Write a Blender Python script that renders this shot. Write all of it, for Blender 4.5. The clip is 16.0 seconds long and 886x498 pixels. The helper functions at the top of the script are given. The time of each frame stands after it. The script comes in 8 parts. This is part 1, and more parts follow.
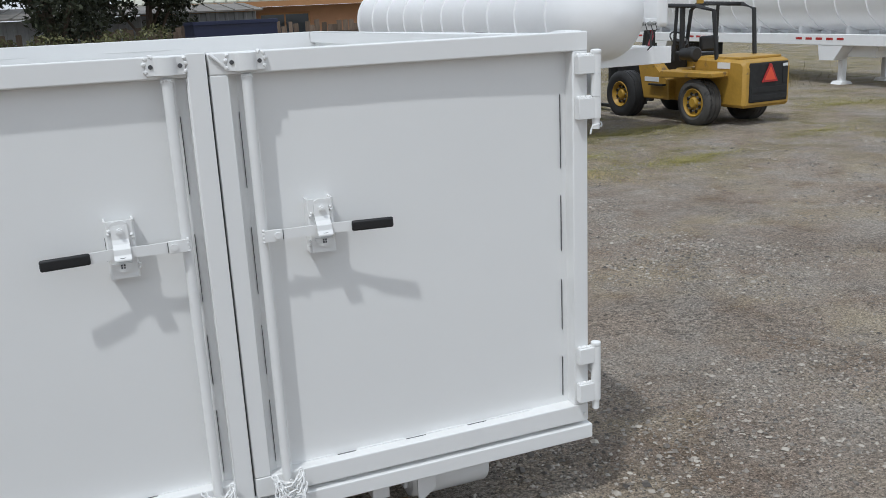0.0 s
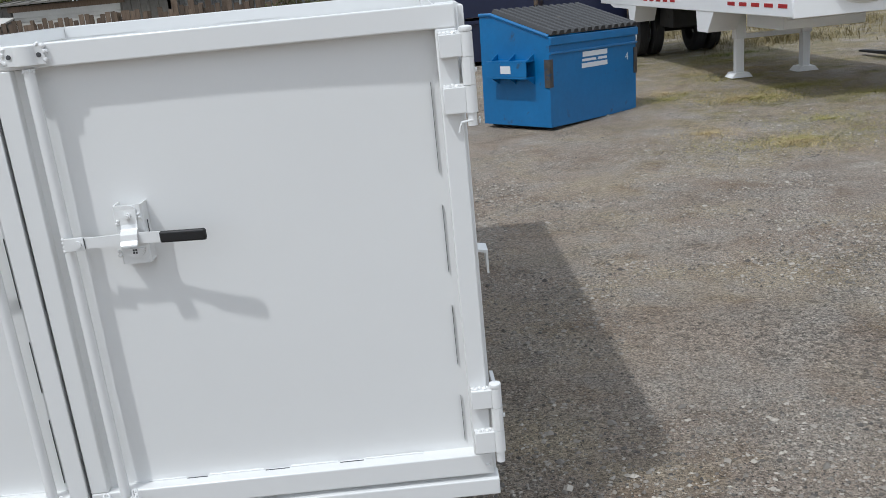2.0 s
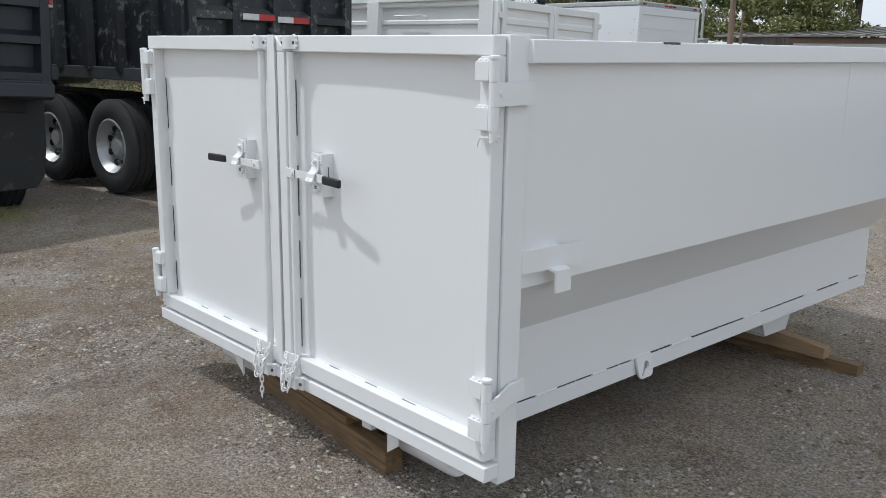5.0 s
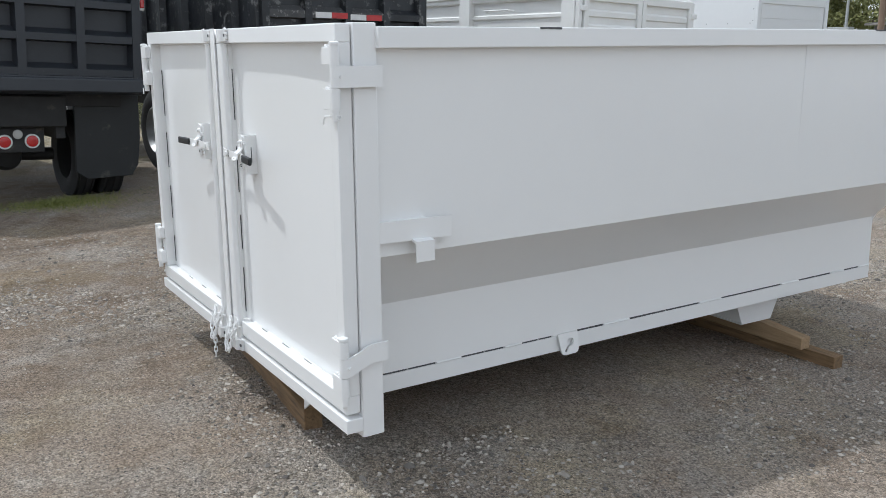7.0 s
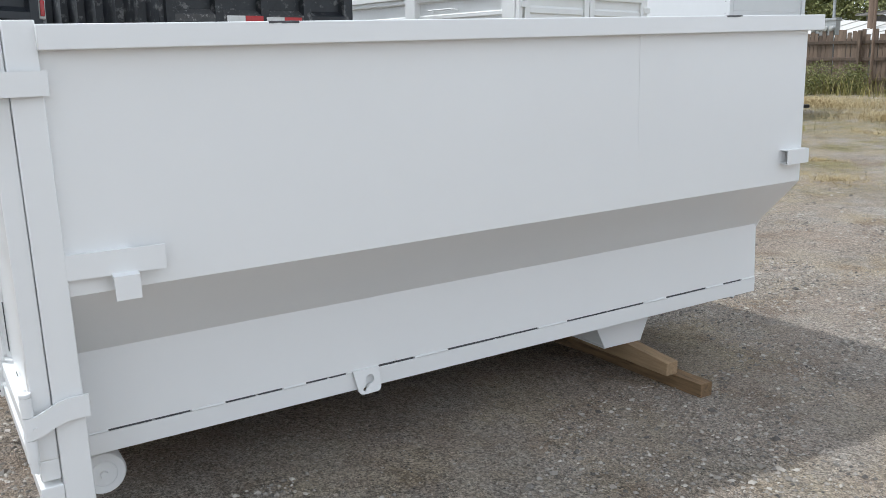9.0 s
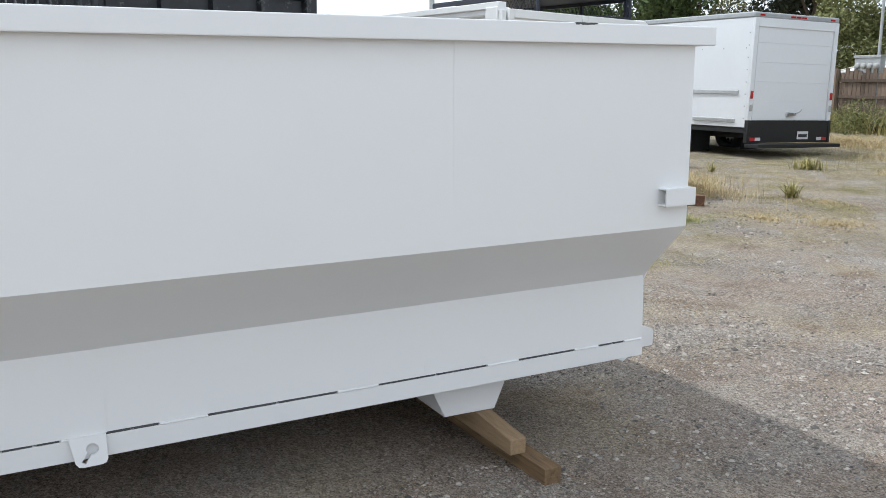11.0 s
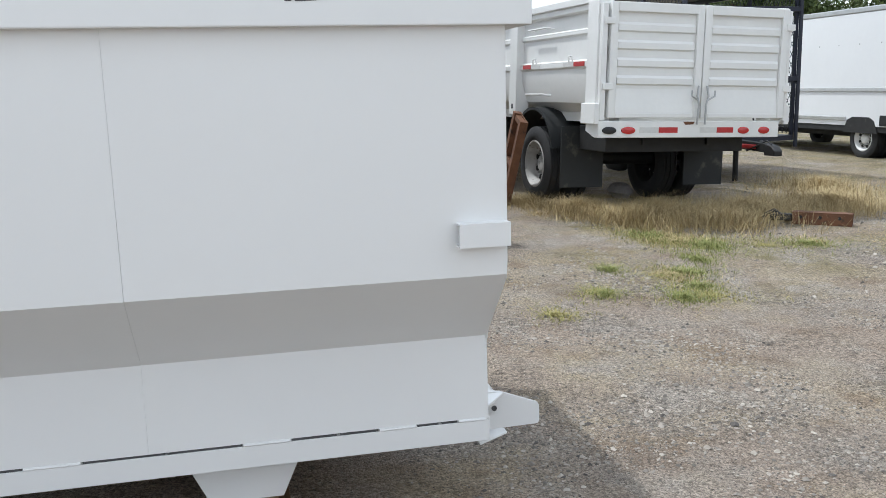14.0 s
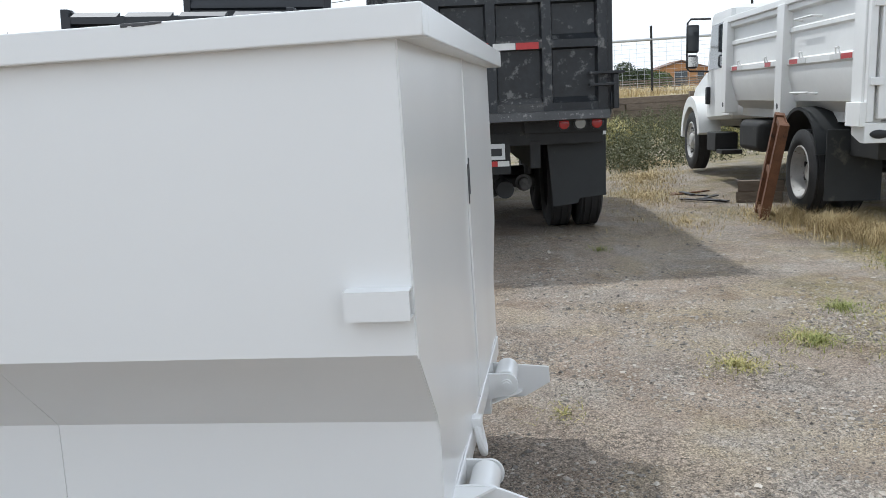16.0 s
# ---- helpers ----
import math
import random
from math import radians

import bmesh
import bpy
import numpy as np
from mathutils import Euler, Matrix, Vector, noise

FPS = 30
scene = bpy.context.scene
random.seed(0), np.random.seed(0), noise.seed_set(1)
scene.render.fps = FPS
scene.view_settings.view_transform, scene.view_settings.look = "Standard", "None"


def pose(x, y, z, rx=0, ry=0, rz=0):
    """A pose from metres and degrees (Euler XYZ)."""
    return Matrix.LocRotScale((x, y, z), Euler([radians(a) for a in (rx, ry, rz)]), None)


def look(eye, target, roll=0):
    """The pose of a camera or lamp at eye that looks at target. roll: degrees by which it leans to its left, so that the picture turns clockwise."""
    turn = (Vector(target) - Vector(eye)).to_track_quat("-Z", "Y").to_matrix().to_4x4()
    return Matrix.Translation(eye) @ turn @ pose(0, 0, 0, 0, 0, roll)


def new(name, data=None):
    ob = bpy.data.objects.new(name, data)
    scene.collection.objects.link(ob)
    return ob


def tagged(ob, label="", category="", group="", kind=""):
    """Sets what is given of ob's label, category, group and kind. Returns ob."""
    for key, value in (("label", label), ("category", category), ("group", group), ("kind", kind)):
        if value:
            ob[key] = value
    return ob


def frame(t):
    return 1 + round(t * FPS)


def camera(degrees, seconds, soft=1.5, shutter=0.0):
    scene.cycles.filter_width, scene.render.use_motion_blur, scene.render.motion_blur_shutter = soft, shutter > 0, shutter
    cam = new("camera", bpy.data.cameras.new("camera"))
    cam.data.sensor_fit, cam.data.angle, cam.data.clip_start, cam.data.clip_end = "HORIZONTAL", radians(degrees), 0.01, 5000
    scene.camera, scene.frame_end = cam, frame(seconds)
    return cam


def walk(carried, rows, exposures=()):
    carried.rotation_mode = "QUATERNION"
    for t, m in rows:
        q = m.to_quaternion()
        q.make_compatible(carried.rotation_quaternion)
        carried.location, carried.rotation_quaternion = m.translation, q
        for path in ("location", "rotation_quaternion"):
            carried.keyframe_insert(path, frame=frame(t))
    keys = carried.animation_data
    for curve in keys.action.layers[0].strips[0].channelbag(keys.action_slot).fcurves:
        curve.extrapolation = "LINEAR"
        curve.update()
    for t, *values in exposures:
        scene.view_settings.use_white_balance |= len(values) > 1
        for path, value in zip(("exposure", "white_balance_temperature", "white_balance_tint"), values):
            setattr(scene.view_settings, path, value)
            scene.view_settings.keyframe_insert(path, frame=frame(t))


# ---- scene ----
cam = camera(53.6, 16.0, soft=0.75)
PATH = [
    (0, (-0.06, 0.053, 1.772), (0.645, 1.851, 1.25), -2.7),
    (0.5, (0.282, 0.088, 1.773), (0.842, 1.934, 1.247), -3.4),
    (1, (0.55, 0.263, 1.754), (0.986, 2.144, 1.233), -2.2),
    (1.5, (0.944, 0.259, 1.726), (1.205, 2.16, 1.162), -2.7),
    (2, (1.31, 0.247, 1.754), (1.33, 2.159, 1.166), -5.6),
    (2.5, (1.624, 0.343, 1.711), (1.475, 2.252, 1.131), -3.7),
    (3, (1.929, 0.459, 1.699), (1.47, 2.289, 1.034), -0.1),
    (3.5, (2.238, 0.497, 1.704), (1.38, 2.173, 1.029), 1.9),
    (4, (2.528, 0.457, 1.687), (1.508, 2.087, 1.136), 1.6),
    (4.5, (2.873, 0.467, 1.697), (1.685, 2.005, 1.226), 1.0),
    (4.7, (3.024, 0.536, 1.663), (1.718, 1.982, 1.21), 0.9),
    (6.8, (3.99, 1.177, 1.636), (2.347, 2.218, 1.169), -0.1),
    (7, (4.014, 1.265, 1.625), (2.367, 2.305, 1.171), -0.3),
    (7.5, (3.948, 1.501, 1.612), (2.294, 2.532, 1.163), -0.7),
    (8, (3.957, 1.721, 1.613), (2.297, 2.746, 1.169), -1.5),
    (8.5, (4.06, 2.024, 1.606), (2.402, 3.048, 1.155), -1.6),
    (9, (4.097, 2.293, 1.589), (2.432, 3.307, 1.141), -1.8),
    (9.5, (4.005, 2.548, 1.595), (2.334, 3.559, 1.164), -1.3),
    (10, (4.037, 2.846, 1.562), (2.349, 3.838, 1.153), -0.3),
    (12.5, (3.945, 4.371, 1.476), (2.121, 5.119, 1.137), -0.7),
    (13, (3.922, 4.663, 1.476), (2.062, 5.319, 1.146), -0.5),
    (13.5, (3.951, 4.97, 1.472), (2.057, 5.504, 1.113), -1.2),
    (14, (3.806, 5.219, 1.454), (1.89, 5.659, 1.088), -1.4),
    (14.5, (3.695, 5.49, 1.475), (1.751, 5.807, 1.134), -1.9),
    (15, (3.675, 5.83, 1.471), (1.703, 5.853, 1.135), -3.2),
    (15.5, (3.517, 6.067, 1.439), (1.549, 5.992, 1.091), -3.7),
    (16, (3.309, 6.309, 1.478), (1.358, 6.026, 1.144), -3.6),
]
walk(cam, [(t, look(eye, target, roll)) for t, eye, target, roll in PATH],
     [(0, -0.16, 5860, 7.5), (1, -0.07, 5860, 7.5), (2, -0.03, 5860, 7.5), (2.5, 0.06, 5860, 7.5), (3.5, -0.09, 5860, 7.5), (4.5, 0.02, 5860, 7.5), (7, 0.27, 5860, 7.5), (9, 0.50, 5860, 7.5), (10, 0.58, 5860, 7.5), (12.5, 0.50, 5870, 7.5), (14.5, 0.55, 5905, 7.5), (16, 0.53, 5900, 7.5)])

# world, sun
SUN_DIR = Vector((-0.70, -0.61, 1.73)).normalized()
world = bpy.data.worlds.new("world")
scene.world = world
world.use_nodes = True
wn, wl = world.node_tree.nodes, world.node_tree.links
wn.clear()
w_out = wn.new("ShaderNodeOutputWorld")
w_bg = wn.new("ShaderNodeBackground")
w_sky = wn.new("ShaderNodeTexSky")
w_sky.sky_type = "NISHITA"
w_sky.sun_disc = False
w_sky.sun_elevation = math.asin(SUN_DIR.z)
w_sky.sun_rotation = math.atan2(SUN_DIR.x, SUN_DIR.y)
w_sky.air_density, w_sky.dust_density, w_sky.ozone_density = 1.0, 3.0, 1.0
w_veil = wn.new("ShaderNodeMix")
w_veil.data_type = "RGBA"
w_veil.inputs["Factor"].default_value = 0.82
w_cloud = wn.new("ShaderNodeTexNoise")
w_cloud.inputs["Scale"].default_value = 1.6
w_cloud.inputs["Detail"].default_value = 5.0
w_ramp = wn.new("ShaderNodeValToRGB")
w_ramp.color_ramp.elements[0].position, w_ramp.color_ramp.elements[1].position = 0.3, 0.75
w_ramp.color_ramp.elements[0].color = (7.15, 7.3, 7.5, 1)
w_ramp.color_ramp.elements[1].color = (9.05, 9.1, 9.15, 1)
w_map = wn.new("ShaderNodeTexCoord")
wl.new(w_map.outputs["Generated"], w_cloud.inputs["Vector"])
wl.new(w_cloud.outputs["Fac"], w_ramp.inputs["Fac"])
wl.new(w_sky.outputs["Color"], w_veil.inputs[6])
wl.new(w_ramp.outputs["Color"], w_veil.inputs[7])
wl.new(w_veil.outputs[2], w_bg.inputs["Color"])
w_bg.inputs["Strength"].default_value = 0.111
wl.new(w_bg.outputs["Background"], w_out.inputs["Surface"])
sun = new("sun", bpy.data.lights.new("sun", "SUN"))
sun.data.energy, sun.data.angle, sun.data.color = 1.95, radians(1.6), (1.0, 0.96, 0.90)
sun.matrix_world = look(SUN_DIR * 60, (0, 0, 0))

# ---- materials ----
def mat(name, base, rough=0.6, metal=0.0, vary=0.0, scale=6.0, bump=0.0, bump_scale=60.0, spots=None, spot_scale=8.0,
        spot_at=0.62, coat=0.0, grain=None, per_object=0.0, rough_vary=0.0, spec=0.5, coat_rough=0.07):
    """A surface: base colour, varied at two scales, with optional stains of another colour, fine relief and gloss."""
    m = bpy.data.materials.new(name)
    m.use_nodes = True
    n, l = m.node_tree.nodes, m.node_tree.links
    b = n["Principled BSDF"]
    b.inputs["Roughness"].default_value, b.inputs["Metallic"].default_value = rough, metal
    b.inputs["Coat Weight"].default_value, b.inputs["Coat Roughness"].default_value = coat, coat_rough
    b.inputs["Specular IOR Level"].default_value = spec
    tc = n.new("ShaderNodeTexCoord")
    src = tc.outputs["Object"]
    if grain:
        mp = n.new("ShaderNodeMapping")
        mp.inputs["Scale"].default_value = grain
        l.new(src, mp.inputs["Vector"])
        src = mp.outputs["Vector"]
    n1 = n.new("ShaderNodeTexNoise")
    n1.inputs["Scale"].default_value, n1.inputs["Detail"].default_value = scale, 6.0
    l.new(src, n1.inputs["Vector"])
    n2 = n.new("ShaderNodeTexNoise")
    n2.inputs["Scale"].default_value, n2.inputs["Detail"].default_value = scale * 9.0, 3.0
    l.new(src, n2.inputs["Vector"])
    add = n.new("ShaderNodeMath")
    add.operation = "MULTIPLY_ADD"
    add.inputs[1].default_value = 0.45
    l.new(n2.outputs["Fac"], add.inputs[0])
    l.new(n1.outputs["Fac"], add.inputs[2])
    rng = n.new("ShaderNodeMapRange")
    rng.inputs["From Min"].default_value, rng.inputs["From Max"].default_value = 0.40, 1.05
    rng.inputs["To Min"].default_value, rng.inputs["To Max"].default_value = 1.0 - vary, 1.0 + vary
    l.new(add.outputs[0], rng.inputs["Value"])
    val = rng.outputs["Result"]
    if per_object:
        oi = n.new("ShaderNodeObjectInfo")
        r2 = n.new("ShaderNodeMapRange")
        r2.inputs["To Min"].default_value, r2.inputs["To Max"].default_value = 1.0 - per_object, 1.0 + per_object
        l.new(oi.outputs["Random"], r2.inputs["Value"])
        mu = n.new("ShaderNodeMath")
        mu.operation = "MULTIPLY"
        l.new(val, mu.inputs[0])
        l.new(r2.outputs["Result"], mu.inputs[1])
        val = mu.outputs[0]
    sc = n.new("ShaderNodeVectorMath")
    sc.operation = "SCALE"
    sc.inputs[0].default_value = base
    l.new(val, sc.inputs["Scale"])
    col = sc.outputs["Vector"]
    if spots:
        n3 = n.new("ShaderNodeTexNoise")
        n3.inputs["Scale"].default_value, n3.inputs["Detail"].default_value, n3.inputs["Roughness"].default_value = spot_scale, 8.0, 0.65
        l.new(src, n3.inputs["Vector"])
        r3 = n.new("ShaderNodeMapRange")
        r3.inputs["From Min"].default_value, r3.inputs["From Max"].default_value = spot_at, spot_at + 0.09
        l.new(n3.outputs["Fac"], r3.inputs["Value"])
        mx = n.new("ShaderNodeMix")
        mx.data_type = "RGBA"
        mx.inputs[7].default_value = (*spots, 1)
        l.new(r3.outputs["Result"], mx.inputs["Factor"])
        l.new(col, mx.inputs[6])
        col = mx.outputs[2]
    l.new(col, b.inputs["Base Color"])
    if rough_vary:
        r4 = n.new("ShaderNodeMapRange")
        r4.inputs["From Min"].default_value, r4.inputs["From Max"].default_value = 0.35, 0.7
        r4.inputs["To Min"].default_value, r4.inputs["To Max"].default_value = rough - rough_vary, rough + rough_vary
        l.new(n1.outputs["Fac"], r4.inputs["Value"])
        l.new(r4.outputs["Result"], b.inputs["Roughness"])
    if bump:
        n5 = n.new("ShaderNodeTexNoise")
        n5.inputs["Scale"].default_value, n5.inputs["Detail"].default_value = bump_scale, 4.0
        l.new(src, n5.inputs["Vector"])
        bp = n.new("ShaderNodeBump")
        bp.inputs["Strength"].default_value, bp.inputs["Distance"].default_value = bump, 0.01
        l.new(n5.outputs["Fac"], bp.inputs["Height"])
        l.new(bp.outputs["Normal"], b.inputs["Normal"])
    return m


WHITE = mat("fresh_white_paint", (0.80, 0.80, 0.79), 0.32, vary=0.012, scale=1.1, bump=0.010, bump_scale=24.0, coat=0.4, coat_rough=0.14)
WHITE2 = mat("old_white_paint", (0.76, 0.76, 0.74), 0.42, vary=0.04, scale=2.0, bump=0.05, bump_scale=30, spots=(0.42, 0.36, 0.28), spot_at=0.71, spot_scale=3.5)
TANKW = mat("tank_white_paint", (0.86, 0.86, 0.86), 0.35, vary=0.03, scale=1.2, spots=(0.55, 0.53, 0.50), spot_at=0.72, spot_scale=2.0)
BOXW = mat("white_panel", (0.76, 0.77, 0.78), 0.38, vary=0.025, scale=1.3, spots=(0.5, 0.5, 0.5), spot_at=0.72, spot_scale=2)
# bare steel of bolts and scars; also the painted shade in gaps and holes
BARESHADE = mat("bare_steel_and_gap_shade", (0.10, 0.10, 0.105), 0.55, 0.5, vary=0.4, scale=40)
# dark tone for the shade between the two doors
GAPSHADE = mat("door_gap_dark", (0.10, 0.10, 0.105), 0.6, vary=0.2, scale=20)
GRIP = mat("black_rubber_grip", (0.012, 0.012, 0.013), 0.5, vary=0.2, bump=0.1, bump_scale=120)
BLACK = mat("weathered_black_paint", (0.013, 0.015, 0.018), 0.40, vary=0.75, scale=2.6, bump=0.22, bump_scale=18, spots=(0.13, 0.13, 0.127), spot_at=0.56, spot_scale=9)
BLACKCLEAN = mat("dark_slate_paint", (0.020, 0.023, 0.028), 0.42, vary=0.2, scale=2.5, bump=0.06, bump_scale=25, spots=(0.10, 0.10, 0.10), spot_at=0.70, spot_scale=4)
GREYRAIL = mat("dull_grey_rail_paint", (0.045, 0.049, 0.055), 0.5, vary=0.35, scale=5, spots=(0.03, 0.03, 0.03), spot_at=0.6, spot_scale=7)
SCRAPED = mat("scraped_black_paint", (0.05, 0.05, 0.05), 0.5, vary=0.5, scale=5, spots=(0.24, 0.23, 0.22), spot_at=0.57, spot_scale=26)
RUBBER = mat("tyre_rubber", (0.026, 0.026, 0.027), 0.78, vary=0.25, scale=6, bump=0.3, bump_scale=80, spots=(0.10, 0.09, 0.075), spot_at=0.64, spot_scale=5)
FLAP = mat("mudflap_rubber", (0.016, 0.018, 0.019), 0.6, vary=0.2, scale=4, spots=(0.07, 0.065, 0.055), spot_at=0.62, spot_scale=4)
CHASSIS = mat("chassis_black", (0.016, 0.016, 0.016), 0.7, vary=0.4, scale=8, spots=(0.06, 0.05, 0.04), spot_at=0.62)
ALU = mat("aluminium", (0.62, 0.62, 0.62), 0.32, 1.0, vary=0.1, scale=8)
CHROME = mat("chrome", (0.75, 0.75, 0.75), 0.12, 1.0)
ZINC = mat("zinc_bolt", (0.45, 0.45, 0.44), 0.4, 0.8, vary=0.1)
REDLENS = mat("red_lens", (0.45, 0.02, 0.02), 0.25, coat=0.5)
REDTAPE = mat("red_reflective_tape", (0.42, 0.03, 0.03), 0.35, vary=0.15, scale=20)
RIMW = mat("worn_white_rim", (0.44, 0.43, 0.41), 0.55, vary=0.2, scale=8, spots=(0.16, 0.13, 0.10), spot_at=0.58, spot_scale=12)
WHITETAPE = mat("white_reflective_tape", (0.62, 0.62, 0.60), 0.35, vary=0.1, scale=20)
CLEARLENS = mat("clear_lens", (0.42, 0.42, 0.40), 0.2, coat=0.5)
YELLOW = mat("forklift_yellow_paint", (0.40, 0.235, 0.036), 0.5, vary=0.22, scale=3, spots=(0.17, 0.11, 0.05), spot_at=0.60, spot_scale=5, bump=0.08)
DUSTYRUBBER = mat("dusty_tyre", (0.075, 0.071, 0.066), 0.85, vary=0.3, scale=6, bump=0.3, bump_scale=60, spots=(0.035, 0.034, 0.033), spot_at=0.56, spot_scale=6)
YELLOW2 = mat("yellow_rim_paint", (0.42, 0.25, 0.03), 0.5, vary=0.2, scale=10, spots=(0.12, 0.07, 0.03), spot_at=0.6, spot_scale=14)
ORANGE = mat("orange_triangle", (0.75, 0.09, 0.04), 0.4)
SEATBLK = mat("black_vinyl", (0.02, 0.02, 0.02), 0.5)
BLUE = mat("bin_blue_paint", (0.010, 0.145, 0.37), 0.40, vary=0.16, scale=2, spots=(0.03, 0.08, 0.16), spot_at=0.62, spot_scale=5, bump=0.06, bump_scale=14, coat=0.2)
NAVY = mat("navy_paint", (0.010, 0.014, 0.045), 0.4, vary=0.2, scale=3, bump=0.05)
LIDBLK = mat("black_plastic_lid", (0.03, 0.03, 0.032), 0.55, vary=0.2, scale=6, spots=(0.10, 0.09, 0.08), spot_at=0.62, spot_scale=4)
GREYBIN = mat("grey_paint", (0.15, 0.165, 0.165), 0.5, vary=0.1, scale=3)
RUSTWOOD = mat("bin_scrape", (0.065, 0.055, 0.048), 0.6, vary=0.5, scale=14, spots=(0.02, 0.05, 0.10), spot_at=0.55, spot_scale=12)
LUMBER = mat("pressure_treated_lumber", (0.18, 0.112, 0.055), 0.75, vary=0.45, scale=5, grain=(1.2, 14, 14), bump=0.3, bump_scale=12, spots=(0.085, 0.055, 0.03), spot_at=0.55, spot_scale=4)
LUMBER2 = mat("pale_lumber", (0.30, 0.205, 0.115), 0.75, vary=0.25, scale=5, grain=(1.2, 14, 14), bump=0.3, bump_scale=12, spots=(0.22, 0.15, 0.08), spot_at=0.62, spot_scale=3)
LUMBERY = mat("weathered_plank", (0.30, 0.25, 0.20), 0.8, vary=0.3, scale=5, grain=(1.2, 14, 14), bump=0.3, bump_scale=12)
PICKET = mat("fence_wood", (0.15, 0.108, 0.078), 0.85, vary=0.45, scale=3, grain=(9, 9, 1.0), bump=0.4, bump_scale=14, per_object=0.45)
TIE = mat("old_timber", (0.16, 0.125, 0.095), 0.85, vary=0.35, scale=4, grain=(1.5, 8, 8), bump=0.4, bump_scale=14, per_object=0.2)
RUST = mat("rusty_steel", (0.14, 0.062, 0.030), 0.75, vary=0.4, scale=9, bump=0.3, bump_scale=40, spots=(0.05, 0.03, 0.02), spot_at=0.58)
DARKNAVY = mat("dark_blue_steel", (0.016, 0.019, 0.033), 0.45, vary=0.2, scale=5)
STUCCO = mat("tan_stucco", (0.46, 0.25, 0.14), 0.9, vary=0.12, scale=3, bump=0.3, bump_scale=60)
ROOFMETAL = mat("ribbed_metal_roof", (0.50, 0.49, 0.40), 0.5, 0.15, vary=0.12, scale=1.5, spots=(0.42, 0.40, 0.32), spot_at=0.6, spot_scale=1)
SHED = mat("grey_metal_siding", (0.27, 0.27, 0.27), 0.6, 0.2, vary=0.15, scale=2, spots=(0.20, 0.12, 0.07), spot_at=0.66, spot_scale=1.5)
SHEDOLD = mat("weathered_shed_sheet", (0.20, 0.185, 0.165), 0.7, 0.1, vary=0.3, scale=1.2, spots=(0.14, 0.085, 0.05), spot_at=0.62, spot_scale=1.2)
SHEDLIGHT = mat("pale_roof", (0.60, 0.58, 0.54), 0.6, vary=0.1, scale=2)
HOUSE = mat("brown_house_wall", (0.42, 0.22, 0.10), 0.9, vary=0.1, scale=1)
HOUSEROOF = mat("brown_roof", (0.17, 0.11, 0.08), 0.9, vary=0.15, scale=1)
GALV = mat("galvanised_steel", (0.46, 0.47, 0.47), 0.45, 0.6, vary=0.12, scale=10)
POLEWOOD = mat("pole_wood", (0.20, 0.14, 0.10), 0.85, vary=0.3, scale=4, grain=(8, 8, 0.7))
BARK = mat("bark", (0.10, 0.075, 0.055), 0.9, vary=0.3, scale=8, bump=0.5, bump_scale=20)
STONE = mat("loose_stones", (0.30, 0.28, 0.265), 0.85, vary=0.45, scale=3.0)
GLASS = mat("tinted_glass", (0.02, 0.025, 0.03), 0.06, coat=0.6)
WINDOWG = mat("window_glass", (0.05, 0.06, 0.07), 0.08, coat=0.4)
PRINT = mat("dark_print", (0.03, 0.03, 0.035), 0.6)
PLATEW = mat("plate_white", (0.65, 0.66, 0.66), 0.4)
DECALW = mat("white_lettering", (0.70, 0.72, 0.74), 0.45)
CABLE = mat("black_cable", (0.02, 0.02, 0.02), 0.6)
REDHOSE = mat("red_hose", (0.25, 0.02, 0.03), 0.5)


def grass_mat(name, a, b):
    m = bpy.data.materials.new(name)
    m.use_nodes = True
    n, l = m.node_tree.nodes, m.node_tree.links
    p = n["Principled BSDF"]
    p.inputs["Roughness"].default_value = 0.7
    ge = n.new("ShaderNodeNewGeometry")
    ra = n.new("ShaderNodeValToRGB")
    ra.color_ramp.elements[0].color, ra.color_ramp.elements[1].color = (*a, 1), (*b, 1)
    l.new(ge.outputs["Random Per Island"], ra.inputs["Fac"])
    l.new(ra.outputs["Color"], p.inputs["Base Color"])
    return m


DRYGRASS = grass_mat("dry_grass", (0.30, 0.22, 0.10), (0.60, 0.48, 0.26))
GREENGRASS = grass_mat("green_grass", (0.13, 0.165, 0.036), (0.36, 0.36, 0.12))
MIXGRASS = grass_mat("yellow_green_grass", (0.18, 0.18, 0.05), (0.46, 0.39, 0.15))
WEEDGRASS = grass_mat("dull_brush", (0.10, 0.085, 0.035), (0.34, 0.27, 0.13))
STONES = grass_mat("gravel_stones", (0.075, 0.066, 0.058), (0.50, 0.45, 0.385))


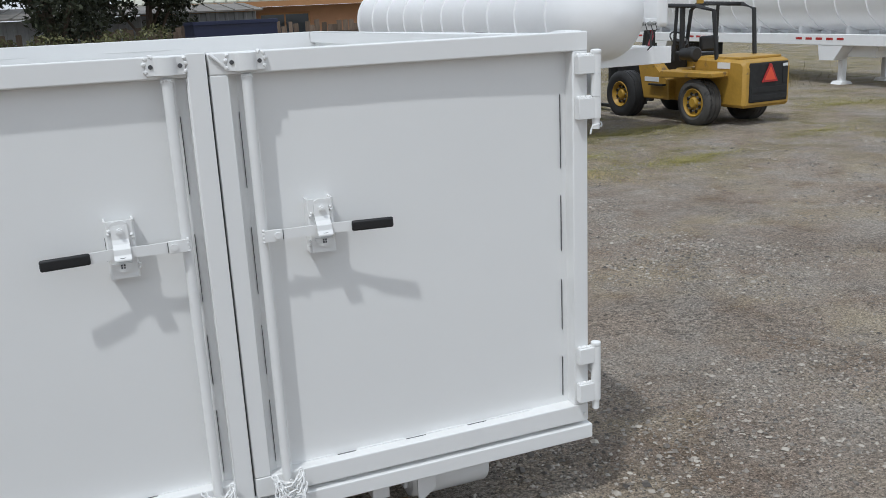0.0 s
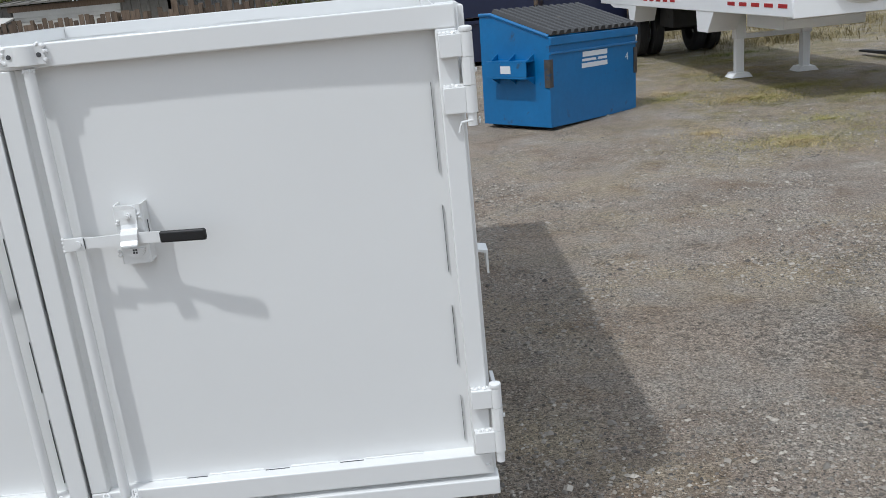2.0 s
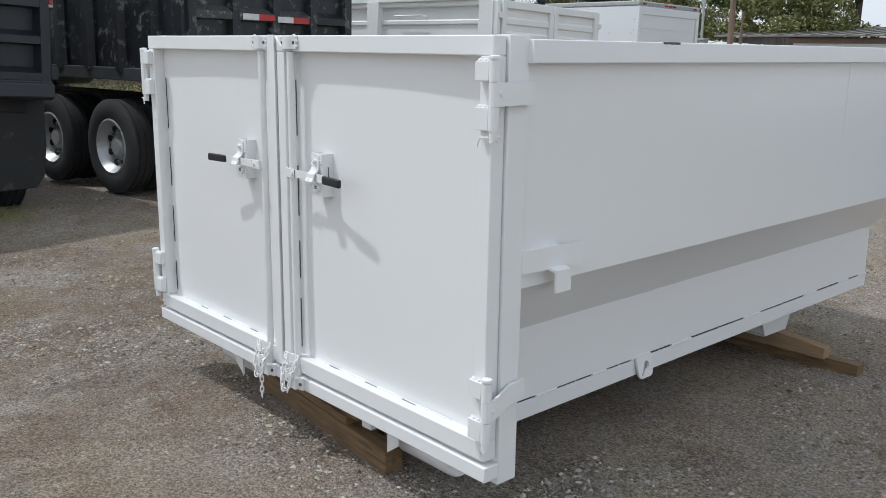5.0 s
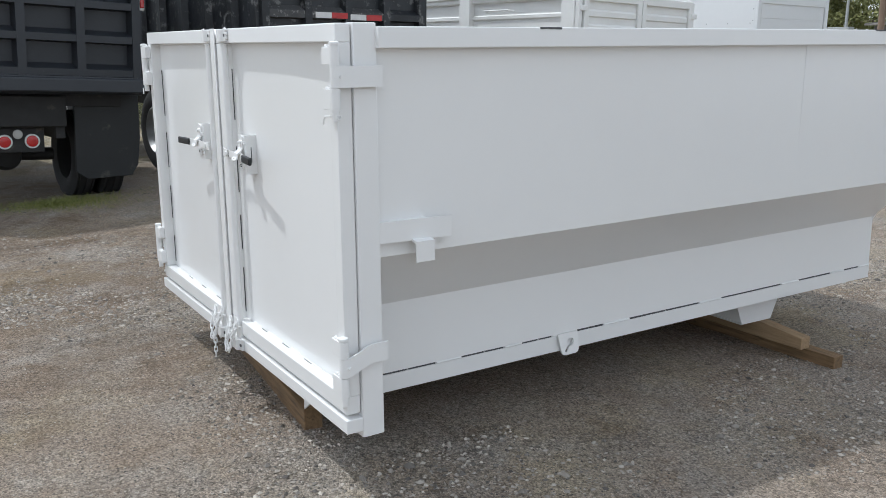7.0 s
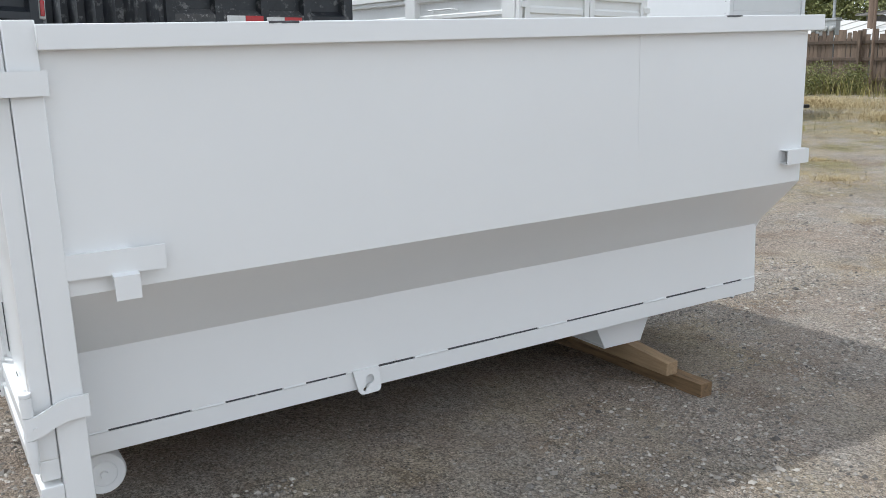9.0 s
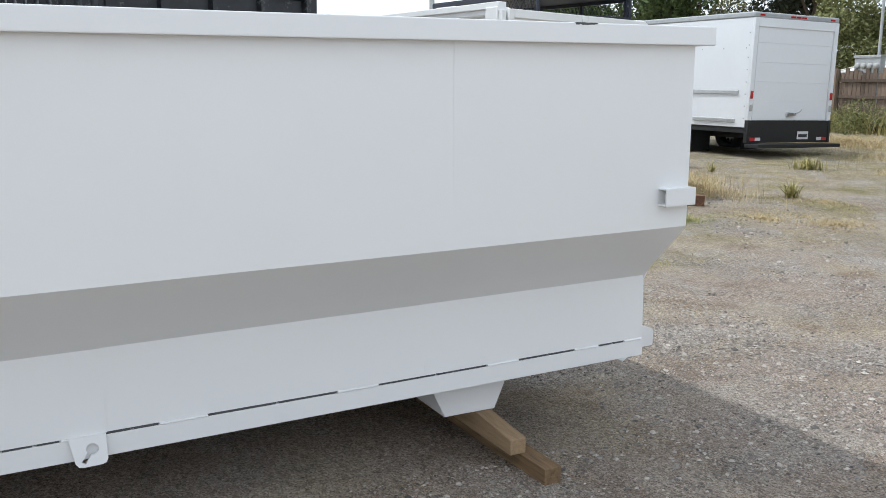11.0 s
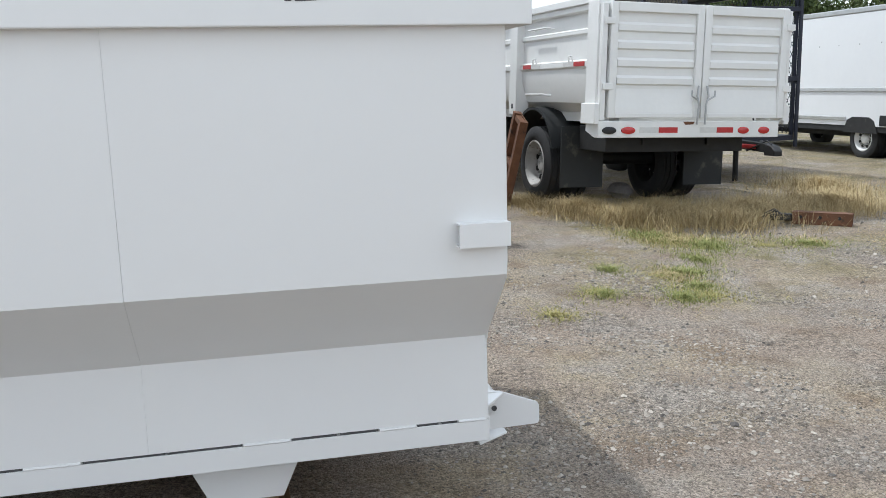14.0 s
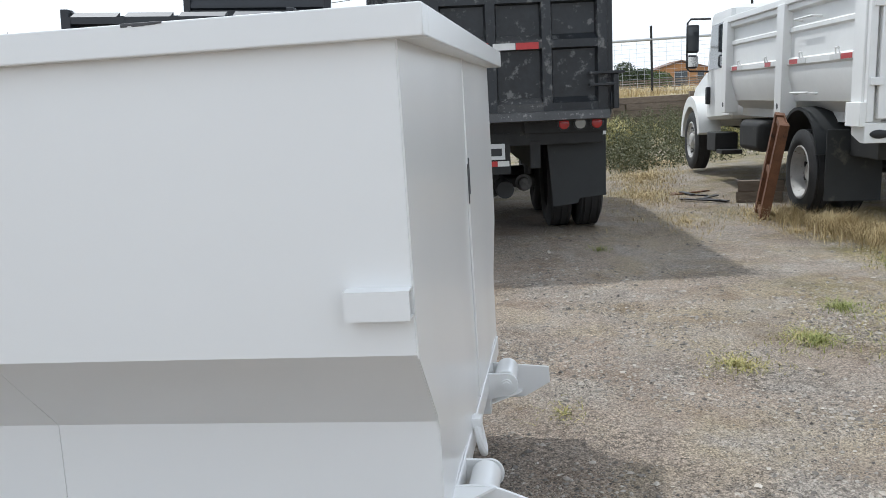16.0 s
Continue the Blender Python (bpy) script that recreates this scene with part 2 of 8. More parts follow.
def ground_mat():
    m = bpy.data.materials.new("packed_gravel")
    m.use_nodes = True
    n, l = m.node_tree.nodes, m.node_tree.links
    b = n["Principled BSDF"]
    b.inputs["Roughness"].default_value = 0.92
    b.inputs["Specular IOR Level"].default_value = 0.25
    tc = n.new("ShaderNodeTexCoord")

    def tex(scale, detail=6.0, rough=0.6):
        t = n.new("ShaderNodeTexNoise")
        t.inputs["Scale"].default_value, t.inputs["Detail"].default_value, t.inputs["Roughness"].default_value = scale, detail, rough
        l.new(tc.outputs["Object"], t.inputs["Vector"])
        return t.outputs["Fac"]

    def ramp(src, p0, p1, c0, c1):
        r = n.new("ShaderNodeValToRGB")
        r.color_ramp.elements[0].position, r.color_ramp.elements[1].position = p0, p1
        r.color_ramp.elements[0].color, r.color_ramp.elements[1].color = (*c0, 1), (*c1, 1)
        l.new(src, r.inputs["Fac"])
        return r.outputs["Color"]

    def mix(f, a, c, mode="MIX"):
        x = n.new("ShaderNodeMix")
        x.data_type, x.blend_type = "RGBA", mode
        if isinstance(f, float):
            x.inputs["Factor"].default_value = f
        else:
            l.new(f, x.inputs["Factor"])
        l.new(a, x.inputs[6])
        l.new(c, x.inputs[7])
        return x.outputs[2]

    def cells(scale):
        v = n.new("ShaderNodeTexVoronoi")
        v.inputs["Scale"].default_value, v.inputs["Randomness"].default_value = scale, 1.0
        v.distance = "MANHATTAN"
        w = n.new("ShaderNodeTexNoise")
        w.inputs["Scale"].default_value, w.inputs["Detail"].default_value = scale * 0.9, 3.0
        l.new(tc.outputs["Object"], w.inputs["Vector"])
        off = n.new("ShaderNodeVectorMath")
        off.operation = "MULTIPLY_ADD"
        off.inputs[1].default_value = (0.9 / scale, 0.9 / scale, 0.9 / scale)
        l.new(w.outputs["Color"], off.inputs[0])
        l.new(tc.outputs["Object"], off.inputs[2])
        l.new(off.outputs["Vector"], v.inputs["Vector"])
        c = n.new("ShaderNodeSeparateColor")
        l.new(v.outputs["Color"], c.inputs[0])
        return v.outputs["Distance"], c.outputs

    def step(src, a, b, lo=0.0, hi=1.0):
        r = n.new("ShaderNodeMapRange")
        r.inputs["From Min"].default_value, r.inputs["From Max"].default_value = a, b
        r.inputs["To Min"].default_value, r.inputs["To Max"].default_value = lo, hi
        l.new(src, r.inputs["Value"])
        return r.outputs["Result"]

    def math2(op, a, c):
        x = n.new("ShaderNodeMath")
        x.operation = op
        l.new(a, x.inputs[0])
        if isinstance(c, float):
            x.inputs[1].default_value = c
        else:
            l.new(c, x.inputs[1])
        return x.outputs[0]

    # soil: grey-brown with sandier and damper patches
    dirt = ramp(tex(0.55, 8.0, 0.62), 0.36, 0.66, (0.255, 0.208, 0.165), (0.341, 0.279, 0.217))
    sand = ramp(tex(0.95, 7.0, 0.66), 0.48, 0.62, (0, 0, 0), (1, 1, 1))
    dirt = mix(sand, dirt, ramp(tex(3.0), 0.3, 0.7, (0.296, 0.242, 0.167), (0.353, 0.296, 0.214)))
    stain = ramp(tex(1.7, 9.0, 0.72), 0.50, 0.64, (1.05, 1.05, 1.05), (0.62, 0.53, 0.44))
    dirt = mix(0.65, dirt, stain, "MULTIPLY")
    # a darker, browner patch of soil before the doors
    front_patch = n.new("ShaderNodeVectorMath")
    front_patch.operation = "DISTANCE"
    front_patch.inputs[1].default_value = (-2.6, 1.3, 0.0)
    l.new(tc.outputs["Object"], front_patch.inputs[0])
    edge = math2("ADD", front_patch.outputs["Value"], math2("MULTIPLY", tex(0.8, 8.0, 0.65), 2.4))
    dirt = mix(step(edge, 5.0, 3.0, 0.0, 0.9), dirt, mix(1.0, dirt, ramp(tex(4.0, 8.0, 0.7), 0.3, 0.7, (0.56, 0.51, 0.45), (0.84, 0.80, 0.74)), "MULTIPLY"))
    # dead grass trodden into the soil round the parked things
    place = n.new("ShaderNodeSeparateXYZ")
    l.new(tc.outputs["Object"], place.inputs[0])
    away = math2("MULTIPLY", step(place.outputs[1], 6.8, 9.0), step(math2("ABSOLUTE", math2("SUBTRACT", place.outputs[0], 1.0), 0.0), 1.5, 4.0))
    field = step(place.outputs[0], -6.5, -11.0, 0.0, 0.9)
    away = math2("MAXIMUM", away, field)
    patch = math2("MULTIPLY", away, math2("MAXIMUM", step(tex(0.9, 9.0, 0.68), 0.44, 0.60), math2("MAXIMUM", step(place.outputs[1], 13.0, 17.0, 0.0, 0.8), step(place.outputs[0], -9.5, -13.5, 0.0, 0.85))))
    dirt = mix(patch, dirt, ramp(tex(2.2, 8.0, 0.7), 0.36, 0.62, (0.135, 0.125, 0.055), (0.30, 0.245, 0.125)))
    crumbs = ramp(tex(52.0, 10.0, 0.86), 0.30, 0.72, (0.10, 0.10, 0.10), (2.15, 2.17, 2.22))
    loose = step(tex(2.4, 6.0, 0.6), 0.40, 0.58, 0.5, 1.0)
    grey = mix(step(tex(1.3, 8.0, 0.7), 0.46, 0.60), dirt, ramp(tex(5.0, 6.0), 0.3, 0.7, (0.267, 0.233, 0.195), (0.355, 0.314, 0.261)))
    col = mix(loose, dirt, mix(1.0, grey, crumbs, "MULTIPLY"))
    clod = math2("MULTIPLY", step(tex(1.1, 5.0, 0.6), 0.50, 0.60), step(tex(30.0, 6.0, 0.7), 0.53, 0.57))
    col = mix(math2("MULTIPLY", clod, 0.62), col, ramp(tex(70.0, 4.0), 0.3, 0.7, (0.085, 0.075, 0.064), (0.20, 0.175, 0.148)))
    d1, c1 = cells(150.0)
    col = mix(0.72, col, ramp(c1[0], 0.0, 1.0, (0.36, 0.36, 0.36), (1.68, 1.68, 1.70)), "MULTIPLY")
    # scattered chips of pale and of dark stone
    d2, c2 = cells(64.0)
    pale = math2("MULTIPLY", step(c2[1], 0.86, 0.87), step(d2, 0.50, 0.42))
    dark = math2("MULTIPLY", step(c2[2], 0.92, 0.93), step(d2, 0.44, 0.36))
    col = mix(pale, col, ramp(c2[0], 0.0, 1.0, (0.27, 0.245, 0.215), (0.56, 0.515, 0.45)))
    col = mix(dark, col, ramp(c2[0], 0.0, 1.0, (0.055, 0.050, 0.048), (0.13, 0.12, 0.11)))
    l.new(col, b.inputs["Base Color"])
    chips = math2("MULTIPLY", math2("ADD", pale, dark), 0.5)
    h = math2("ADD", math2("SUBTRACT", tex(95.0, 8.0, 0.7), math2("MULTIPLY", d1, 0.35)), math2("ADD", chips, math2("MULTIPLY", clod, 0.6)))
    bp = n.new("ShaderNodeBump")
    bp.inputs["Strength"].default_value, bp.inputs["Distance"].default_value = 1.0, 0.014
    l.new(h, bp.inputs["Height"])
    l.new(bp.outputs["Normal"], b.inputs["Normal"])
    return m


GROUND = ground_mat()

# ---- building helpers ----
def thing(name, m, label, category, group="", kind=""):
    """An Empty at the base of a thing, at the pose m."""
    e = new(name)
    e.empty_display_size = 0.2
    e.matrix_world = m
    return tagged(e, label, category, group, kind)


def part(name, bm, material, parent=None, label="", smooth=True, kind=""):
    """Links a bmesh as one mesh object, under a thing or a part."""
    bmesh.ops.recalc_face_normals(bm, faces=bm.faces)
    flat = bm.faces.layers.int.get("flat")
    for f in bm.faces:
        f.smooth = smooth and not (flat and f[flat])
    me = bpy.data.meshes.new(name)
    bm.to_mesh(me)
    bm.free()
    me.materials.append(material)
    if smooth:
        me.set_sharp_from_angle(angle=radians(32))
        even = me.attributes.get("flat")
        if even:
            me.polygons.foreach_set("use_smooth", [not d.value for d in even.data])
    ob = new(name, me)
    if parent is not None:
        ob.parent = parent
    if label or kind:
        tagged(ob, label, "", "", kind)
    return ob


def single(name, bm, material, m, label, category, group="", kind="", smooth=True):
    """A thing of one mesh."""
    ob = part(name, bm, material, None, "", smooth)
    ob.matrix_world = m
    return tagged(ob, label, category, group, kind)


def bevelled(bm, faces, bev, seg):
    """Round the edges of these faces and leave the faces themselves flat."""
    ids = index_of(bm, faces)
    flat = bm.faces.layers.int.get("flat") or bm.faces.layers.int.new("flat")
    bm.faces.ensure_lookup_table()
    faces = [bm.faces[i] for i in ids]
    for f in faces:
        f[flat] = 1
    es = list({e for f in faces for e in f.edges})
    out = bmesh.ops.bevel(bm, geom=es, offset=bev, segments=seg, affect="EDGES", profile=0.5)
    for f in out["faces"]:
        f[flat] = 0


def index_of(bm, faces):
    bm.faces.ensure_lookup_table()
    bm.faces.index_update()
    return sorted(f.index for f in faces)


def box(bm, x0, x1, y0, y1, z0, z1, bev=0.0, seg=2):
    g = bmesh.ops.create_cube(bm, size=1.0)
    vs = g["verts"]
    for v in vs:
        v.co = Vector((x0 + (v.co.x + 0.5) * (x1 - x0), y0 + (v.co.y + 0.5) * (y1 - y0), z0 + (v.co.z + 0.5) * (z1 - z0)))
    if bev:
        bevelled(bm, {f for v in vs for f in v.link_faces}, bev, seg)
    return bm


def B(*a, **k):
    return box(bmesh.new(), *a, **k)


def cyl(bm, p0, p1, r, seg=16, r1=None, cap=True):
    p0, p1 = Vector(p0), Vector(p1)
    d = p1 - p0
    m = Matrix.Translation((p0 + p1) / 2) @ d.to_track_quat("Z", "Y").to_matrix().to_4x4()
    bmesh.ops.create_cone(bm, cap_ends=cap, segments=seg, radius1=r, radius2=r if r1 is None else r1, depth=d.length, matrix=m)
    return bm


def C(*a, **k):
    return cyl(bmesh.new(), *a, **k)


def tube(bm, pts, r, seg=8):
    """A round bar along points."""
    pts = [Vector(p) for p in pts]
    rings = []
    up = Vector((0.123, 0.456, 0.88)).normalized()
    for i, p in enumerate(pts):
        d = (pts[min(i + 1, len(pts) - 1)] - pts[max(i - 1, 0)]).normalized()
        a = d.cross(up).normalized()
        b = d.cross(a)
        rings.append([bm.verts.new(p + (a * math.cos(k * math.tau / seg) + b * math.sin(k * math.tau / seg)) * r) for k in range(seg)])
    for r0, r1 in zip(rings, rings[1:]):
        for k in range(seg):
            bm.faces.new((r0[k], r0[(k + 1) % seg], r1[(k + 1) % seg], r1[k]))
    bm.faces.new(rings[0][::-1])
    bm.faces.new(rings[-1])
    return bm


def T(*a, **k):
    return tube(bmesh.new(), *a, **k)


def prism(bm, pts, axis, a0, a1, bev=0.0):
    """A flat outline drawn through from a0 to a1 along an axis. Outline in the two other axes, in x, y, z order."""
    def at(p, a):
        u, v = p
        return Vector((a, u, v)) if axis == "x" else Vector((u, a, v)) if axis == "y" else Vector((u, v, a))
    v0 = [bm.verts.new(at(p, a0)) for p in pts]
    v1 = [bm.verts.new(at(p, a1)) for p in pts]
    n = len(pts)
    fs = [bm.faces.new(v0), bm.faces.new(v1[::-1])]
    for i in range(n):
        fs.append(bm.faces.new((v0[i], v1[i], v1[(i + 1) % n], v0[(i + 1) % n])))
    if bev:
        bevelled(bm, fs, bev, 1)
    return bm


def P(*a, **k):
    return prism(bmesh.new(), *a, **k)


def lathe(bm, prof, axis, c, seg=36, closed=False, caps=True):
    """A turned shape: profile rows of (along the axis, radius)."""
    c = Vector(c)
    rings = []
    for a, r in prof:
        ring = []
        for k in range(seg):
            u, v = r * math.cos(k * math.tau / seg), r * math.sin(k * math.tau / seg)
            ring.append(bm.verts.new(c + (Vector((a, u, v)) if axis == "x" else Vector((u, a, v)) if axis == "y" else Vector((u, v, a)))))
        rings.append(ring)
    pairs = list(zip(rings, rings[1:]))
    if closed:
        pairs.append((rings[-1], rings[0]))
    for r0, r1 in pairs:
        for k in range(seg):
            bm.faces.new((r0[k], r0[(k + 1) % seg], r1[(k + 1) % seg], r1[k]))
    if caps and not closed:
        for ring in (rings[0], rings[-1]):
            try:
                bm.faces.new(ring)
            except ValueError:
                pass
    return bm


def shift(bm, v):
    bmesh.ops.translate(bm, verts=bm.verts, vec=v)
    return bm


def turned(bm, m):
    bmesh.ops.transform(bm, matrix=m, verts=bm.verts)
    return bm


def plate_with_hole(bm, outer, hole, axis, a0, a1):
    """A plate with an opening cut right through."""
    def at(p, a):
        u, v = p
        return Vector((a, u, v)) if axis == "x" else Vector((u, a, v)) if axis == "y" else Vector((u, v, a))
    loops = []
    for a in (a0, a1):
        es, ls = [], []
        for pts in (outer, hole):
            vs = [bm.verts.new(at(p, a)) for p in pts]
            es += [bm.edges.new((vs[i], vs[(i + 1) % len(vs)])) for i in range(len(vs))]
            ls.append(vs)
        bmesh.ops.triangle_fill(bm, use_beauty=True, edges=es)
        loops.append(ls)
    for l0, l1 in zip(*loops):
        n = len(l0)
        for i in range(n):
            bm.faces.new((l0[i], l1[i], l1[(i + 1) % n], l0[(i + 1) % n]))
    return bm


def wheel(parent, x, y, z, r, w, rim_mat, side=1, rim_r=0.56, name="wheel", deep=0.06, rubber=None):
    """A tyre with its rim, hub and nuts; side: +1 when the outer face looks to +x."""
    h = w / 2
    prof = [(-h * 0.8, r * rim_r), (-h, r * 0.72), (-h * 0.98, r * 0.86), (-h * 0.8, r * 0.97)]
    for g in (-0.45, 0.0, 0.45):
        prof += [(h * (g - 0.16) * 1.2, r), (h * (g - 0.05) * 1.2, r), (h * (g - 0.045) * 1.2, r * 0.975), (h * (g + 0.045) * 1.2, r * 0.975), (h * (g + 0.05) * 1.2, r)]
    prof += [(h * 0.75, r), (h * 0.8, r * 0.97), (h * 0.98, r * 0.86), (h, r * 0.72), (h * 0.8, r * rim_r)]
    ty = part("tyre", lathe(bmesh.new(), prof, "x", (x, y, z), 40, closed=True), rubber or RUBBER, parent)
    rr, s = r * rim_r, side
    rp = [(s * h * 0.86, rr * 1.06), (s * h * 0.92, rr * 1.0), (s * h * 0.7, rr * 0.92), (s * (h - deep), rr * 0.80), (s * (h - deep - 0.02), rr * 0.45),
          (s * (h - deep + 0.03), rr * 0.40), (s * (h - deep + 0.05), rr * 0.30), (s * (h - deep + 0.05), 0.001)]
    part("rim", lathe(bmesh.new(), rp, "x", (x, y, z), 32, caps=False), rim_mat, ty)
    nb = bmesh.new()
    for k in range(8):
        a = k * math.tau / 8
        u, v = rr * 0.58 * math.cos(a), rr * 0.58 * math.sin(a)
        cyl(nb, (x + s * (h - deep - 0.02), y + u, z + v), (x + s * (h - deep + 0.025), y + u, z + v), 0.016, 6)
    if rim_r <= 0.6:
        # rim openings as solid dark discs, their shade put in as colour
        for k in range(8):
            hb = bmesh.new()
            a = (k + 0.5) * math.tau / 8
            u, v = rr * 0.68 * math.cos(a), rr * 0.68 * math.sin(a)
            cyl(hb, (x + s * (h - deep - 0.03), y + u, z + v), (x + s * (h - deep + 0.012), y + u, z + v), rr * 0.125, 12)
            part("rim_hole_shade", hb, CHASSIS, ty, smooth=False)
    part("wheel_nuts", nb, ZINC, ty, "", False, "stuff")
    return ty


def ground_z(x, y):
    """The yard falls a little along the container and then lies level."""
    t = min(max((y - 3.0) / 4.2, 0.0), 1.0)
    t = t * t * (3 - 2 * t)
    near = max(0.0, 1.0 - abs(x - 1.0) / 9.0)
    swell = 0.11 * math.exp(-(((x + 7.0) / 2.3) ** 4 + ((y - 5.4) / 1.9) ** 4))
    swell += 0.075 * math.exp(-(((x + 6.4) / 1.9) ** 4 + ((y - 2.2) / 1.7) ** 4))
    swell += 0.10 * math.exp(-(((x + 12.0) / 2.4) ** 4 + ((y - 9.4) / 2.2) ** 4))
    return -0.05 + near * (0.085 * (1 - t) - 0.035 * t) + swell


def heading(x, y, hx, hy, lean=0.0, z=None):
    """The pose of a vehicle whose local y runs along (hx, hy)."""
    return pose(x, y, ground_z(x, y) if z is None else z, 0, lean, math.degrees(math.atan2(-hx, hy)))

# ---- ground ----
def ground_sheet():
    def steps(lo, hi, fine, far):
        a = list(np.arange(lo, hi + 1e-6, fine))
        out, s, v = [], fine, hi
        while v < far:
            s *= 1.35
            v += s
            out.append(v)
        back, s, v = [], fine, lo
        while v > -far:
            s *= 1.35
            v -= s
            back.append(v)
        return back[::-1] + a + out
    xs, ys = steps(-10, 10, 0.25, 1500), steps(-4, 16, 0.25, 1500)
    verts = []
    for y in ys:
        for x in xs:
            z = ground_z(x, y)
            if abs(x) < 60 and abs(y) < 60:
                z += 0.018 * noise.noise((x * 0.6, y * 0.6, 0.3)) + 0.008 * noise.noise((x * 2.1, y * 2.1, 5.0))
            verts.append((x, y, z))
    nx = len(xs)
    faces = [(j * nx + i, j * nx + i + 1, (j + 1) * nx + i + 1, (j + 1) * nx + i) for j in range(len(ys) - 1) for i in range(nx - 1)]
    me = bpy.data.meshes.new("ground")
    me.from_pydata(verts, [], faces)
    me.materials.append(GROUND)
    me.shade_smooth()
    return tagged(new("ground", me), "grey-brown packed gravel yard with dirt patches", "ground", "", "structure")


ground_sheet()

# ---- the white roll-off container ----
CX = 0.265                      # its middle
XW, XL, XR = 1.410, 1.172, 1.450   # upper wall, lower wall, rail
Y0, Y1 = 2.645, 5.962           # walls from the posts to the rear
ZT, ZR, ZK, ZL, ZB = 1.684, 1.614, 0.906, 0.660, 0.303
YF, DY = 2.545, -0.043           # door frames, and how far they stand out
ORG = Vector((CX, 4.25, 0.13))
container = thing("roll_off_container", pose(*ORG), "freshly painted glossy white steel roll-off container standing on timbers", "dumpster")


def cpart(name, bm, material=WHITE, parent=container, label="", smooth=True):
    return part(name, shift(bm, -ORG), material, parent, label, smooth)


def mir(bm):
    """The same on the other side."""
    for v in bm.verts:
        v.co.x = 2 * CX - v.co.x
    bmesh.ops.reverse_faces(bm, faces=bm.faces)
    return bm


def both(name, build, material=WHITE, parent=container, label="", smooth=True):
    a = cpart(name, build(), material, parent, label, smooth)
    b = cpart(name, mir(build()), material, parent, label, smooth)
    return a, b


def wall_sheet(y0, y1, off, seed):
    """One side sheet: upright, bent inward at the knee, upright again; slightly uneven like welded plate."""
    bm = bmesh.new()
    prof = [(XW, ZR + 0.004 - k * (ZR - ZK) / 12) for k in range(13)] + [(XW + (XL - XW) * k / 4, ZK + (ZL - ZK) * k / 4) for k in range(1, 5)] + \
           [(XL + 0.008 * k / 4, ZL - k * (ZL - 0.3825) / 4) for k in range(1, 5)]
    ny = max(4, int((y1 - y0) / 0.12))
    rows = []
    for j in range(ny + 1):
        y = y0 + (y1 - y0) * j / ny
        row = []
        for k, (x, z) in enumerate(prof):
            d = 0.0045 * noise.noise((y * 1.1 + seed, z * 1.3, 2.0)) + 0.0018 * noise.noise((y * 4.0, z * 3.0, seed))
            row.append(bm.verts.new((x + off + d, y, z)))
        rows.append(row)
    for r0, r1 in zip(rows, rows[1:]):
        for a, b, c, d in zip(r0, r0[1:], r1[1:], r1):
            bm.faces.new((a, b, c, d))
    g = bmesh.ops.extrude_face_region(bm, geom=list(bm.faces))
    for v in [v for v in g["geom"] if isinstance(v, bmesh.types.BMVert)]:
        v.co.x -= 0.006
    return bm


SEAMS = [Y0 - 0.02, 3.757, 4.897, Y1 - 0.004]
for k, off in enumerate((0.0, -0.0015, -0.001)):
    both("side_sheet", lambda: wall_sheet(SEAMS[k] + (0.0, 0.0, 0.0007)[k], SEAMS[k + 1], off, 3.0 * k))
both("top_rail", lambda: B(XR - 0.075, XR, Y0 - 0.004, 6.027, ZR, ZT, 0.004))
both("bottom_rail", lambda: B(XL - 0.055, XL + 0.0085, Y0 - 0.02, Y1, ZB, 0.374, 0.0015, 1))
cpart("floor_plate", B(2 * CX - XL + 0.003, XL - 0.003, Y0, Y1, 0.3845, 0.3915))
for y in np.arange(2.95, 5.9, 0.42):
    cpart("floor_beam", B(CX - 0.85, CX + 0.85, y - 0.02, y + 0.02, 0.285, 0.384, 0.003))
both("long_sill", lambda: B(CX + 0.38, CX + 0.44, 2.60, 5.97, 0.195, 0.345, 0.004))
# stitch welds along the foot of the side sheets
def weld(y0, y1):
    bm = bmesh.new()
    pts = [(XL + 0.0065, y0 + (y1 - y0) * k / 14, 0.378 + 0.0012 * math.sin(k * 2.4)) for k in range(15)]
    return tube(bm, pts, 0.0052, 6)


# dark filler strip: the shade inside the foot gap, put in as colour
def foot_gap_shade(a, b):
    return B(XL - 0.030, XL + 0.0045, a, b, 0.3744, 0.3822)


BEADS = ((2.66, 2.74), (3.02, 3.14), (3.36, 3.45), (3.62, 3.73), (3.92, 4.077), (4.546, 4.705), (5.176, 5.32), (5.60, 5.72), (5.86, 5.955))
for a, b in BEADS:
    both("weld_bead", lambda: weld(a, b))
for (q, a), (b, w) in zip(BEADS, BEADS[1:]):
    m2 = (a + b) / 2 + 0.01
    for c, d in ((a + 0.004, m2 - 0.006), (m2 + 0.006, b - 0.004)):
        both("open_gap", lambda: foot_gap_shade(c, d), BARESHADE, container, "dark strip for the shade in the gap between stitch welds")
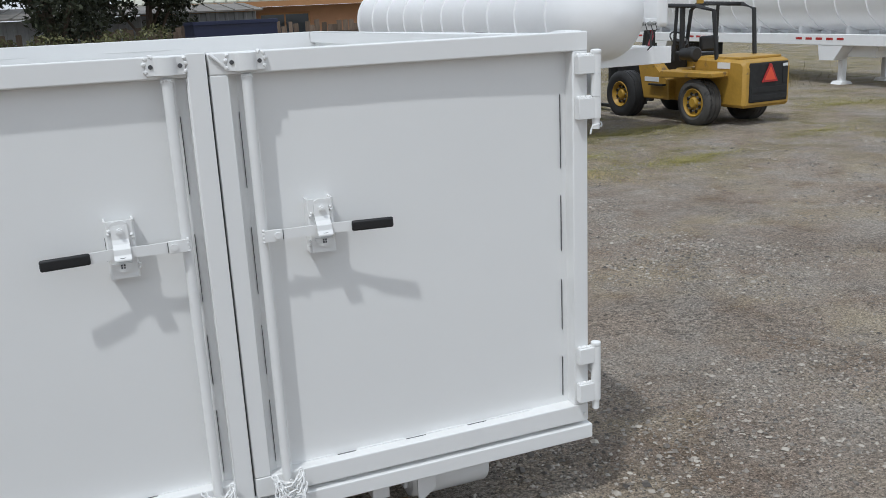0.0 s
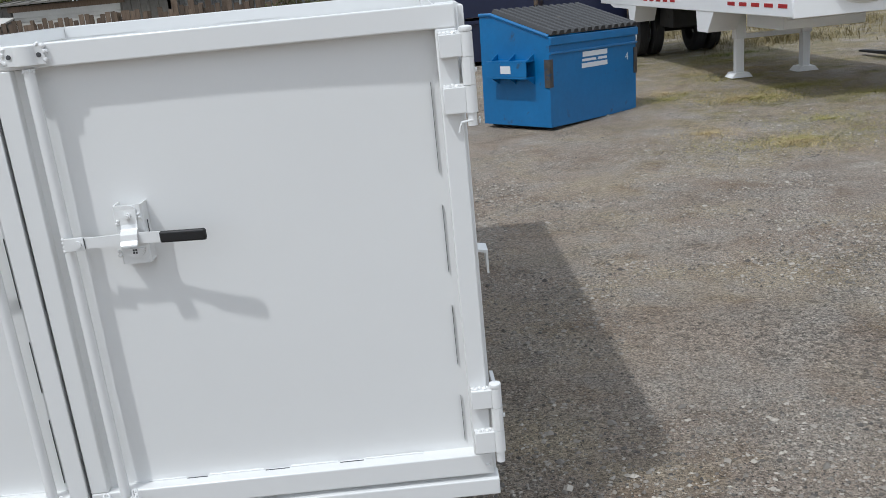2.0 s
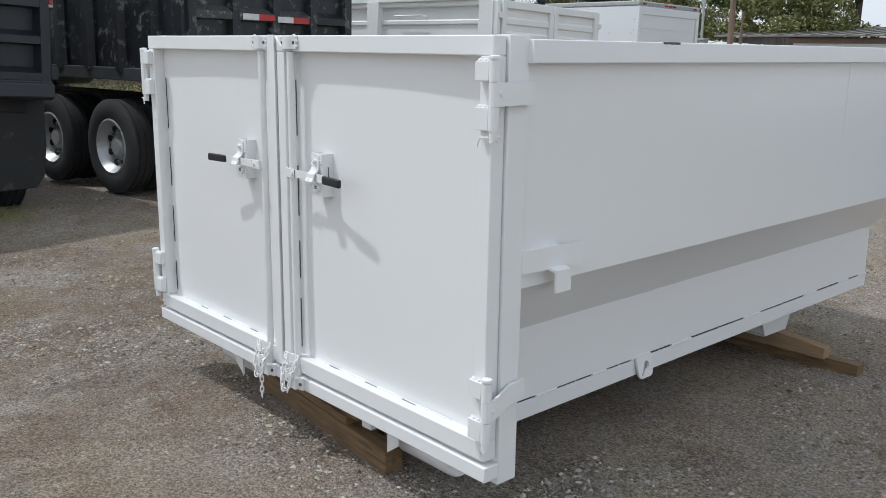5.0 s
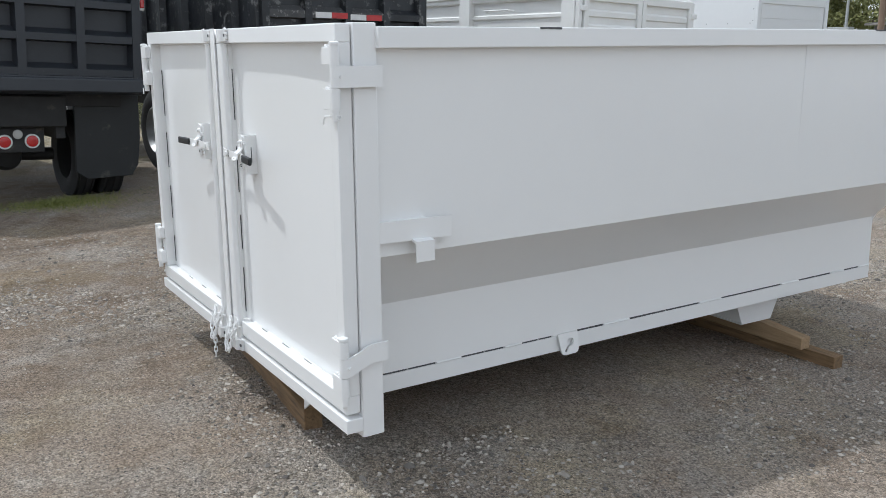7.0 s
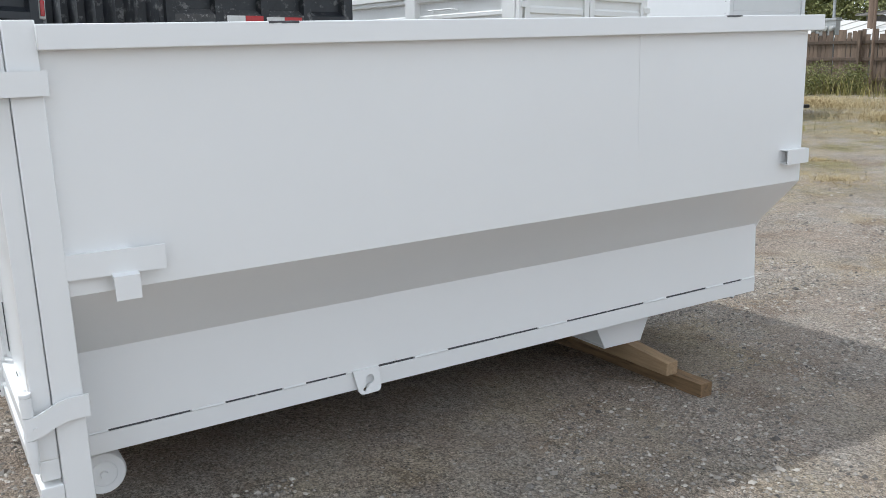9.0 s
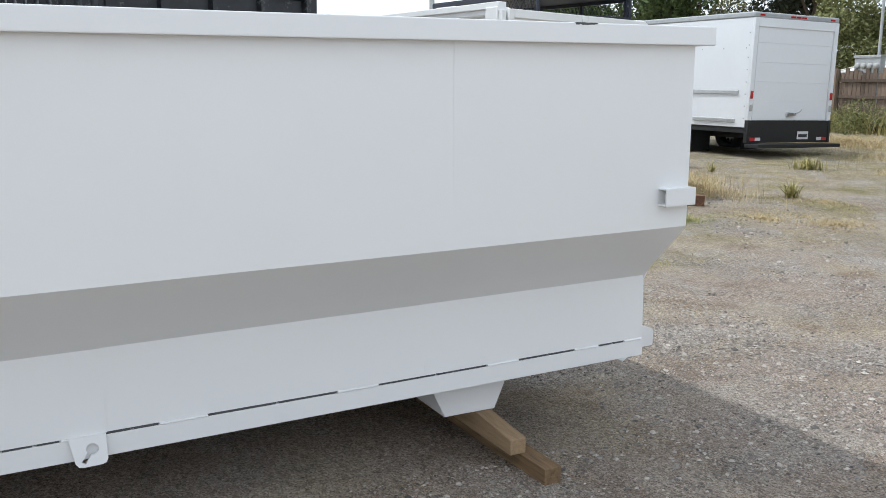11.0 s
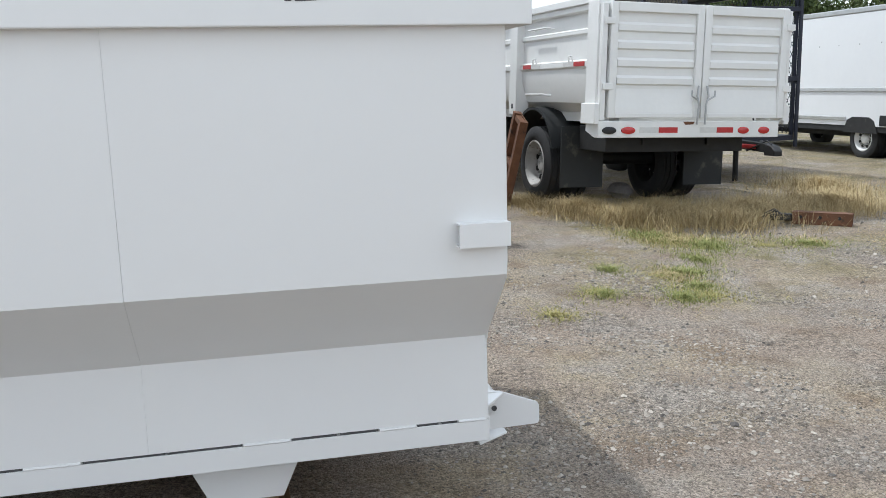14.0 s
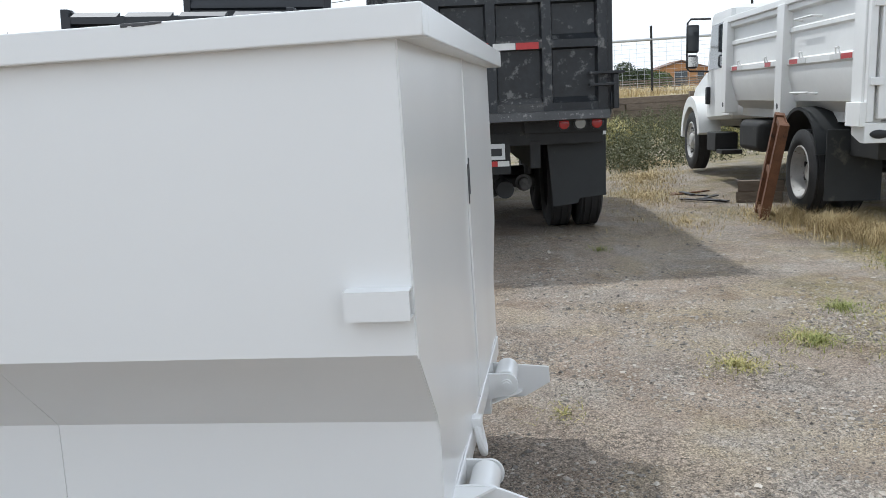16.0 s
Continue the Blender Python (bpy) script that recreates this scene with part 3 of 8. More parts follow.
# rear wall, its rail and foot
def rear_wall():
    bm = bmesh.new()
    prof = [(XW - 0.003, ZR + 0.01), (XW - 0.003, ZK), (XL - 0.003, ZL), (XL + 0.004, 0.378)]
    nx = 16
    lv = []
    for k in range(25):
        z = ZR + 0.01 + (0.378 - ZR - 0.01) * k / 24
        hw = np.interp(z, [p[1] for p in prof[::-1]], [p[0] - CX for p in prof[::-1]])
        lv.append([bm.verts.new((CX + hw * (2 * i / nx - 1), Y1 + (0.006 * noise.noise((i * 0.35, z * 1.6, 9.0)) if 0 < i < nx else 0), z)) for i in range(nx + 1)])
    for r0, r1 in zip(lv, lv[1:]):
        for a, b, c, d in zip(r0, r0[1:], r1[1:], r1):
            bm.faces.new((a, b, c, d))
    g = bmesh.ops.extrude_face_region(bm, geom=list(bm.faces))
    for v in [v for v in g["geom"] if isinstance(v, bmesh.types.BMVert)]:
        v.co.y -= 0.006
    return bm


cpart("rear_wall", rear_wall())
cpart("rear_seam", T([(CX - 0.055 + 0.001 * math.sin(k), Y1 + 0.001, 0.385 + (ZR - 0.385) * k / 40) for k in range(41)], 0.0045, 6))
# the dark slits of the rear seam: their shade as solid dark strips
for a, b, x in ((1.11, 1.25, -0.037), (1.14, 1.27, -0.073)):
    cpart("seam_shade", B(CX + x - 0.002, CX + x + 0.002, Y1 + 0.004, Y1 + 0.0085, a, b), BARESHADE, container, "dark strip for the shade in the rear wall's open seam")
for y in SEAMS[1:3]:
    both("seam_backing", lambda: B(XL - 0.05, XL - 0.044, y - 0.03, y + 0.03, 0.36, ZL - 0.02))
    both("seam_backing", lambda: B(XW - 0.016, XW - 0.012, y - 0.03, y + 0.03, ZK, ZR))
    both("seam_backing", lambda: P([(XW - 0.012, ZK), (XW - 0.016, ZK), (XL - 0.016, ZL), (XL - 0.012, ZL)], "y", y - 0.03, y + 0.03))
cpart("rear_top_rail", B(2 * CX - XR + 0.076, XR - 0.076, 5.955, 6.027, ZR, ZT, 0.004))
cpart("rear_foot_beam", B(2 * CX - XL, XL, Y1 - 0.05, Y1 + 0.006, 0.30, 0.374, 0.003))
cpart("rear_foot_weld", T([(2 * CX - XL + (2 * XL - 2 * CX) * k / 40, Y1 + 0.002, 0.377 + 0.001 * math.sin(k * 2.1)) for k in range(41)], 0.0045, 6))
# bare scars on the rail where stakes were cut off
for a, b in ((3.306, 3.403), (5.361, 5.453)):
    bm = bmesh.new()
    for k in range(7):
        y = a + (b - a) * (k + 0.5) / 7
        box(bm, XR - 0.016, XR + 0.0012 + 0.001 * random.random(), y - 0.0085, y + 0.0085, ZT - 0.0045 - 0.003 * random.random(), ZT + 0.0004 + 0.0008 * random.random(), 0.001, 1)
    cpart("weld_scar", bm, BARESHADE, container, "dark bare weld scar on the rail")
# corner posts and front sill
both("corner_post", lambda: B(1.372, 1.430, 2.5595, Y0, 0.268, 1.696, 0.004))
both("inner_post", lambda: B(1.300, 1.3715, 2.606, Y0, 0.30, 1.690, 0.004))
cpart("front_sill", B(2 * CX - 1.433, 1.433, 2.495, 2.5590, 0.296, 0.348, 0.004, 3))
cpart("sill_web", B(2 * CX - 1.29, 1.29, 2.5592, 2.604, 0.302, 0.345))
# small end plates of the long sills under the sill
both("sill_end_plate", lambda: P([(0.806, 0.297), (0.872, 0.297), (0.872, 0.19), (0.806, 0.142)], "y", 2.600, 2.608))
# ground rollers
def roller(y, z, r, x0, x1):
    return lathe(bmesh.new(), [(x0, 0.03), (x0, r * 0.55), (x0 + 0.004, r * 0.6), (x0 + 0.004, r * 0.92), (x0 + 0.014, r), (x1 - 0.014, r), (x1 - 0.004, r * 0.92), (x1 - 0.004, r * 0.6), (x1, r * 0.55), (x1, 0.03)], "x", (0, y, z), 32)


for s in (1, -1):
    f = (lambda bm: bm) if s == 1 else mir
    ro = cpart("front_roller", f(roller(2.722, 0.190, 0.078, 0.80, 1.10)))
    cpart("roller_bolt", f(C((1.099, 2.722, 0.190), (1.115, 2.722, 0.190), 0.014, 6)), WHITE, ro)
    br = cpart("roller_bracket", f(P([(2.65, 0.345), (2.90, 0.345), (2.76, 0.16), (2.69, 0.16)], "x", 0.785, 0.797)))
    # trapezoid skid under the sill
    sk = [(5.005, 0.303), (5.345, 0.303), (5.342, 0.24), (5.293, 0.132), (5.058, 0.136), (5.008, 0.24)]
    cpart("skid_plate", f(P(sk, "x", 1.034, 1.042, 0.001)))
    cpart("skid_back", f(P([(0.66, 0.30), (1.034, 0.30), (1.034, 0.15), (0.72, 0.15)], "y", 5.045, 5.053)))
    cpart("skid_foot", f(B(0.70, 1.034, 5.06, 5.292, 0.132, 0.140)))
def over(bm):
    """Mirrored to the other guide's place."""
    for v in bm.verts:
        v.co.x = 0.634 - v.co.x
    bmesh.ops.reverse_faces(bm, faces=bm.faces)
    return bm


for f, far in ((lambda bm: bm, False), (over, True)):
    # rear guides: a long outer ear, a short inner plate, a roller on a pin between them
    ear = [(Y1 - 0.004, 0.352), (6.206, 0.328), (6.209, 0.260), (6.10, 0.197), (Y1 - 0.004, 0.190)] if far else \
          [(Y1 - 0.004, 0.386), (6.040, 0.390), (6.068, 0.386), (6.202, 0.334), (6.210, 0.322), (6.210, 0.262), (6.203, 0.253), (Y1 - 0.004, 0.249)]
    rb = cpart("rear_guide", f(P(ear, "x", 0.958, 0.970, 0.001)), WHITE, container, "white steel guide ear with a roller")
    cpart("guide_plate", f(P([(Y1 - 0.002, 0.372), (6.020, 0.370)] + [(6.042 + 0.044 * math.cos(a), 0.326 + 0.046 * math.sin(a)) for a in np.linspace(1.5, -1.5, 11)] + [(6.00, 0.272), (Y1 - 0.002, 0.262)], "x", 0.736, 0.748, 0.001)), WHITE, rb)
    if not far:
        cpart("guide_web", f(P([(0.970, Y1), (0.970, 6.078), (1.115, Y1)], "z", 0.378, 0.385)), WHITE, rb)
        cpart("ear_washer", f(C((0.9702, 6.040, 0.330), (0.976, 6.040, 0.330), 0.021, 20)), WHITE, rb)
        cpart("ear_bolt", f(C((0.9762, 6.040, 0.330), (0.9790, 6.040, 0.330), 0.010, 12)), BARESHADE, rb, "dark pin end")
    cpart("guide_roller", f(lathe(bmesh.new(), [(0.762, 0.02), (0.762, 0.042), (0.766, 0.046), (0.938, 0.046), (0.942, 0.042), (0.942, 0.02)], "x", (0, 6.032, 0.332), 36)), WHITE, rb)
    cpart("guide_pin", f(C((0.728, 6.040, 0.328), (0.9575, 6.040, 0.328), 0.012, 16)), WHITE, rb)
    cpart("pin_washer", f(C((0.724, 6.040, 0.328), (0.7355, 6.040, 0.328), 0.022, 20)), WHITE, rb)
    cpart("pin_head", f(C((0.716, 6.040, 0.328), (0.7238, 6.040, 0.328), 0.016, 6)), WHITE, rb)
    cpart("toe_plate", f(P([(0.78, 5.97), (1.04, 5.97), (0.965, 6.09), (0.93, 6.09)], "z", 0.226, 0.232)), WHITE, rb)
# tow eye at the rear
cpart("tow_bracket", B(0.470, 0.525, 5.96, 5.998, 0.380, 0.422, 0.010))
cpart("tow_ring", T([(0.497 + 0.028 * math.sin(a), 5.990 - 0.010 * math.cos(a), 0.345 + 0.056 * math.cos(a)) for a in np.linspace(0, math.tau * 0.985, 26)], 0.013, 8))
# keyhole lashing plates
def keyhole(y, z):
    """A round hole with a slot running down and forward from it."""
    pts = [(y + 0.019 * math.cos(radians(a)), z + 0.019 * math.sin(radians(a))) for a in np.linspace(-104, 213, 22)]
    return pts + [(y - 0.0347, z - 0.0364), (y - 0.0233, z - 0.0446)]


def lug():
    o = [(3.640, 0.384), (3.752, 0.384), (3.753, 0.305), (3.747, 0.293), (3.735, 0.288), (3.678, 0.287), (3.665, 0.290), (3.655, 0.302)]
    bm = plate_with_hole(bmesh.new(), o, keyhole(3.708, 0.341), "x", XL + 0.010, XL + 0.020)
    for v in bm.verts:
        v.co.x += 0.14 * (0.384 - v.co.z)
    return bm


both("lashing_plate", lug, WHITE, container, "white plate with a keyhole slot")
# pocket and tab near the post, short open tube near the rear
def pocket():
    bm = P([(1.4300, Y0 - 0.002), (1.4475, 2.924), (1.4410, 2.924), (1.4240, Y0 - 0.002)], "z", 0.962, 1.037)
    prism(bm, [(XW, Y0), (1.426, Y0), (1.4405, 2.918), (XW, 2.80)], "z", 0.964, 0.969)
    return bm


both("stake_pocket", pocket)
both("pocket_top", lambda: P([(XW - 0.002, Y0), (1.426, Y0), (1.4352, 2.83), (XW - 0.002, 2.83)], "z", 1.028, 1.034))
both("pocket_tab", lambda: P([(1.436, 0.968), (1.470, 0.962), (1.470, 0.889), (1.463, 0.889), (1.463, 0.955), (1.436, 0.960)], "y", 2.764, 2.838))
def stub():
    bm = bmesh.new()
    a, b, z0, z1, w = 5.808, 5.958, 1.002, 1.070, 0.005
    box(bm, XW - 0.002, 1.456, a, b, z0, z0 + w)
    box(bm, XW - 0.002, 1.456, a, b, z1 - w, z1)
    box(bm, 1.456 - w, 1.4562, a, b, z0 + w, z1 - w)
    return bm


both("stub_tube", stub, smooth=False)

# the two doors
DOOR_MID = 0.2475               # where the doors meet


def door_panel(dc):
    """The plate of a door, bowed a little so that it lies deeper towards its hinges."""
    bm = bmesh.new()
    x0, x1, z0, z1, nx, nz = dc + 0.040, 1.377, 0.41, 1.65, 30, 30
    rows = []
    for j in range(nz + 1):
        z = z0 + (z1 - z0) * j / nz
        row = []
        for i in range(nx + 1):
            u = i / nx
            x = x0 + (x1 - x0) * u
            y = 2.5860 + 0.0085 * u * u + 0.0022 * noise.noise((x * 2.1, z * 1.7, dc * 9)) - 0.0035 * math.sin(math.pi * u) * math.sin(math.pi * j / nz)
            row.append(bm.verts.new((x, y, z)))
        rows.append(row)
    for r0, r1 in zip(rows, rows[1:]):
        for p, q, r, t in zip(r0, r0[1:], r1[1:], r1):
            bm.faces.new((p, q, r, t))
    g = bmesh.ops.extrude_face_region(bm, geom=list(bm.faces))
    for v in [v for v in g["geom"] if isinstance(v, bmesh.types.BMVert)]:
        v.co.y += 0.005
    return bm


def weld_lump(p, r, seed):
    """A small uneven blob of weld."""
    bm = bmesh.new()
    bmesh.ops.create_icosphere(bm, subdivisions=2, radius=r)
    for v in bm.verts:
        v.co = Vector(p) + v.co * (1.0 + 0.35 * noise.noise(v.co * 2.2 / r + Vector((seed, 0, 0))))
    return bm


def hinge_strap(z0, z1, kx, ky, rise):
    """The middle knuckle's strap, bent round the post; the lower one climbs as it goes back."""
    path = [(kx + 0.004, ky - 0.0165), (kx + 0.012, ky - 0.012), (kx + 0.0165, ky - 0.002), (kx + 0.0165, ky + 0.020), (1.4560, ky + 0.045), (1.4530, ky + 0.080), (1.4490, 2.640), (1.4475, 2.700)]
    bm = bmesh.new()
    rings = []
    for x, y in path:
        t = min(max((y - ky) / 0.11, 0.0), 1.0)
        dz = rise * t * t * (3 - 2 * t)
        rings.append([bm.verts.new((x, y, z0 + dz)), bm.verts.new((x, y, z1 + dz)), bm.verts.new((x - 0.0105, y + 0.002, z1 + dz)), bm.verts.new((x - 0.0105, y + 0.002, z0 + dz))])
    for r0, r1 in zip(rings, rings[1:]):
        for k in range(4):
            bm.faces.new((r0[k], r0[(k + 1) % 4], r1[(k + 1) % 4], r1[k]))
    bm.faces.new(rings[0])
    bm.faces.new(rings[-1][::-1])
    return bm


def door(side, dc, rx, lift):
    """dc: the meeting line, rx: the lock rod, both as seen on the near door's side."""
    def f(bm):
        return side(shift(bm, (0, DY, 0)))

    d = cpart("door", f(door_panel(dc)), WHITE, container, "white steel door with lock rod")
    cpart("top_frame", f(B(dc + 0.0045, 1.420, YF, 2.600, 1.634, 1.694, 0.0045, 3)), WHITE, d)
    cpart("bottom_frame", f(B(dc + 0.0045, 1.420, YF, 2.600, 0.362, 0.428, 0.0045, 3)), WHITE, d)
    cpart("hinge_stile", f(B(1.366, 1.420, YF + 0.0005, 2.600, 0.4275, 1.6345, 0.0045, 3)), WHITE, d)
    cpart("meeting_stile", f(B(dc + 0.0045, dc + 0.056, YF + 0.0005, 2.600, 0.4275, 1.6345, 0.0045, 3)), WHITE, d)
    cpart("angle_strip", f(P([(dc + 0.0555, 2.572), (dc + 0.078, 2.582), (dc + 0.084, 2.589), (dc + 0.0555, 2.589)], "z", 0.425, 1.632)), WHITE, d)
    # dark strips paint the shade of the unwelded seam lengths
    for z0, z1 in ((0.455, 0.66), (0.745, 0.90), (1.00, 1.20), (1.315, 1.53)):
        cpart("seam_shade", f(B(dc + 0.0785, dc + 0.0801, 2.5800, 2.5860, z0, z1)), BARESHADE, d, "dark strip for the shade in a seam between stitch welds")
    for z0, z1 in ((0.455, 0.60), (0.70, 0.88), (0.98, 1.17), (1.26, 1.50)):
        cpart("seam_shade", f(B(1.3432, 1.3446, 2.5880, 2.5925, z0, z1)), BARESHADE, d, "dark strip for the shade in a seam between stitch welds")
    for a, b in ((0.12, 0.27), (0.34, 0.50), (0.58, 0.72), (0.80, 0.97)):
        cpart("weld_bead", f(T([(dc + a + (b - a) * k / 12, 2.587, 0.4300 + 0.001 * math.sin(k * 2)) for k in range(13)], 0.0035, 6)), WHITE, d)
    # likewise along the bottom frame, shade as dark slivers
    for a, b in ((0.275, 0.335), (0.505, 0.575), (0.725, 0.795)):
        cpart("seam_shade", f(B(dc + a, dc + b, 2.580, 2.5835, 0.4280, 0.4292)), BARESHADE, d, "dark strip for the shade in a seam between stitch welds")
    # lock rod, welded under an arched bracket
    rod = cpart("lock_rod", f(C((rx, 2.545, 0.335), (rx, 2.545, 1.634), 0.0147, 24)), WHITE, d)
    cpart("rod_end", f(lathe(bmesh.new(), [(0.30, 0.014), (0.315, 0.021), (0.34, 0.021), (0.345, 0.016), (0.36, 0.019), (0.40, 0.019), (0.405, 0.015)], "z", (rx, 2.545, 0), 20)), WHITE, rod)
    for k in range(5):
        cpart("rod_weld", f(weld_lump((rx + 0.013 * math.cos(k * 1.3 + 3.4), 2.545 - 0.0125 * abs(math.sin(k * 1.3 + 3.4)), 1.627 + 0.003 * (k % 2)), 0.0048, k)), WHITE, rod)
    arch = [(rx - 0.050, YF - 0.001), (rx + 0.050, YF - 0.001), (rx + 0.050, YF - 0.0095), (rx + 0.030, YF - 0.0105)]
    arch += [(rx + 0.027 * math.cos(a), YF - 0.010 - 0.017 * math.sin(a)) for a in np.linspace(0.15, math.pi - 0.15, 9)]
    arch += [(rx - 0.030, YF - 0.0105), (rx - 0.050, YF - 0.0095)]
    tb = cpart("rod_bracket", f(P(arch, "z", 1.644, 1.690)), WHITE, d)
    for sx in (-0.0375, 0.0375):
        cpart("bolt", f(C((rx + sx, YF - 0.0125, 1.667), (rx + sx, YF - 0.0090, 1.667), 0.0062, 8)), BARESHADE, tb, "dark bolt head")
    for k, (sx, z) in enumerate(((-0.049, 1.686), (-0.052, 1.672), (-0.050, 1.652), (0.048, 1.688), (0.053, 1.674), (0.050, 1.654), (0.036, 1.692))):
        cpart("bracket_weld", f(weld_lump((rx + sx, YF - 0.006, z), 0.0068, k)), WHITE, tb)
    bb = cpart("rod_keeper", f(P([(rx - 0.050, YF - 0.008), (rx + 0.055, YF - 0.008), (rx + 0.055, YF - 0.018), (rx + 0.030, YF - 0.022), (rx + 0.026, YF - 0.034), (rx - 0.026, YF - 0.034), (rx - 0.030, YF - 0.022), (rx - 0.050, YF - 0.018)], "z", 0.300, 0.346)), WHITE, d)
    for sx in (-0.040, 0.045):
        cpart("bolt", f(C((rx + sx, YF - 0.024, 0.324), (rx + sx, YF - 0.018, 0.324), 0.0075, 6)), BARESHADE, bb, "dark bolt head")
    # over-centre latch: an open box, a hasp that laps the lever, a turned lock disc
    lx, zl = dc + 0.276, 1.240 + lift
    x0, x1, zt, zb = lx - 0.039, lx + 0.038, zl + 0.028, zl - 0.131
    pl = cpart("latch_box", f(plate_with_hole(bmesh.new(), [(x0 + 0.005, 2.537), (x1 - 0.005, 2.537), (x1, 2.542), (x1, 2.592), (x0, 2.592), (x0, 2.542)], [(x0 + 0.005, 2.542), (x1 - 0.005, 2.542), (x1 - 0.005, 2.590), (x0 + 0.005, 2.590)], "z", zb, zt)), WHITE, d)
    cpart("box_floor", f(B(x0 + 0.004, x1 - 0.004, 2.541, 2.589, zt - 0.030, zt - 0.027)), WHITE, pl)
    # the slot is uncut; a dark strip paints its shade
    cpart("slot_shade", f(B(x1 + 0.0002, x1 + 0.0016, 2.560, 2.5635, zl - 0.085, zl - 0.020)), BARESHADE, pl, "dark strip for the shade in the latch box's slot")
    cpart("lock_disc", f(P([(lx + 0.002 + 0.027 * math.cos(a), zl - 0.088 + 0.027 * math.sin(a)) for a in np.linspace(math.pi, math.tau, 16)], "y", 2.531, 2.5368)), WHITE, pl)
    cpart("disc_face", f(P([(lx + 0.002 + 0.0235 * math.cos(a), zl - 0.088 + 0.0235 * math.sin(a)) for a in np.linspace(math.pi, math.tau, 16)], "y", 2.5290, 2.5309)), WHITE, pl)
    for dx, dz in ((-0.0035, 0.0), (0.0035, 0.0), (-0.0035, 0.007), (0.0035, 0.007)):
        cpart("latch_mark", f(B(lx + dx, lx + 0.0045 + dx, 2.5275, 2.5289, zl - 0.102 + dz, zl - 0.0970 + dz)), BARESHADE, pl)
    hasp = [(2.5368, zl + 0.017), (2.5315, zl + 0.017), (2.5295, zl - 0.022), (2.5235, zl - 0.034), (2.5075, zl - 0.044), (2.5055, zl - 0.060), (2.4965, zl - 0.070), (2.4965, zl - 0.075), (2.5095, zl - 0.069), (2.5125, zl - 0.048), (2.5275, zl - 0.039), (2.5368, zl - 0.024)]
    cpart("hasp", f(P(hasp, "x", lx - 0.022, lx + 0.022, 0.001)), WHITE, pl)
    cpart("hasp_crown", f(P([(lx + 0.022 * math.cos(a), zl + 0.0168 + 0.012 * math.sin(a)) for a in np.linspace(0, math.pi, 12)], "y", 2.5315, 2.5367)), WHITE, pl)
    # solid dark oval: the hole's shade as colour
    cpart("hasp_hole_shade", f(P([(lx + 0.012 * math.cos(a), 2.5035 + 0.0045 * math.sin(a)) for a in np.linspace(0, math.tau, 14)[:-1]], "z", zl - 0.0705, zl - 0.0655)), BARESHADE, pl, "dark oval for the shade in the hasp's hole")
    for k, (dx, dz) in enumerate(((-0.030, -0.012), (-0.033, -0.020), (0.027, 0.002), (0.029, -0.006), (-0.041, -0.094), (-0.041, -0.106))):
        cpart("box_weld", f(weld_lump((lx + dx, 2.536, zl + dz), 0.0050, k)), WHITE, pl)
    cpart("latch_bolt", f(C((lx, 2.5318, zl), (lx, 2.5235, zl), 0.0095, 6)), WHITE, pl)
    cpart("bolt_tip", f(C((lx, 2.5236, zl), (lx, 2.517, zl), 0.0048, 10)), WHITE, pl)
    zv = zl - 0.058
    lv = cpart("lever", f(P([(rx + 0.022, 2.522), (rx + 0.060, 2.518), (lx - 0.07, 2.515), (lx + 0.01, 2.520), (lx + 0.085, 2.508), (lx + 0.085, 2.513), (lx + 0.01, 2.526), (lx - 0.07, 2.521), (rx + 0.060, 2.524), (rx + 0.022, 2.528)], "z", zv - 0.0145, zv + 0.0145)), WHITE, d)
    cpart("lever_plate", f(B(rx - 0.002, rx + 0.052, 2.5145, 2.5205, zv - 0.0185, zv + 0.0175, 0.002)), WHITE, lv)
    # dark sliver paints the shade at the plate's end
    cpart("lever_gap_shade", f(B(rx + 0.0525, rx + 0.0540, 2.5160, 2.5180, zv - 0.0140, zv + 0.0140)), BARESHADE, lv, "dark sliver for the shade at the lever's plate")
    cpart("lever_bolt", f(C((rx + 0.037, 2.5150, zv), (rx + 0.037, 2.5085, zv), 0.0095, 14)), WHITE, lv)
    for k, dz in enumerate((-0.016, -0.006, 0.006, 0.016)):
        cpart("plate_weld", f(weld_lump((rx - 0.001, 2.519, zv + dz), 0.0055, k)), WHITE, lv)
    gr = B(-0.062, 0.062, -0.0075, 0.0075, -0.0155, 0.0155, 0.006, 3)
    cpart("rubber_grip", f(turned(gr, Matrix.Translation((lx + 0.142, 2.5015, zv)) @ Euler((0, 0, radians(-6.5))).to_matrix().to_4x4())), GRIP, lv, "black rubber grip")
    # hinges: knuckles, leaves and the strap round the post
    for z0, z1, rise in ((1.418, 1.634, 0.0), (0.441, 0.656, 0.034)):
        kx, ky, L = 1.441, YF - 0.014, z1 - z0
        h = cpart("hinge", f(C((kx, ky, z0 + 0.004), (kx, ky, z0 + L * 0.335), 0.0168, 22)), WHITE, d)
        cpart("knuckle", f(C((kx, ky, z0 + L * 0.342), (kx, ky, z0 + L * 0.662), 0.0164, 22)), WHITE, h)
        cpart("knuckle", f(C((kx, ky, z0 + L * 0.669), (kx, ky, z1 - 0.012), 0.0168, 22)), WHITE, h)
        cpart("hinge_pin", f(C((kx, ky, z0 - 0.030), (kx, ky, z1 - 0.003), 0.0125, 18)), WHITE, h)
        cpart("hinge_cap", f(lathe(bmesh.new(), [(z1 - 0.010, 0.0165), (z1 - 0.004, 0.0180), (z1 + 0.001, 0.0165), (z1 + 0.004, 0.009), (z1 + 0.0045, 0.001)], "z", (kx, ky, 0), 20)), WHITE, h)
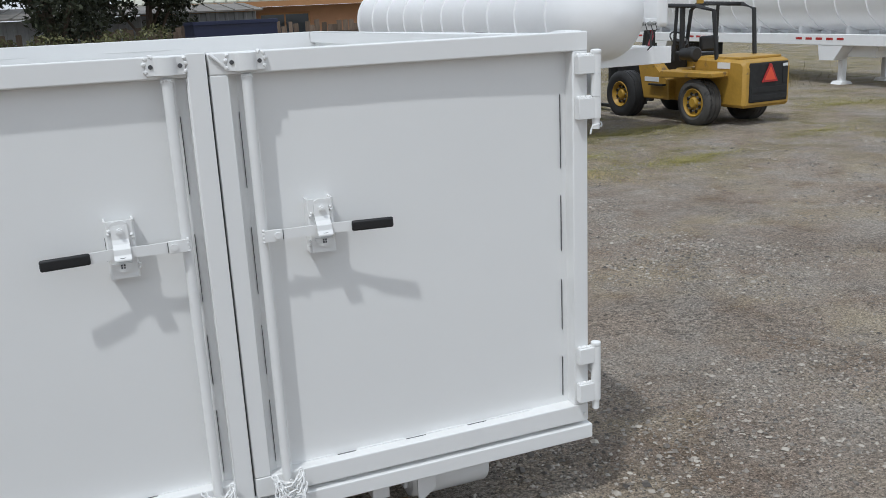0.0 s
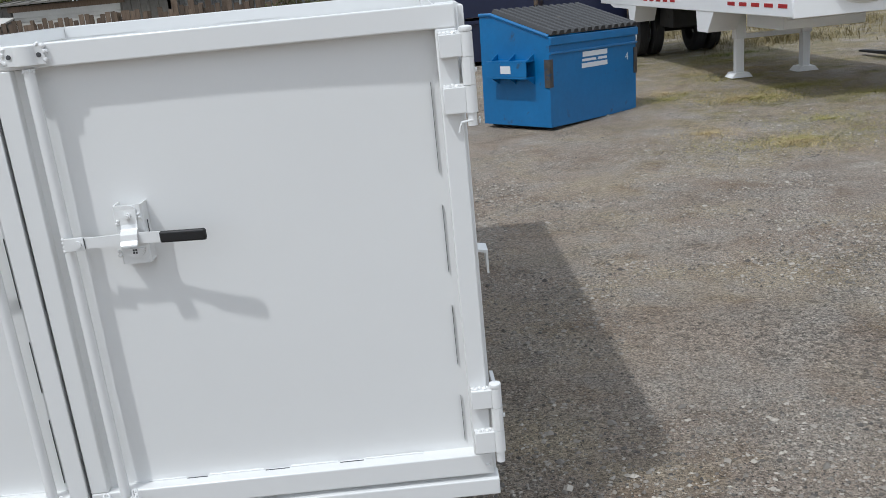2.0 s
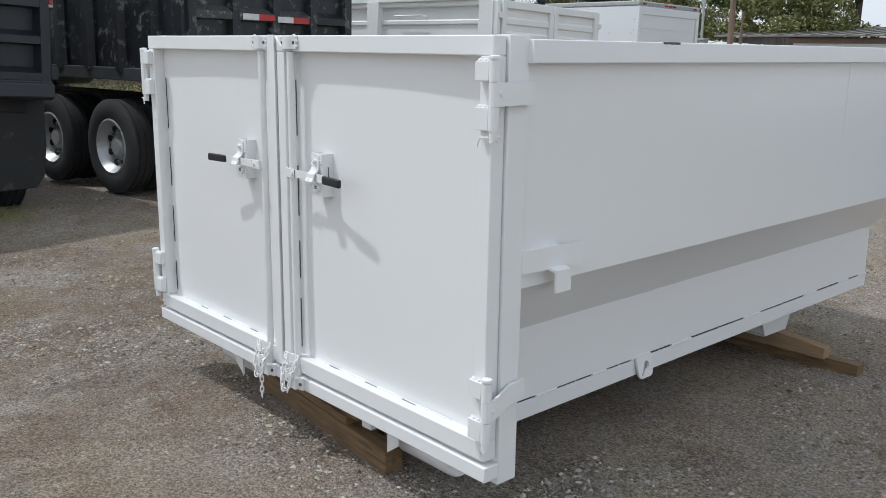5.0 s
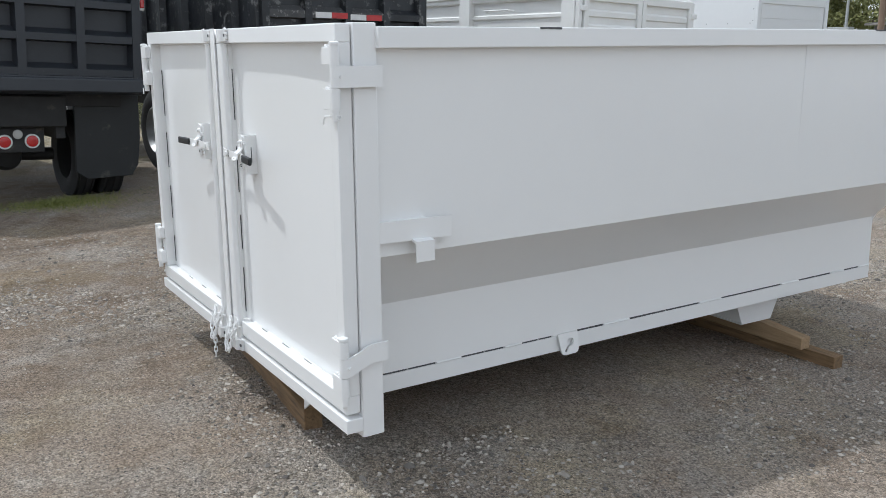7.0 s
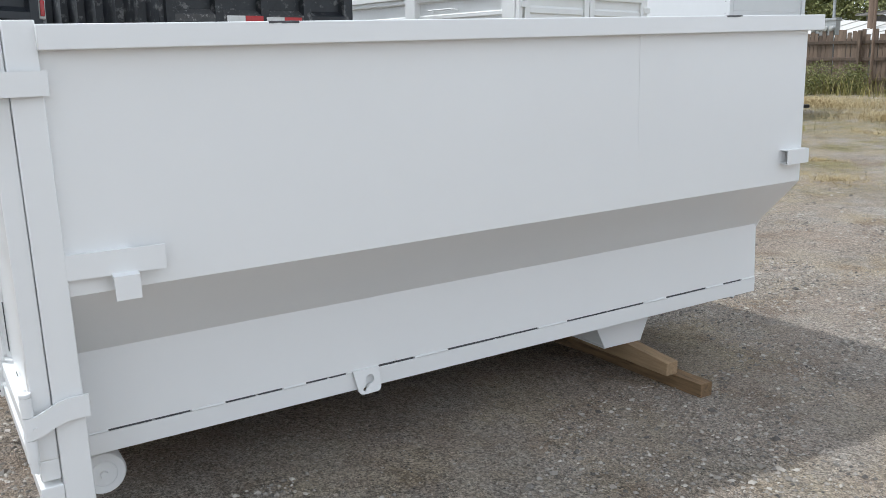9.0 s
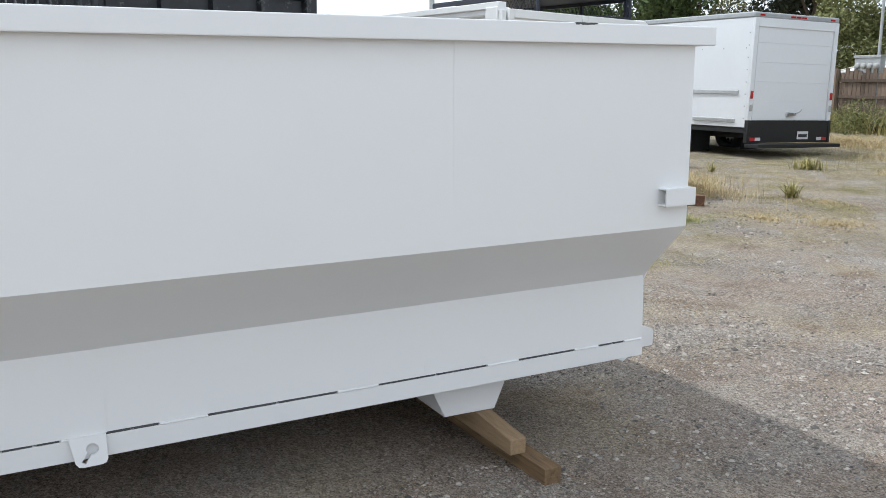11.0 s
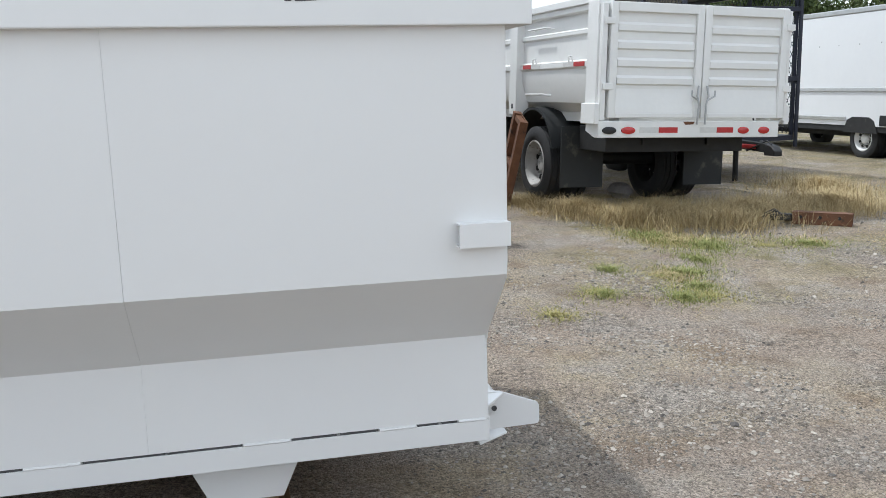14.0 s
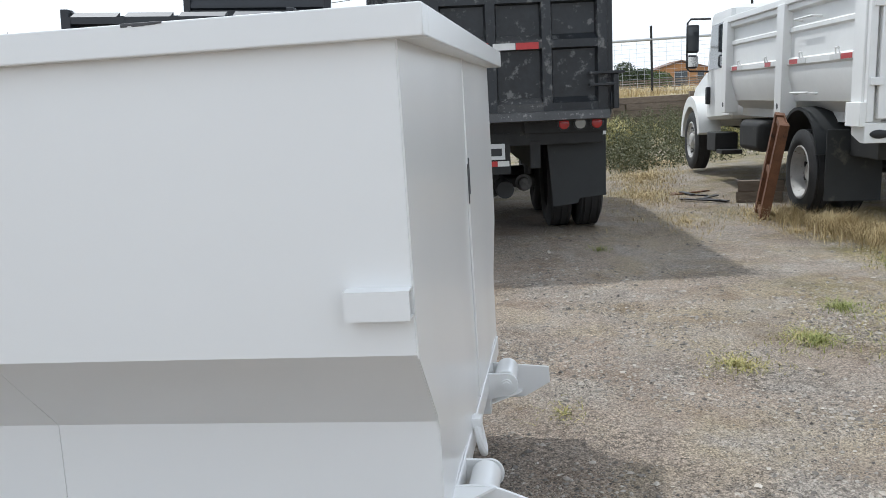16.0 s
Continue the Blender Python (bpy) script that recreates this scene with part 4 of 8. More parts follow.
        for a, b in ((z0 + 0.004, z0 + L * 0.325), (z0 + L * 0.675, z1 - 0.014)):
            cpart("hinge_leaf", f(B(1.372, 1.4285, YF - 0.027, YF + 0.0003, a, b, 0.002)), WHITE, h)
            for k in range(5):
                cpart("hinge_weld", f(weld_lump((1.378 + 0.0105 * k, YF - 0.012 - 0.004 * (k % 2), b + 0.001), 0.0070, k + 3)), WHITE, h)
        cpart("hinge_strap", f(hinge_strap(z0 + L * 0.345, z0 + L * 0.66, kx, ky, rise)), WHITE, h)
        cpart("strap_rivet", f(C((1.4555, YF + 0.000, z0 + L * 0.5), (1.464, YF + 0.000, z0 + L * 0.5), 0.0062, 12)), WHITE, h)
    cpart("cotter_wire", f(T([(1.441, YF - 0.034, 1.404), (1.413, YF - 0.040, 1.402), (1.407, YF - 0.042, 1.390), (1.404, YF - 0.042, 1.376)], 0.0030, 6)), WHITE, d)
    cpart("cotter_ring", f(T([(1.460, YF - 0.012 + 0.007 * math.cos(a), 1.400 + 0.007 * math.sin(a)) for a in np.linspace(0, math.tau, 12)], 0.0026, 6)), WHITE, d)
    cpart("stop_bolt", f(C((1.405, YF + 0.001, 0.392), (1.405, YF - 0.008, 0.392), 0.0060, 10)), WHITE, d)
    return d


def same(bm):
    return bm


door_r, door_l = door(same, DOOR_MID, 0.351, 0.0), door(mir, 2 * CX - DOOR_MID, 2 * CX - 0.142, 0.006)
# added strip that closes the door gap and paints its shade
cpart("door_gap_fill", B(DOOR_MID - 0.0008, DOOR_MID + 0.0078, YF + DY + 0.014, YF + DY + 0.034, 0.365, 1.690), GAPSHADE, door_r, "dark strip for the shade in the gap between the doors")
cpart("brace_bar", T([(DOOR_MID + 0.010, YF + DY - 0.003, 1.690), (DOOR_MID + 0.026, YF + DY - 0.006, 1.676), (DOOR_MID + 0.050, YF + DY - 0.005, 1.652)], 0.0048, 8), WHITE, door_r)
# the left door's bar that laps the meeting edge
cpart("lap_bar", B(DOOR_MID - 0.053, DOOR_MID - 0.001, YF + DY - 0.008, YF + DY - 0.001, 0.362, 1.696, 0.0025), WHITE, door_l)
# chains hung round the feet of the lock rods
def link_mesh():
    bm = bmesh.new()
    pts = []
    for k in range(16):
        a = math.tau * k / 16
        pts.append(Vector((0.0068 * math.cos(a), 0, 0.0088 * math.sin(a) + (0.0062 if math.sin(a) > 0 else -0.0062))))
    rings = []
    for i, p in enumerate(pts):
        d = (pts[(i + 1) % 16] - pts[i - 1]).normalized()
        b = d.cross(Vector((0, 1, 0)))
        rings.append([bm.verts.new(p + (Vector((0, 1, 0)) * math.cos(q * math.tau / 6) + b * math.sin(q * math.tau / 6)) * 0.0031) for q in range(6)])
    for i in range(16):
        for q in range(6):
            bm.faces.new((rings[i][q], rings[i][(q + 1) % 6], rings[(i + 1) % 16][(q + 1) % 6], rings[(i + 1) % 16][q]))
    me = bpy.data.meshes.new("chain_link")
    bm.to_mesh(me)
    bm.free()
    me.materials.append(WHITE)
    me.shade_smooth()
    return me


LINK = link_mesh()


def chain(parent, pts):
    """Links along a line of points, every other one turned a quarter."""
    pts = [Vector(p) for p in pts]
    seglen = [(b - a).length for a, b in zip(pts, pts[1:])]
    total, s, k = sum(seglen), 0.0, 0
    while s < total:
        q, i = s, 0
        while i < len(seglen) - 1 and q > seglen[i]:
            q -= seglen[i]
            i += 1
        p = pts[i].lerp(pts[i + 1], min(1.0, q / seglen[i]))
        d = (pts[i + 1] - pts[i]).normalized()
        m = Matrix.Translation(p - ORG + Vector((0, DY, 0))) @ d.to_track_quat("Z", "Y").to_matrix().to_4x4() @ Matrix.Rotation(radians(90 * (k % 2) + 20), 4, "Z")
        o = new("chain_link", LINK)
        o.parent = parent
        o.matrix_local = m
        s += 0.0218
        k += 1


def tight(cx, pts):
    """Drawn in round the foot of the rod."""
    return [(cx + 0.72 * (x - cx), 2.510 + 0.85 * (y - 2.510), 0.365 + 0.80 * (z - 0.365)) for x, y, z in pts]


for cxr, side in ((0.351, 1), (0.142, -1)):
    ca = cpart("chain", C((cxr, 2.49 + DY, 0.43), (cxr, 2.486 + DY, 0.43), 0.004, 8), WHITE, container, "white painted chain looped round the lock rod")
    loops = [[(-0.055, 2.515, 0.44), (-0.060, 2.49, 0.37), (-0.02, 2.475, 0.285), (0.03, 2.475, 0.290), (0.05, 2.485, 0.36), (0.058, 2.515, 0.445)],
             [(-0.055, 2.515, 0.445), (-0.02, 2.505, 0.415), (0.02, 2.505, 0.420), (0.058, 2.515, 0.45)],
             [(-0.050, 2.512, 0.430), (-0.01, 2.495, 0.380), (0.03, 2.495, 0.395), (0.055, 2.512, 0.43)],
             [(0.055, 2.515, 0.45), (0.062, 2.500, 0.40), (0.044, 2.480, 0.33), (0.036, 2.480, 0.30)]]
    loops.append([(0.036, 2.478, 0.30), (0.036, 2.476, 0.17)] if side < 0 else [(-0.045, 2.500, 0.42), (-0.030, 2.478, 0.35), (-0.012, 2.470, 0.275)])
    for lp in loops:
        chain(ca, tight(cxr, [(cxr + x, y, z) for x, y, z in lp]))

# timbers under the container
def timber(name, x0, x1, y0, y1, z0, z1, yaw, material, label, cat="timber"):
    cx, cy = (x0 + x1) / 2, (y0 + y1) / 2
    bm = B(x0 - cx, x1 - cx, y0 - cy, y1 - cy, 0, z1 - z0, 0.004, 2)
    return single(name, bm, material, pose(cx, cy, z0, 0, 0, yaw), label, cat, "timbers under the container")


timber("timber", -1.05, 1.475, 5.232, 5.308, -0.040, 0.042, 1.0, LUMBER, "brown treated timber lying on the gravel under the container")
single("timber", P([(-1.02, 0.0), (1.310, 0.0), (1.310, 0.064), (1.03, 0.090), (-1.02, 0.090)], "y", -0.036, 0.036, 0.003), LUMBER2, pose(0.0, 5.232, 0.042, 0, 0, 0.4), "pale split timber stacked on another under the skid", "timber", "timbers under the container")
timber("timber", -0.37, 0.795, 2.666, 2.746, 0.028, 0.130, -6.0, LUMBER, "brown treated timber under the container's front")
timber("timber", -0.37, 0.49, 2.687, 2.763, 0.130, 0.164, -6.0, LUMBER, "brown board on a timber under the front sill")
timber("timber", -0.30, 0.55, 2.695, 2.785, 0.164, 0.195, -6.0, LUMBER, "brown board packed under the sills")

# ---- parked vehicles ----
def tape(parent, x0, x1, y, z0, z1, reds, n=2, face=-1):
    """Alternating red and white reflective tape on a face that looks along local -y."""
    w = (x1 - x0) / n
    for k in range(n):
        part("reflective_tape", B(x0 + k * w, x0 + (k + 0.98) * w, y - 0.004, y, z0, z1), REDTAPE if (k % 2) == reds else WHITETAPE, parent, "red reflective tape" if (k % 2) == reds else "white reflective tape")


def side_tape(parent, x, y0, y1, z0, z1, n, first=0, step=0.5, s=-1):
    for k in range(n):
        a = y0 + (y1 - y0) * k / n
        part("reflective_tape", B(min(x, x + s * 0.004), max(x, x + s * 0.004), a, a + (y1 - y0) / n * step, z0, z1), REDTAPE if (k + first) % 2 == 0 else WHITETAPE, parent)


def round_light(parent, x, y, z, r, m, ring=BLACK):
    b = part("light_housing", lathe(bmesh.new(), [(y, r * 1.25), (y - 0.012, r * 1.25), (y - 0.014, r)], "y", (x, 0, z), 24), ring, parent)
    part("lens", lathe(bmesh.new(), [(y - 0.012, r), (y - 0.020, r * 0.9), (y - 0.026, r * 0.5), (y - 0.027, 0.001)], "y", (x, 0, z), 24), m, b)


def dark_dump_truck(m, paint, cols, rails, half, scrape, label, plate=True, lamps=True, L=5.2, rim=None, proud=0.06, axle=0.86):
    """A dark dump truck seen from behind: ribbed body, tailgate, lamps, flaps and dual wheels. Local y runs forward from the tailgate."""
    t = thing("dump_truck", m, label, "truck", "parked trucks")
    zb, zt, rim = rails[0], rails[-1], rim or CHASSIS
    body = part("dump_body", B(-half + 0.02, half - 0.02, 0.10, L, zb + 0.02, zb + 0.08), paint, t)
    for s in (-1, 1):
        part("body_side", B(*sorted((s * half, s * (half - 0.02))), 0.08, L, zb, zt), paint, body)
        part("side_top_rail", B(*sorted((s * (half + 0.05), s * (half - 0.05))), 0.06, L, zt - 0.02, zt + 0.10, 0.01), paint, body)
        part("side_foot_rail", B(*sorted((s * (half + 0.05), s * (half - 0.03))), 0.06, L, zb - 0.10, zb + 0.03, 0.01), GREYRAIL if scrape else paint, body)
        for y in np.arange(0.5, L, 0.62):
            part("side_rib", P([(s * (half - 0.01), y - 0.07), (s * (half + 0.075), y - 0.045), (s * (half + 0.075), y + 0.045), (s * (half - 0.01), y + 0.07)], "z", zb, zt), paint, body)
    part("body_front", B(-half, half, L - 0.05, L, zb, zt + 0.05), paint, body)
    gate = part("tailgate", B(-half + 0.02, half - 0.02, 0.02, 0.05, zb, zt + 0.05), paint, t, "dark ribbed steel tailgate")
    xs = np.linspace(-half + 0.05, half - 0.05, cols + 1)
    for x in xs:
        part("gate_post", P([(x - 0.060, 0.02), (x - 0.042, -proud), (x + 0.042, -proud), (x + 0.060, 0.02)], "z", zb - 0.05, zt + 0.03), paint, gate)
    for k, z in enumerate(rails):
        for a, b in zip(xs, xs[1:]):
            part("gate_rail", P([(0.02, z - 0.055), (0.005 - proud, z - 0.04), (0.005 - proud, z + 0.03), (0.02, z + 0.085)], "x", a + 0.043, b - 0.043), SCRAPED if scrape and k < 2 and a < 0.3 else paint, gate)
    for s in (-1, 1):
        part("corner_post", B(*sorted((s * (half - 0.03), s * (half + 0.05))), -0.02, 0.14, zb - 0.05, zt + 0.12, 0.008), paint, gate)
        part("gate_hinge", B(*sorted((s * (half + 0.02), s * (half + 0.10))), -0.06, 0.10, zb - 0.03, zb + 0.10, 0.01), paint, gate)
    part("apron", P([(-0.12, zb - 0.045), (-0.14, zb - 0.12), (0.12, zb - 0.14), (0.12, zb - 0.02)], "x", -half, half), SCRAPED if scrape else paint, t)
    part("frame_rail", B(-0.45, -0.35, 0.15, L + 2.2, 0.72, 0.98, 0.01), CHASSIS, t)
    part("frame_rail", B(0.35, 0.45, 0.15, L + 2.2, 0.72, 0.98, 0.01), CHASSIS, t)
    part("rear_beam", B(-1.05, 1.05, 0.16, 0.24, zb - 0.36, zb - 0.13, 0.01), CHASSIS, t)
    for s in (-1, 1):
        lb = None if not lamps else part("lamp_panel", B(*sorted((s * 0.30, s * 1.08)), 0.13, 0.16, zb - 0.25, zb - 0.10, 0.006), CHASSIS, t)
        for x, mm in ((0.675, REDLENS), (0.830, CLEARLENS), (0.985, REDLENS)) if lamps else ():
            round_light(lb, s * x, 0.13, zb - 0.168, 0.052, mm)
        fl = None if not lamps else part("mudflap", P([(s * 0.52, zb - 0.27), (s * 1.10, zb - 0.27), (s * 1.095, 0.42), (s * 0.84, 0.405), (s * 0.82, 0.35), (s * 0.58, 0.325)], "y", 0.30, 0.315, 0.003), FLAP, t)
        if lamps:
            part("flap_hanger", B(*sorted((s * 0.47, s * 1.10)), 0.285, 0.325, zb - 0.29, zb - 0.24, 0.004), ALU, fl)
            tape(fl, 0.55 if s > 0 else -0.85, 0.85 if s > 0 else -0.55, 0.284, zb - 0.285, zb - 0.255, 0, 1)
        for y in ((axle, axle + 1.32) if L > 4 else (axle,)):
            wheel(t, s * 0.73, y, 0.495, 0.495, 0.26, CHASSIS, s)
            wheel(t, s * 1.04, y, 0.50, 0.50, 0.27, rim, s, deep=0.12)
        wheel(t, s * 0.95, L + 1.4, 0.50, 0.50, 0.28, rim, s, deep=0.05)
    for y in ((axle, axle + 1.32) if L > 4 else (axle,)):
        part("axle", C((-0.5, y, 0.50), (0.5, y, 0.50), 0.07, 14), CHASSIS, t)
        part("differential", lathe(bmesh.new(), [(-0.16, 0.02), (-0.13, 0.13), (0, 0.17), (0.13, 0.13), (0.16, 0.02)], "y", (0.0, y - 0.06, 0.50), 20), CHASSIS, t)
    if lamps:
        part("brake_chamber", lathe(bmesh.new(), [(0.60, 0.085), (0.58, 0.085), (0.575, 0.06), (0.45, 0.055)], "y", (0.32, 0, 0.55), 20), DUSTYRUBBER, t)
        part("exhaust_end", lathe(bmesh.new(), [(0.40, 0.075), (0.395, 0.085), (0.45, 0.09), (0.75, 0.09)], "y", (0.12, 0, 0.50), 20), CHASSIS, t)
    if plate:
        pl = part("number_plate", B(-0.19, 0.11, 0.125, 0.130, zb - 0.48, zb - 0.33, 0.001), PLATEW, t)
        part("plate_mount", B(-0.30, 0.16, 0.131, 0.160, zb - 0.62, zb - 0.24), CHASSIS, t)
        part("plate_bar", B(-0.16, 0.08, 0.121, 0.1245, zb - 0.445, zb - 0.375), PRINT, pl, "dark bar of writing")
        tape(t, -0.19, 0.15, 0.130, zb - 0.545, zb - 0.495, 1, 3)
    part("cab", B(-1.0, 1.0, L + 0.25, L + 1.5, 1.0, 2.35, 0.10, 3), paint, t)
    part("bonnet", P([(L + 1.49, 1.0), (L + 2.8, 1.0), (L + 2.8, 1.35), (L + 2.6, 1.62), (L + 1.49, 1.80)], "x", -0.85, 0.85, 0.05), paint, t)
    return t


# the one by the container's rear
black_truck = dark_dump_truck(heading(-4.918, 5.641, -0.9910, -0.1338, 1.0, 0.067), BLACK, 4, (1.30, 1.87, 2.28, 2.66), 1.065, True, "old black dump truck with scraped ribbed tailgate and round red lamps", rim=GALV, axle=1.30)
tape(black_truck, -0.430, -0.02, -0.062, 1.835, 1.895, 1, 2)
tape(black_truck, 0.015, 0.437, -0.062, 1.825, 1.885, 1, 2)
part("latch_bracket", B(0.88, 1.20, -0.15, -0.06, 1.575, 1.600, 0.004), BLACK, black_truck)
part("latch_bracket", B(0.88, 1.12, -0.13, -0.06, 1.470, 1.495, 0.004), BLACK, black_truck)
part("latch_arm", B(1.100, 1.150, -0.12, 0.0, 1.26, 1.575, 0.008), BLACK, black_truck)
# the slate one by the doors
slate_truck = dark_dump_truck(heading(-5.388, 2.351, -0.9937, -0.1122, 3.13, 0.048) @ Matrix.Scale(0.959, 4), BLACKCLEAN, 4, (1.42, 1.765, 2.11, 2.50), 1.19, False, "slate-black dump truck with panelled tailgate and wide mudflaps", plate=False, lamps=False, L=3.72, proud=0.11)
for s in (-1, 1):
    part("wide_mudflap", P([(s * 0.56, 1.185), (s * 1.25, 1.185), (s * 1.26, 0.72), (s * 1.235, 0.42), (s * 1.16, 0.30), (s * 0.68, 0.27), (s * 0.56, 0.36)], "y", 0.20, 0.235, 0.006), FLAP, slate_truck)
    bl = part("body_lamp", B(*sorted((s * 1.20, s * 1.27)), -0.03, 0.02, 2.08, 2.30, 0.015), WHITETAPE, slate_truck)
    part("lens", B(*sorted((s * 1.213, s * 1.257)), -0.045, -0.029, 2.11, 2.27, 0.01), REDLENS, bl)
    part("support_strut", T([(s * 1.25, 0.05, 2.20), (s * 1.29, 0.85, 1.25)], 0.020, 8), GALV, slate_truck)
    mir_arm = part("mirror_arm", T([(s * 1.0, 4.4, 2.30), (s * 1.35, 4.5, 2.45), (s * 1.38, 4.5, 2.85)], 0.020, 8), GRIP, slate_truck)
    part("mirror", B(*sorted((s * 1.28, s * 1.46)), 4.46, 4.54, 2.42, 2.86, 0.04, 3), GRIP, mir_arm)
guard = part("cab_guard", B(-1.084, 1.084, 3.77, 3.81, 1.20, 3.42), BLACKCLEAN, slate_truck, "dark ribbed steel headboard")
for k in range(9):
    part("guard_rib", P([(3.77, 1.36 + 0.23 * k), (3.735, 1.39 + 0.23 * k), (3.735, 1.43 + 0.23 * k), (3.77, 1.50 + 0.23 * k)], "x", -1.0, 1.0), BLACKCLEAN, guard)
for x in (-1.03, 1.03):
    part("guard_post", B(x - 0.05, x + 0.05, 3.725, 3.769, 1.20, 3.44, 0.006), BLACKCLEAN, guard)
part("bumper_apron", P([(-0.10, 1.372), (-0.16, 1.35), (-0.17, 1.22), (-0.08, 1.19), (0.14, 1.19), (0.14, 1.372)], "x", -1.20, 1.20, 0.01), BLACKCLEAN, slate_truck)
part("under_box", B(-0.45, 0.455, 0.10, 0.40, 0.85, 1.165, 0.01), CHASSIS, slate_truck)
low = part("lamp_panel", B(-0.27, 0.25, 0.20, 0.225, 0.58, 0.83, 0.008), CHASSIS, slate_truck)
for x, mm, z in ((-0.136, REDLENS, 0.690), (-0.010, CLEARLENS, 0.768), (0.129, REDLENS, 0.696)):
    round_light(low, x, 0.20, z, 0.060 if mm is REDLENS else 0.05, mm, WHITETAPE if mm is REDLENS else CHASSIS)


# white dump truck
def white_dump_truck(m):
    t = thing("dump_truck", m, "white dump truck with ribbed swing doors and chrome mirrors", "truck", "parked trucks")
    L, zb, zt = 4.80, 0.92, 2.14
    body = part("dump_body", B(-0.85, 0.87, 0.06, L, zb - 0.02, zb + 0.10), WHITE2, t)
    for s in (-1, 1):
        h, zt = (1.15, 2.20) if s < 0 else (1.23, 2.14)      # the near side stands a little higher
        prof = [(s * (h - 0.02), zt), (s * (h - 0.10), zt), (s * (h - 0.10), 1.40), (s * (h - 0.17), 1.16), (s * (h - 0.34), 1.02), (s * (h - 0.34), 0.98), (s * (h - 0.13), 1.12), (s * (h - 0.055), 1.38), (s * (h - 0.055), 1.50), (s * (h - 0.03), 1.52), (s * (h - 0.03), 1.58), (s * (h - 0.07), 1.60), (s * (h - 0.07), 1.86), (s * (h - 0.045), 1.88), (s * (h - 0.045), 1.92), (s * (h - 0.08), 1.94), (s * (h - 0.08), zt - 0.10), (s * (h - 0.02), zt - 0.08)]
        part("body_side", P(prof, "y", 0.10, L), WHITE2, body)
        part("top_rail", B(*sorted((s * (h + 0.01), s * (h - 0.11))), 0.02, L, zt - 0.02, zt + 0.06, 0.01), WHITE2, body)
        for y in (0.02, 2.20, 4.55):
            part("stake", B(*sorted((s * (h + 0.025), s * (h - 0.16))), y, y + 0.24, zb + (0.03 if y > 1 else 0.0), zt, 0.01), WHITE2, body)
            # thin dark disc on the face for the shaded hole
            part("stake_hole_shade", C((s * (h + 0.026), y + 0.12, 1.06), (s * (h + 0.0275), y + 0.12, 1.06), 0.035, 16), BARESHADE, body)
        for a, b in ((0.40, 0.95), (1.60, 2.12), (2.55, 3.0), (3.95, 4.45)):
            side_tape(body, s * (h - 0.028), a, b, 1.525, 1.575, 2, 0 if a < 1.5 or a > 4 else 1, 0.96, s)
        for y in (0.75, 1.75, 2.95, 4.1):
            part("hoop", T([(s * (h - 0.03), y - 0.05, 1.58), (s * (h - 0.02), y - 0.035, 1.64), (s * (h - 0.02), y + 0.035, 1.64), (s * (h - 0.03), y + 0.05, 1.58)], 0.010, 6), WHITE2, body)
        for y, z in ((1.3, 1.98), (1.35, 1.20)):
            part("step_bar", T([(s * (h - 0.07), y, z), (s * (h + 0.02), y + 0.01, z + 0.01), (s * (h + 0.02), y + 0.55, z + 0.01), (s * (h - 0.07), y + 0.56, z)], 0.013, 6), WHITE2, body)
        # rear corner box
        part("corner_box", B(*sorted((s * (h - 0.01), s * (h + 0.06))), -0.04, 0.28, 0.90, 1.12, 0.008), WHITE2, body)
    # swing doors, which meet a little off the middle
    zt = 2.14
    for s, xa, xb in ((-1, -1.06, 0.076), (1, 0.088, 1.185)):
        d = part("rear_door", B(xa, xb, -0.02, 0.02, zb + 0.06, zt + 0.02), WHITE2, t, "white door with pressed ribs")
        part("door_frame", B(xa, xa + 0.085, -0.065, -0.02, zb + 0.05, zt + 0.04, 0.008), WHITE2, d)
        part("door_frame", B(xb - 0.085, xb, -0.065, -0.02, zb + 0.05, zt + 0.04, 0.008), WHITE2, d)
        part("door_frame", B(xa + 0.085, xb - 0.085, -0.065, -0.02, zt - 0.06, zt + 0.04, 0.008), WHITE2, d)
        part("door_frame", B(xa + 0.085, xb - 0.085, -0.065, -0.02, zb + 0.05, zb + 0.10, 0.008), WHITE2, d)
        part("kick_panel", P([(-0.02, zb + 0.10), (-0.06, zb + 0.10), (-0.02, zb + 0.36)], "x", xa + 0.085, xb - 0.085), WHITE2, d)
        for k in range(4):
            z = zb + 0.45 + 0.185 * k
            part("door_rib", P([(-0.02, z - 0.055), (-0.046, z - 0.038), (-0.046, z + 0.022), (-0.02, z + 0.050)], "x", xa + 0.10, xb - 0.10), WHITE2, d)
        hx = xa - 0.02 if s < 0 else xb + 0.02
        for z in (1.30, 1.98):
            part("door_hinge", B(hx - 0.055, hx + 0.055, -0.080, -0.02, z - 0.035, z + 0.035, 0.006), WHITE2, d)
        mx = xb if s < 0 else xa
        part("latch_rod", T([(mx + s * 0.05, -0.09, zb + 0.40), (mx + s * 0.065, -0.10, zb + 0.29), (mx + s * 0.04, -0.10, zb + 0.20), (mx + s * 0.045, -0.09, zb - 0.02)], 0.012, 6), GALV, d)
        part("latch_handle", T([(mx + s * 0.05, -0.10, zb + 0.24), (mx + s * 0.14, -0.11, zb + 0.29), (mx + s * 0.14, -0.11, zb + 0.35)], 0.010, 6), GALV, d)
    for s in (-1, 1):
        part("rear_post", B(*sorted((s * 1.195 if s > 0 else -1.09, 1.235 if s > 0 else -1.155)), -0.05, 0.02, zb + 0.02, zt + 0.02, 0.008), WHITE2, body)
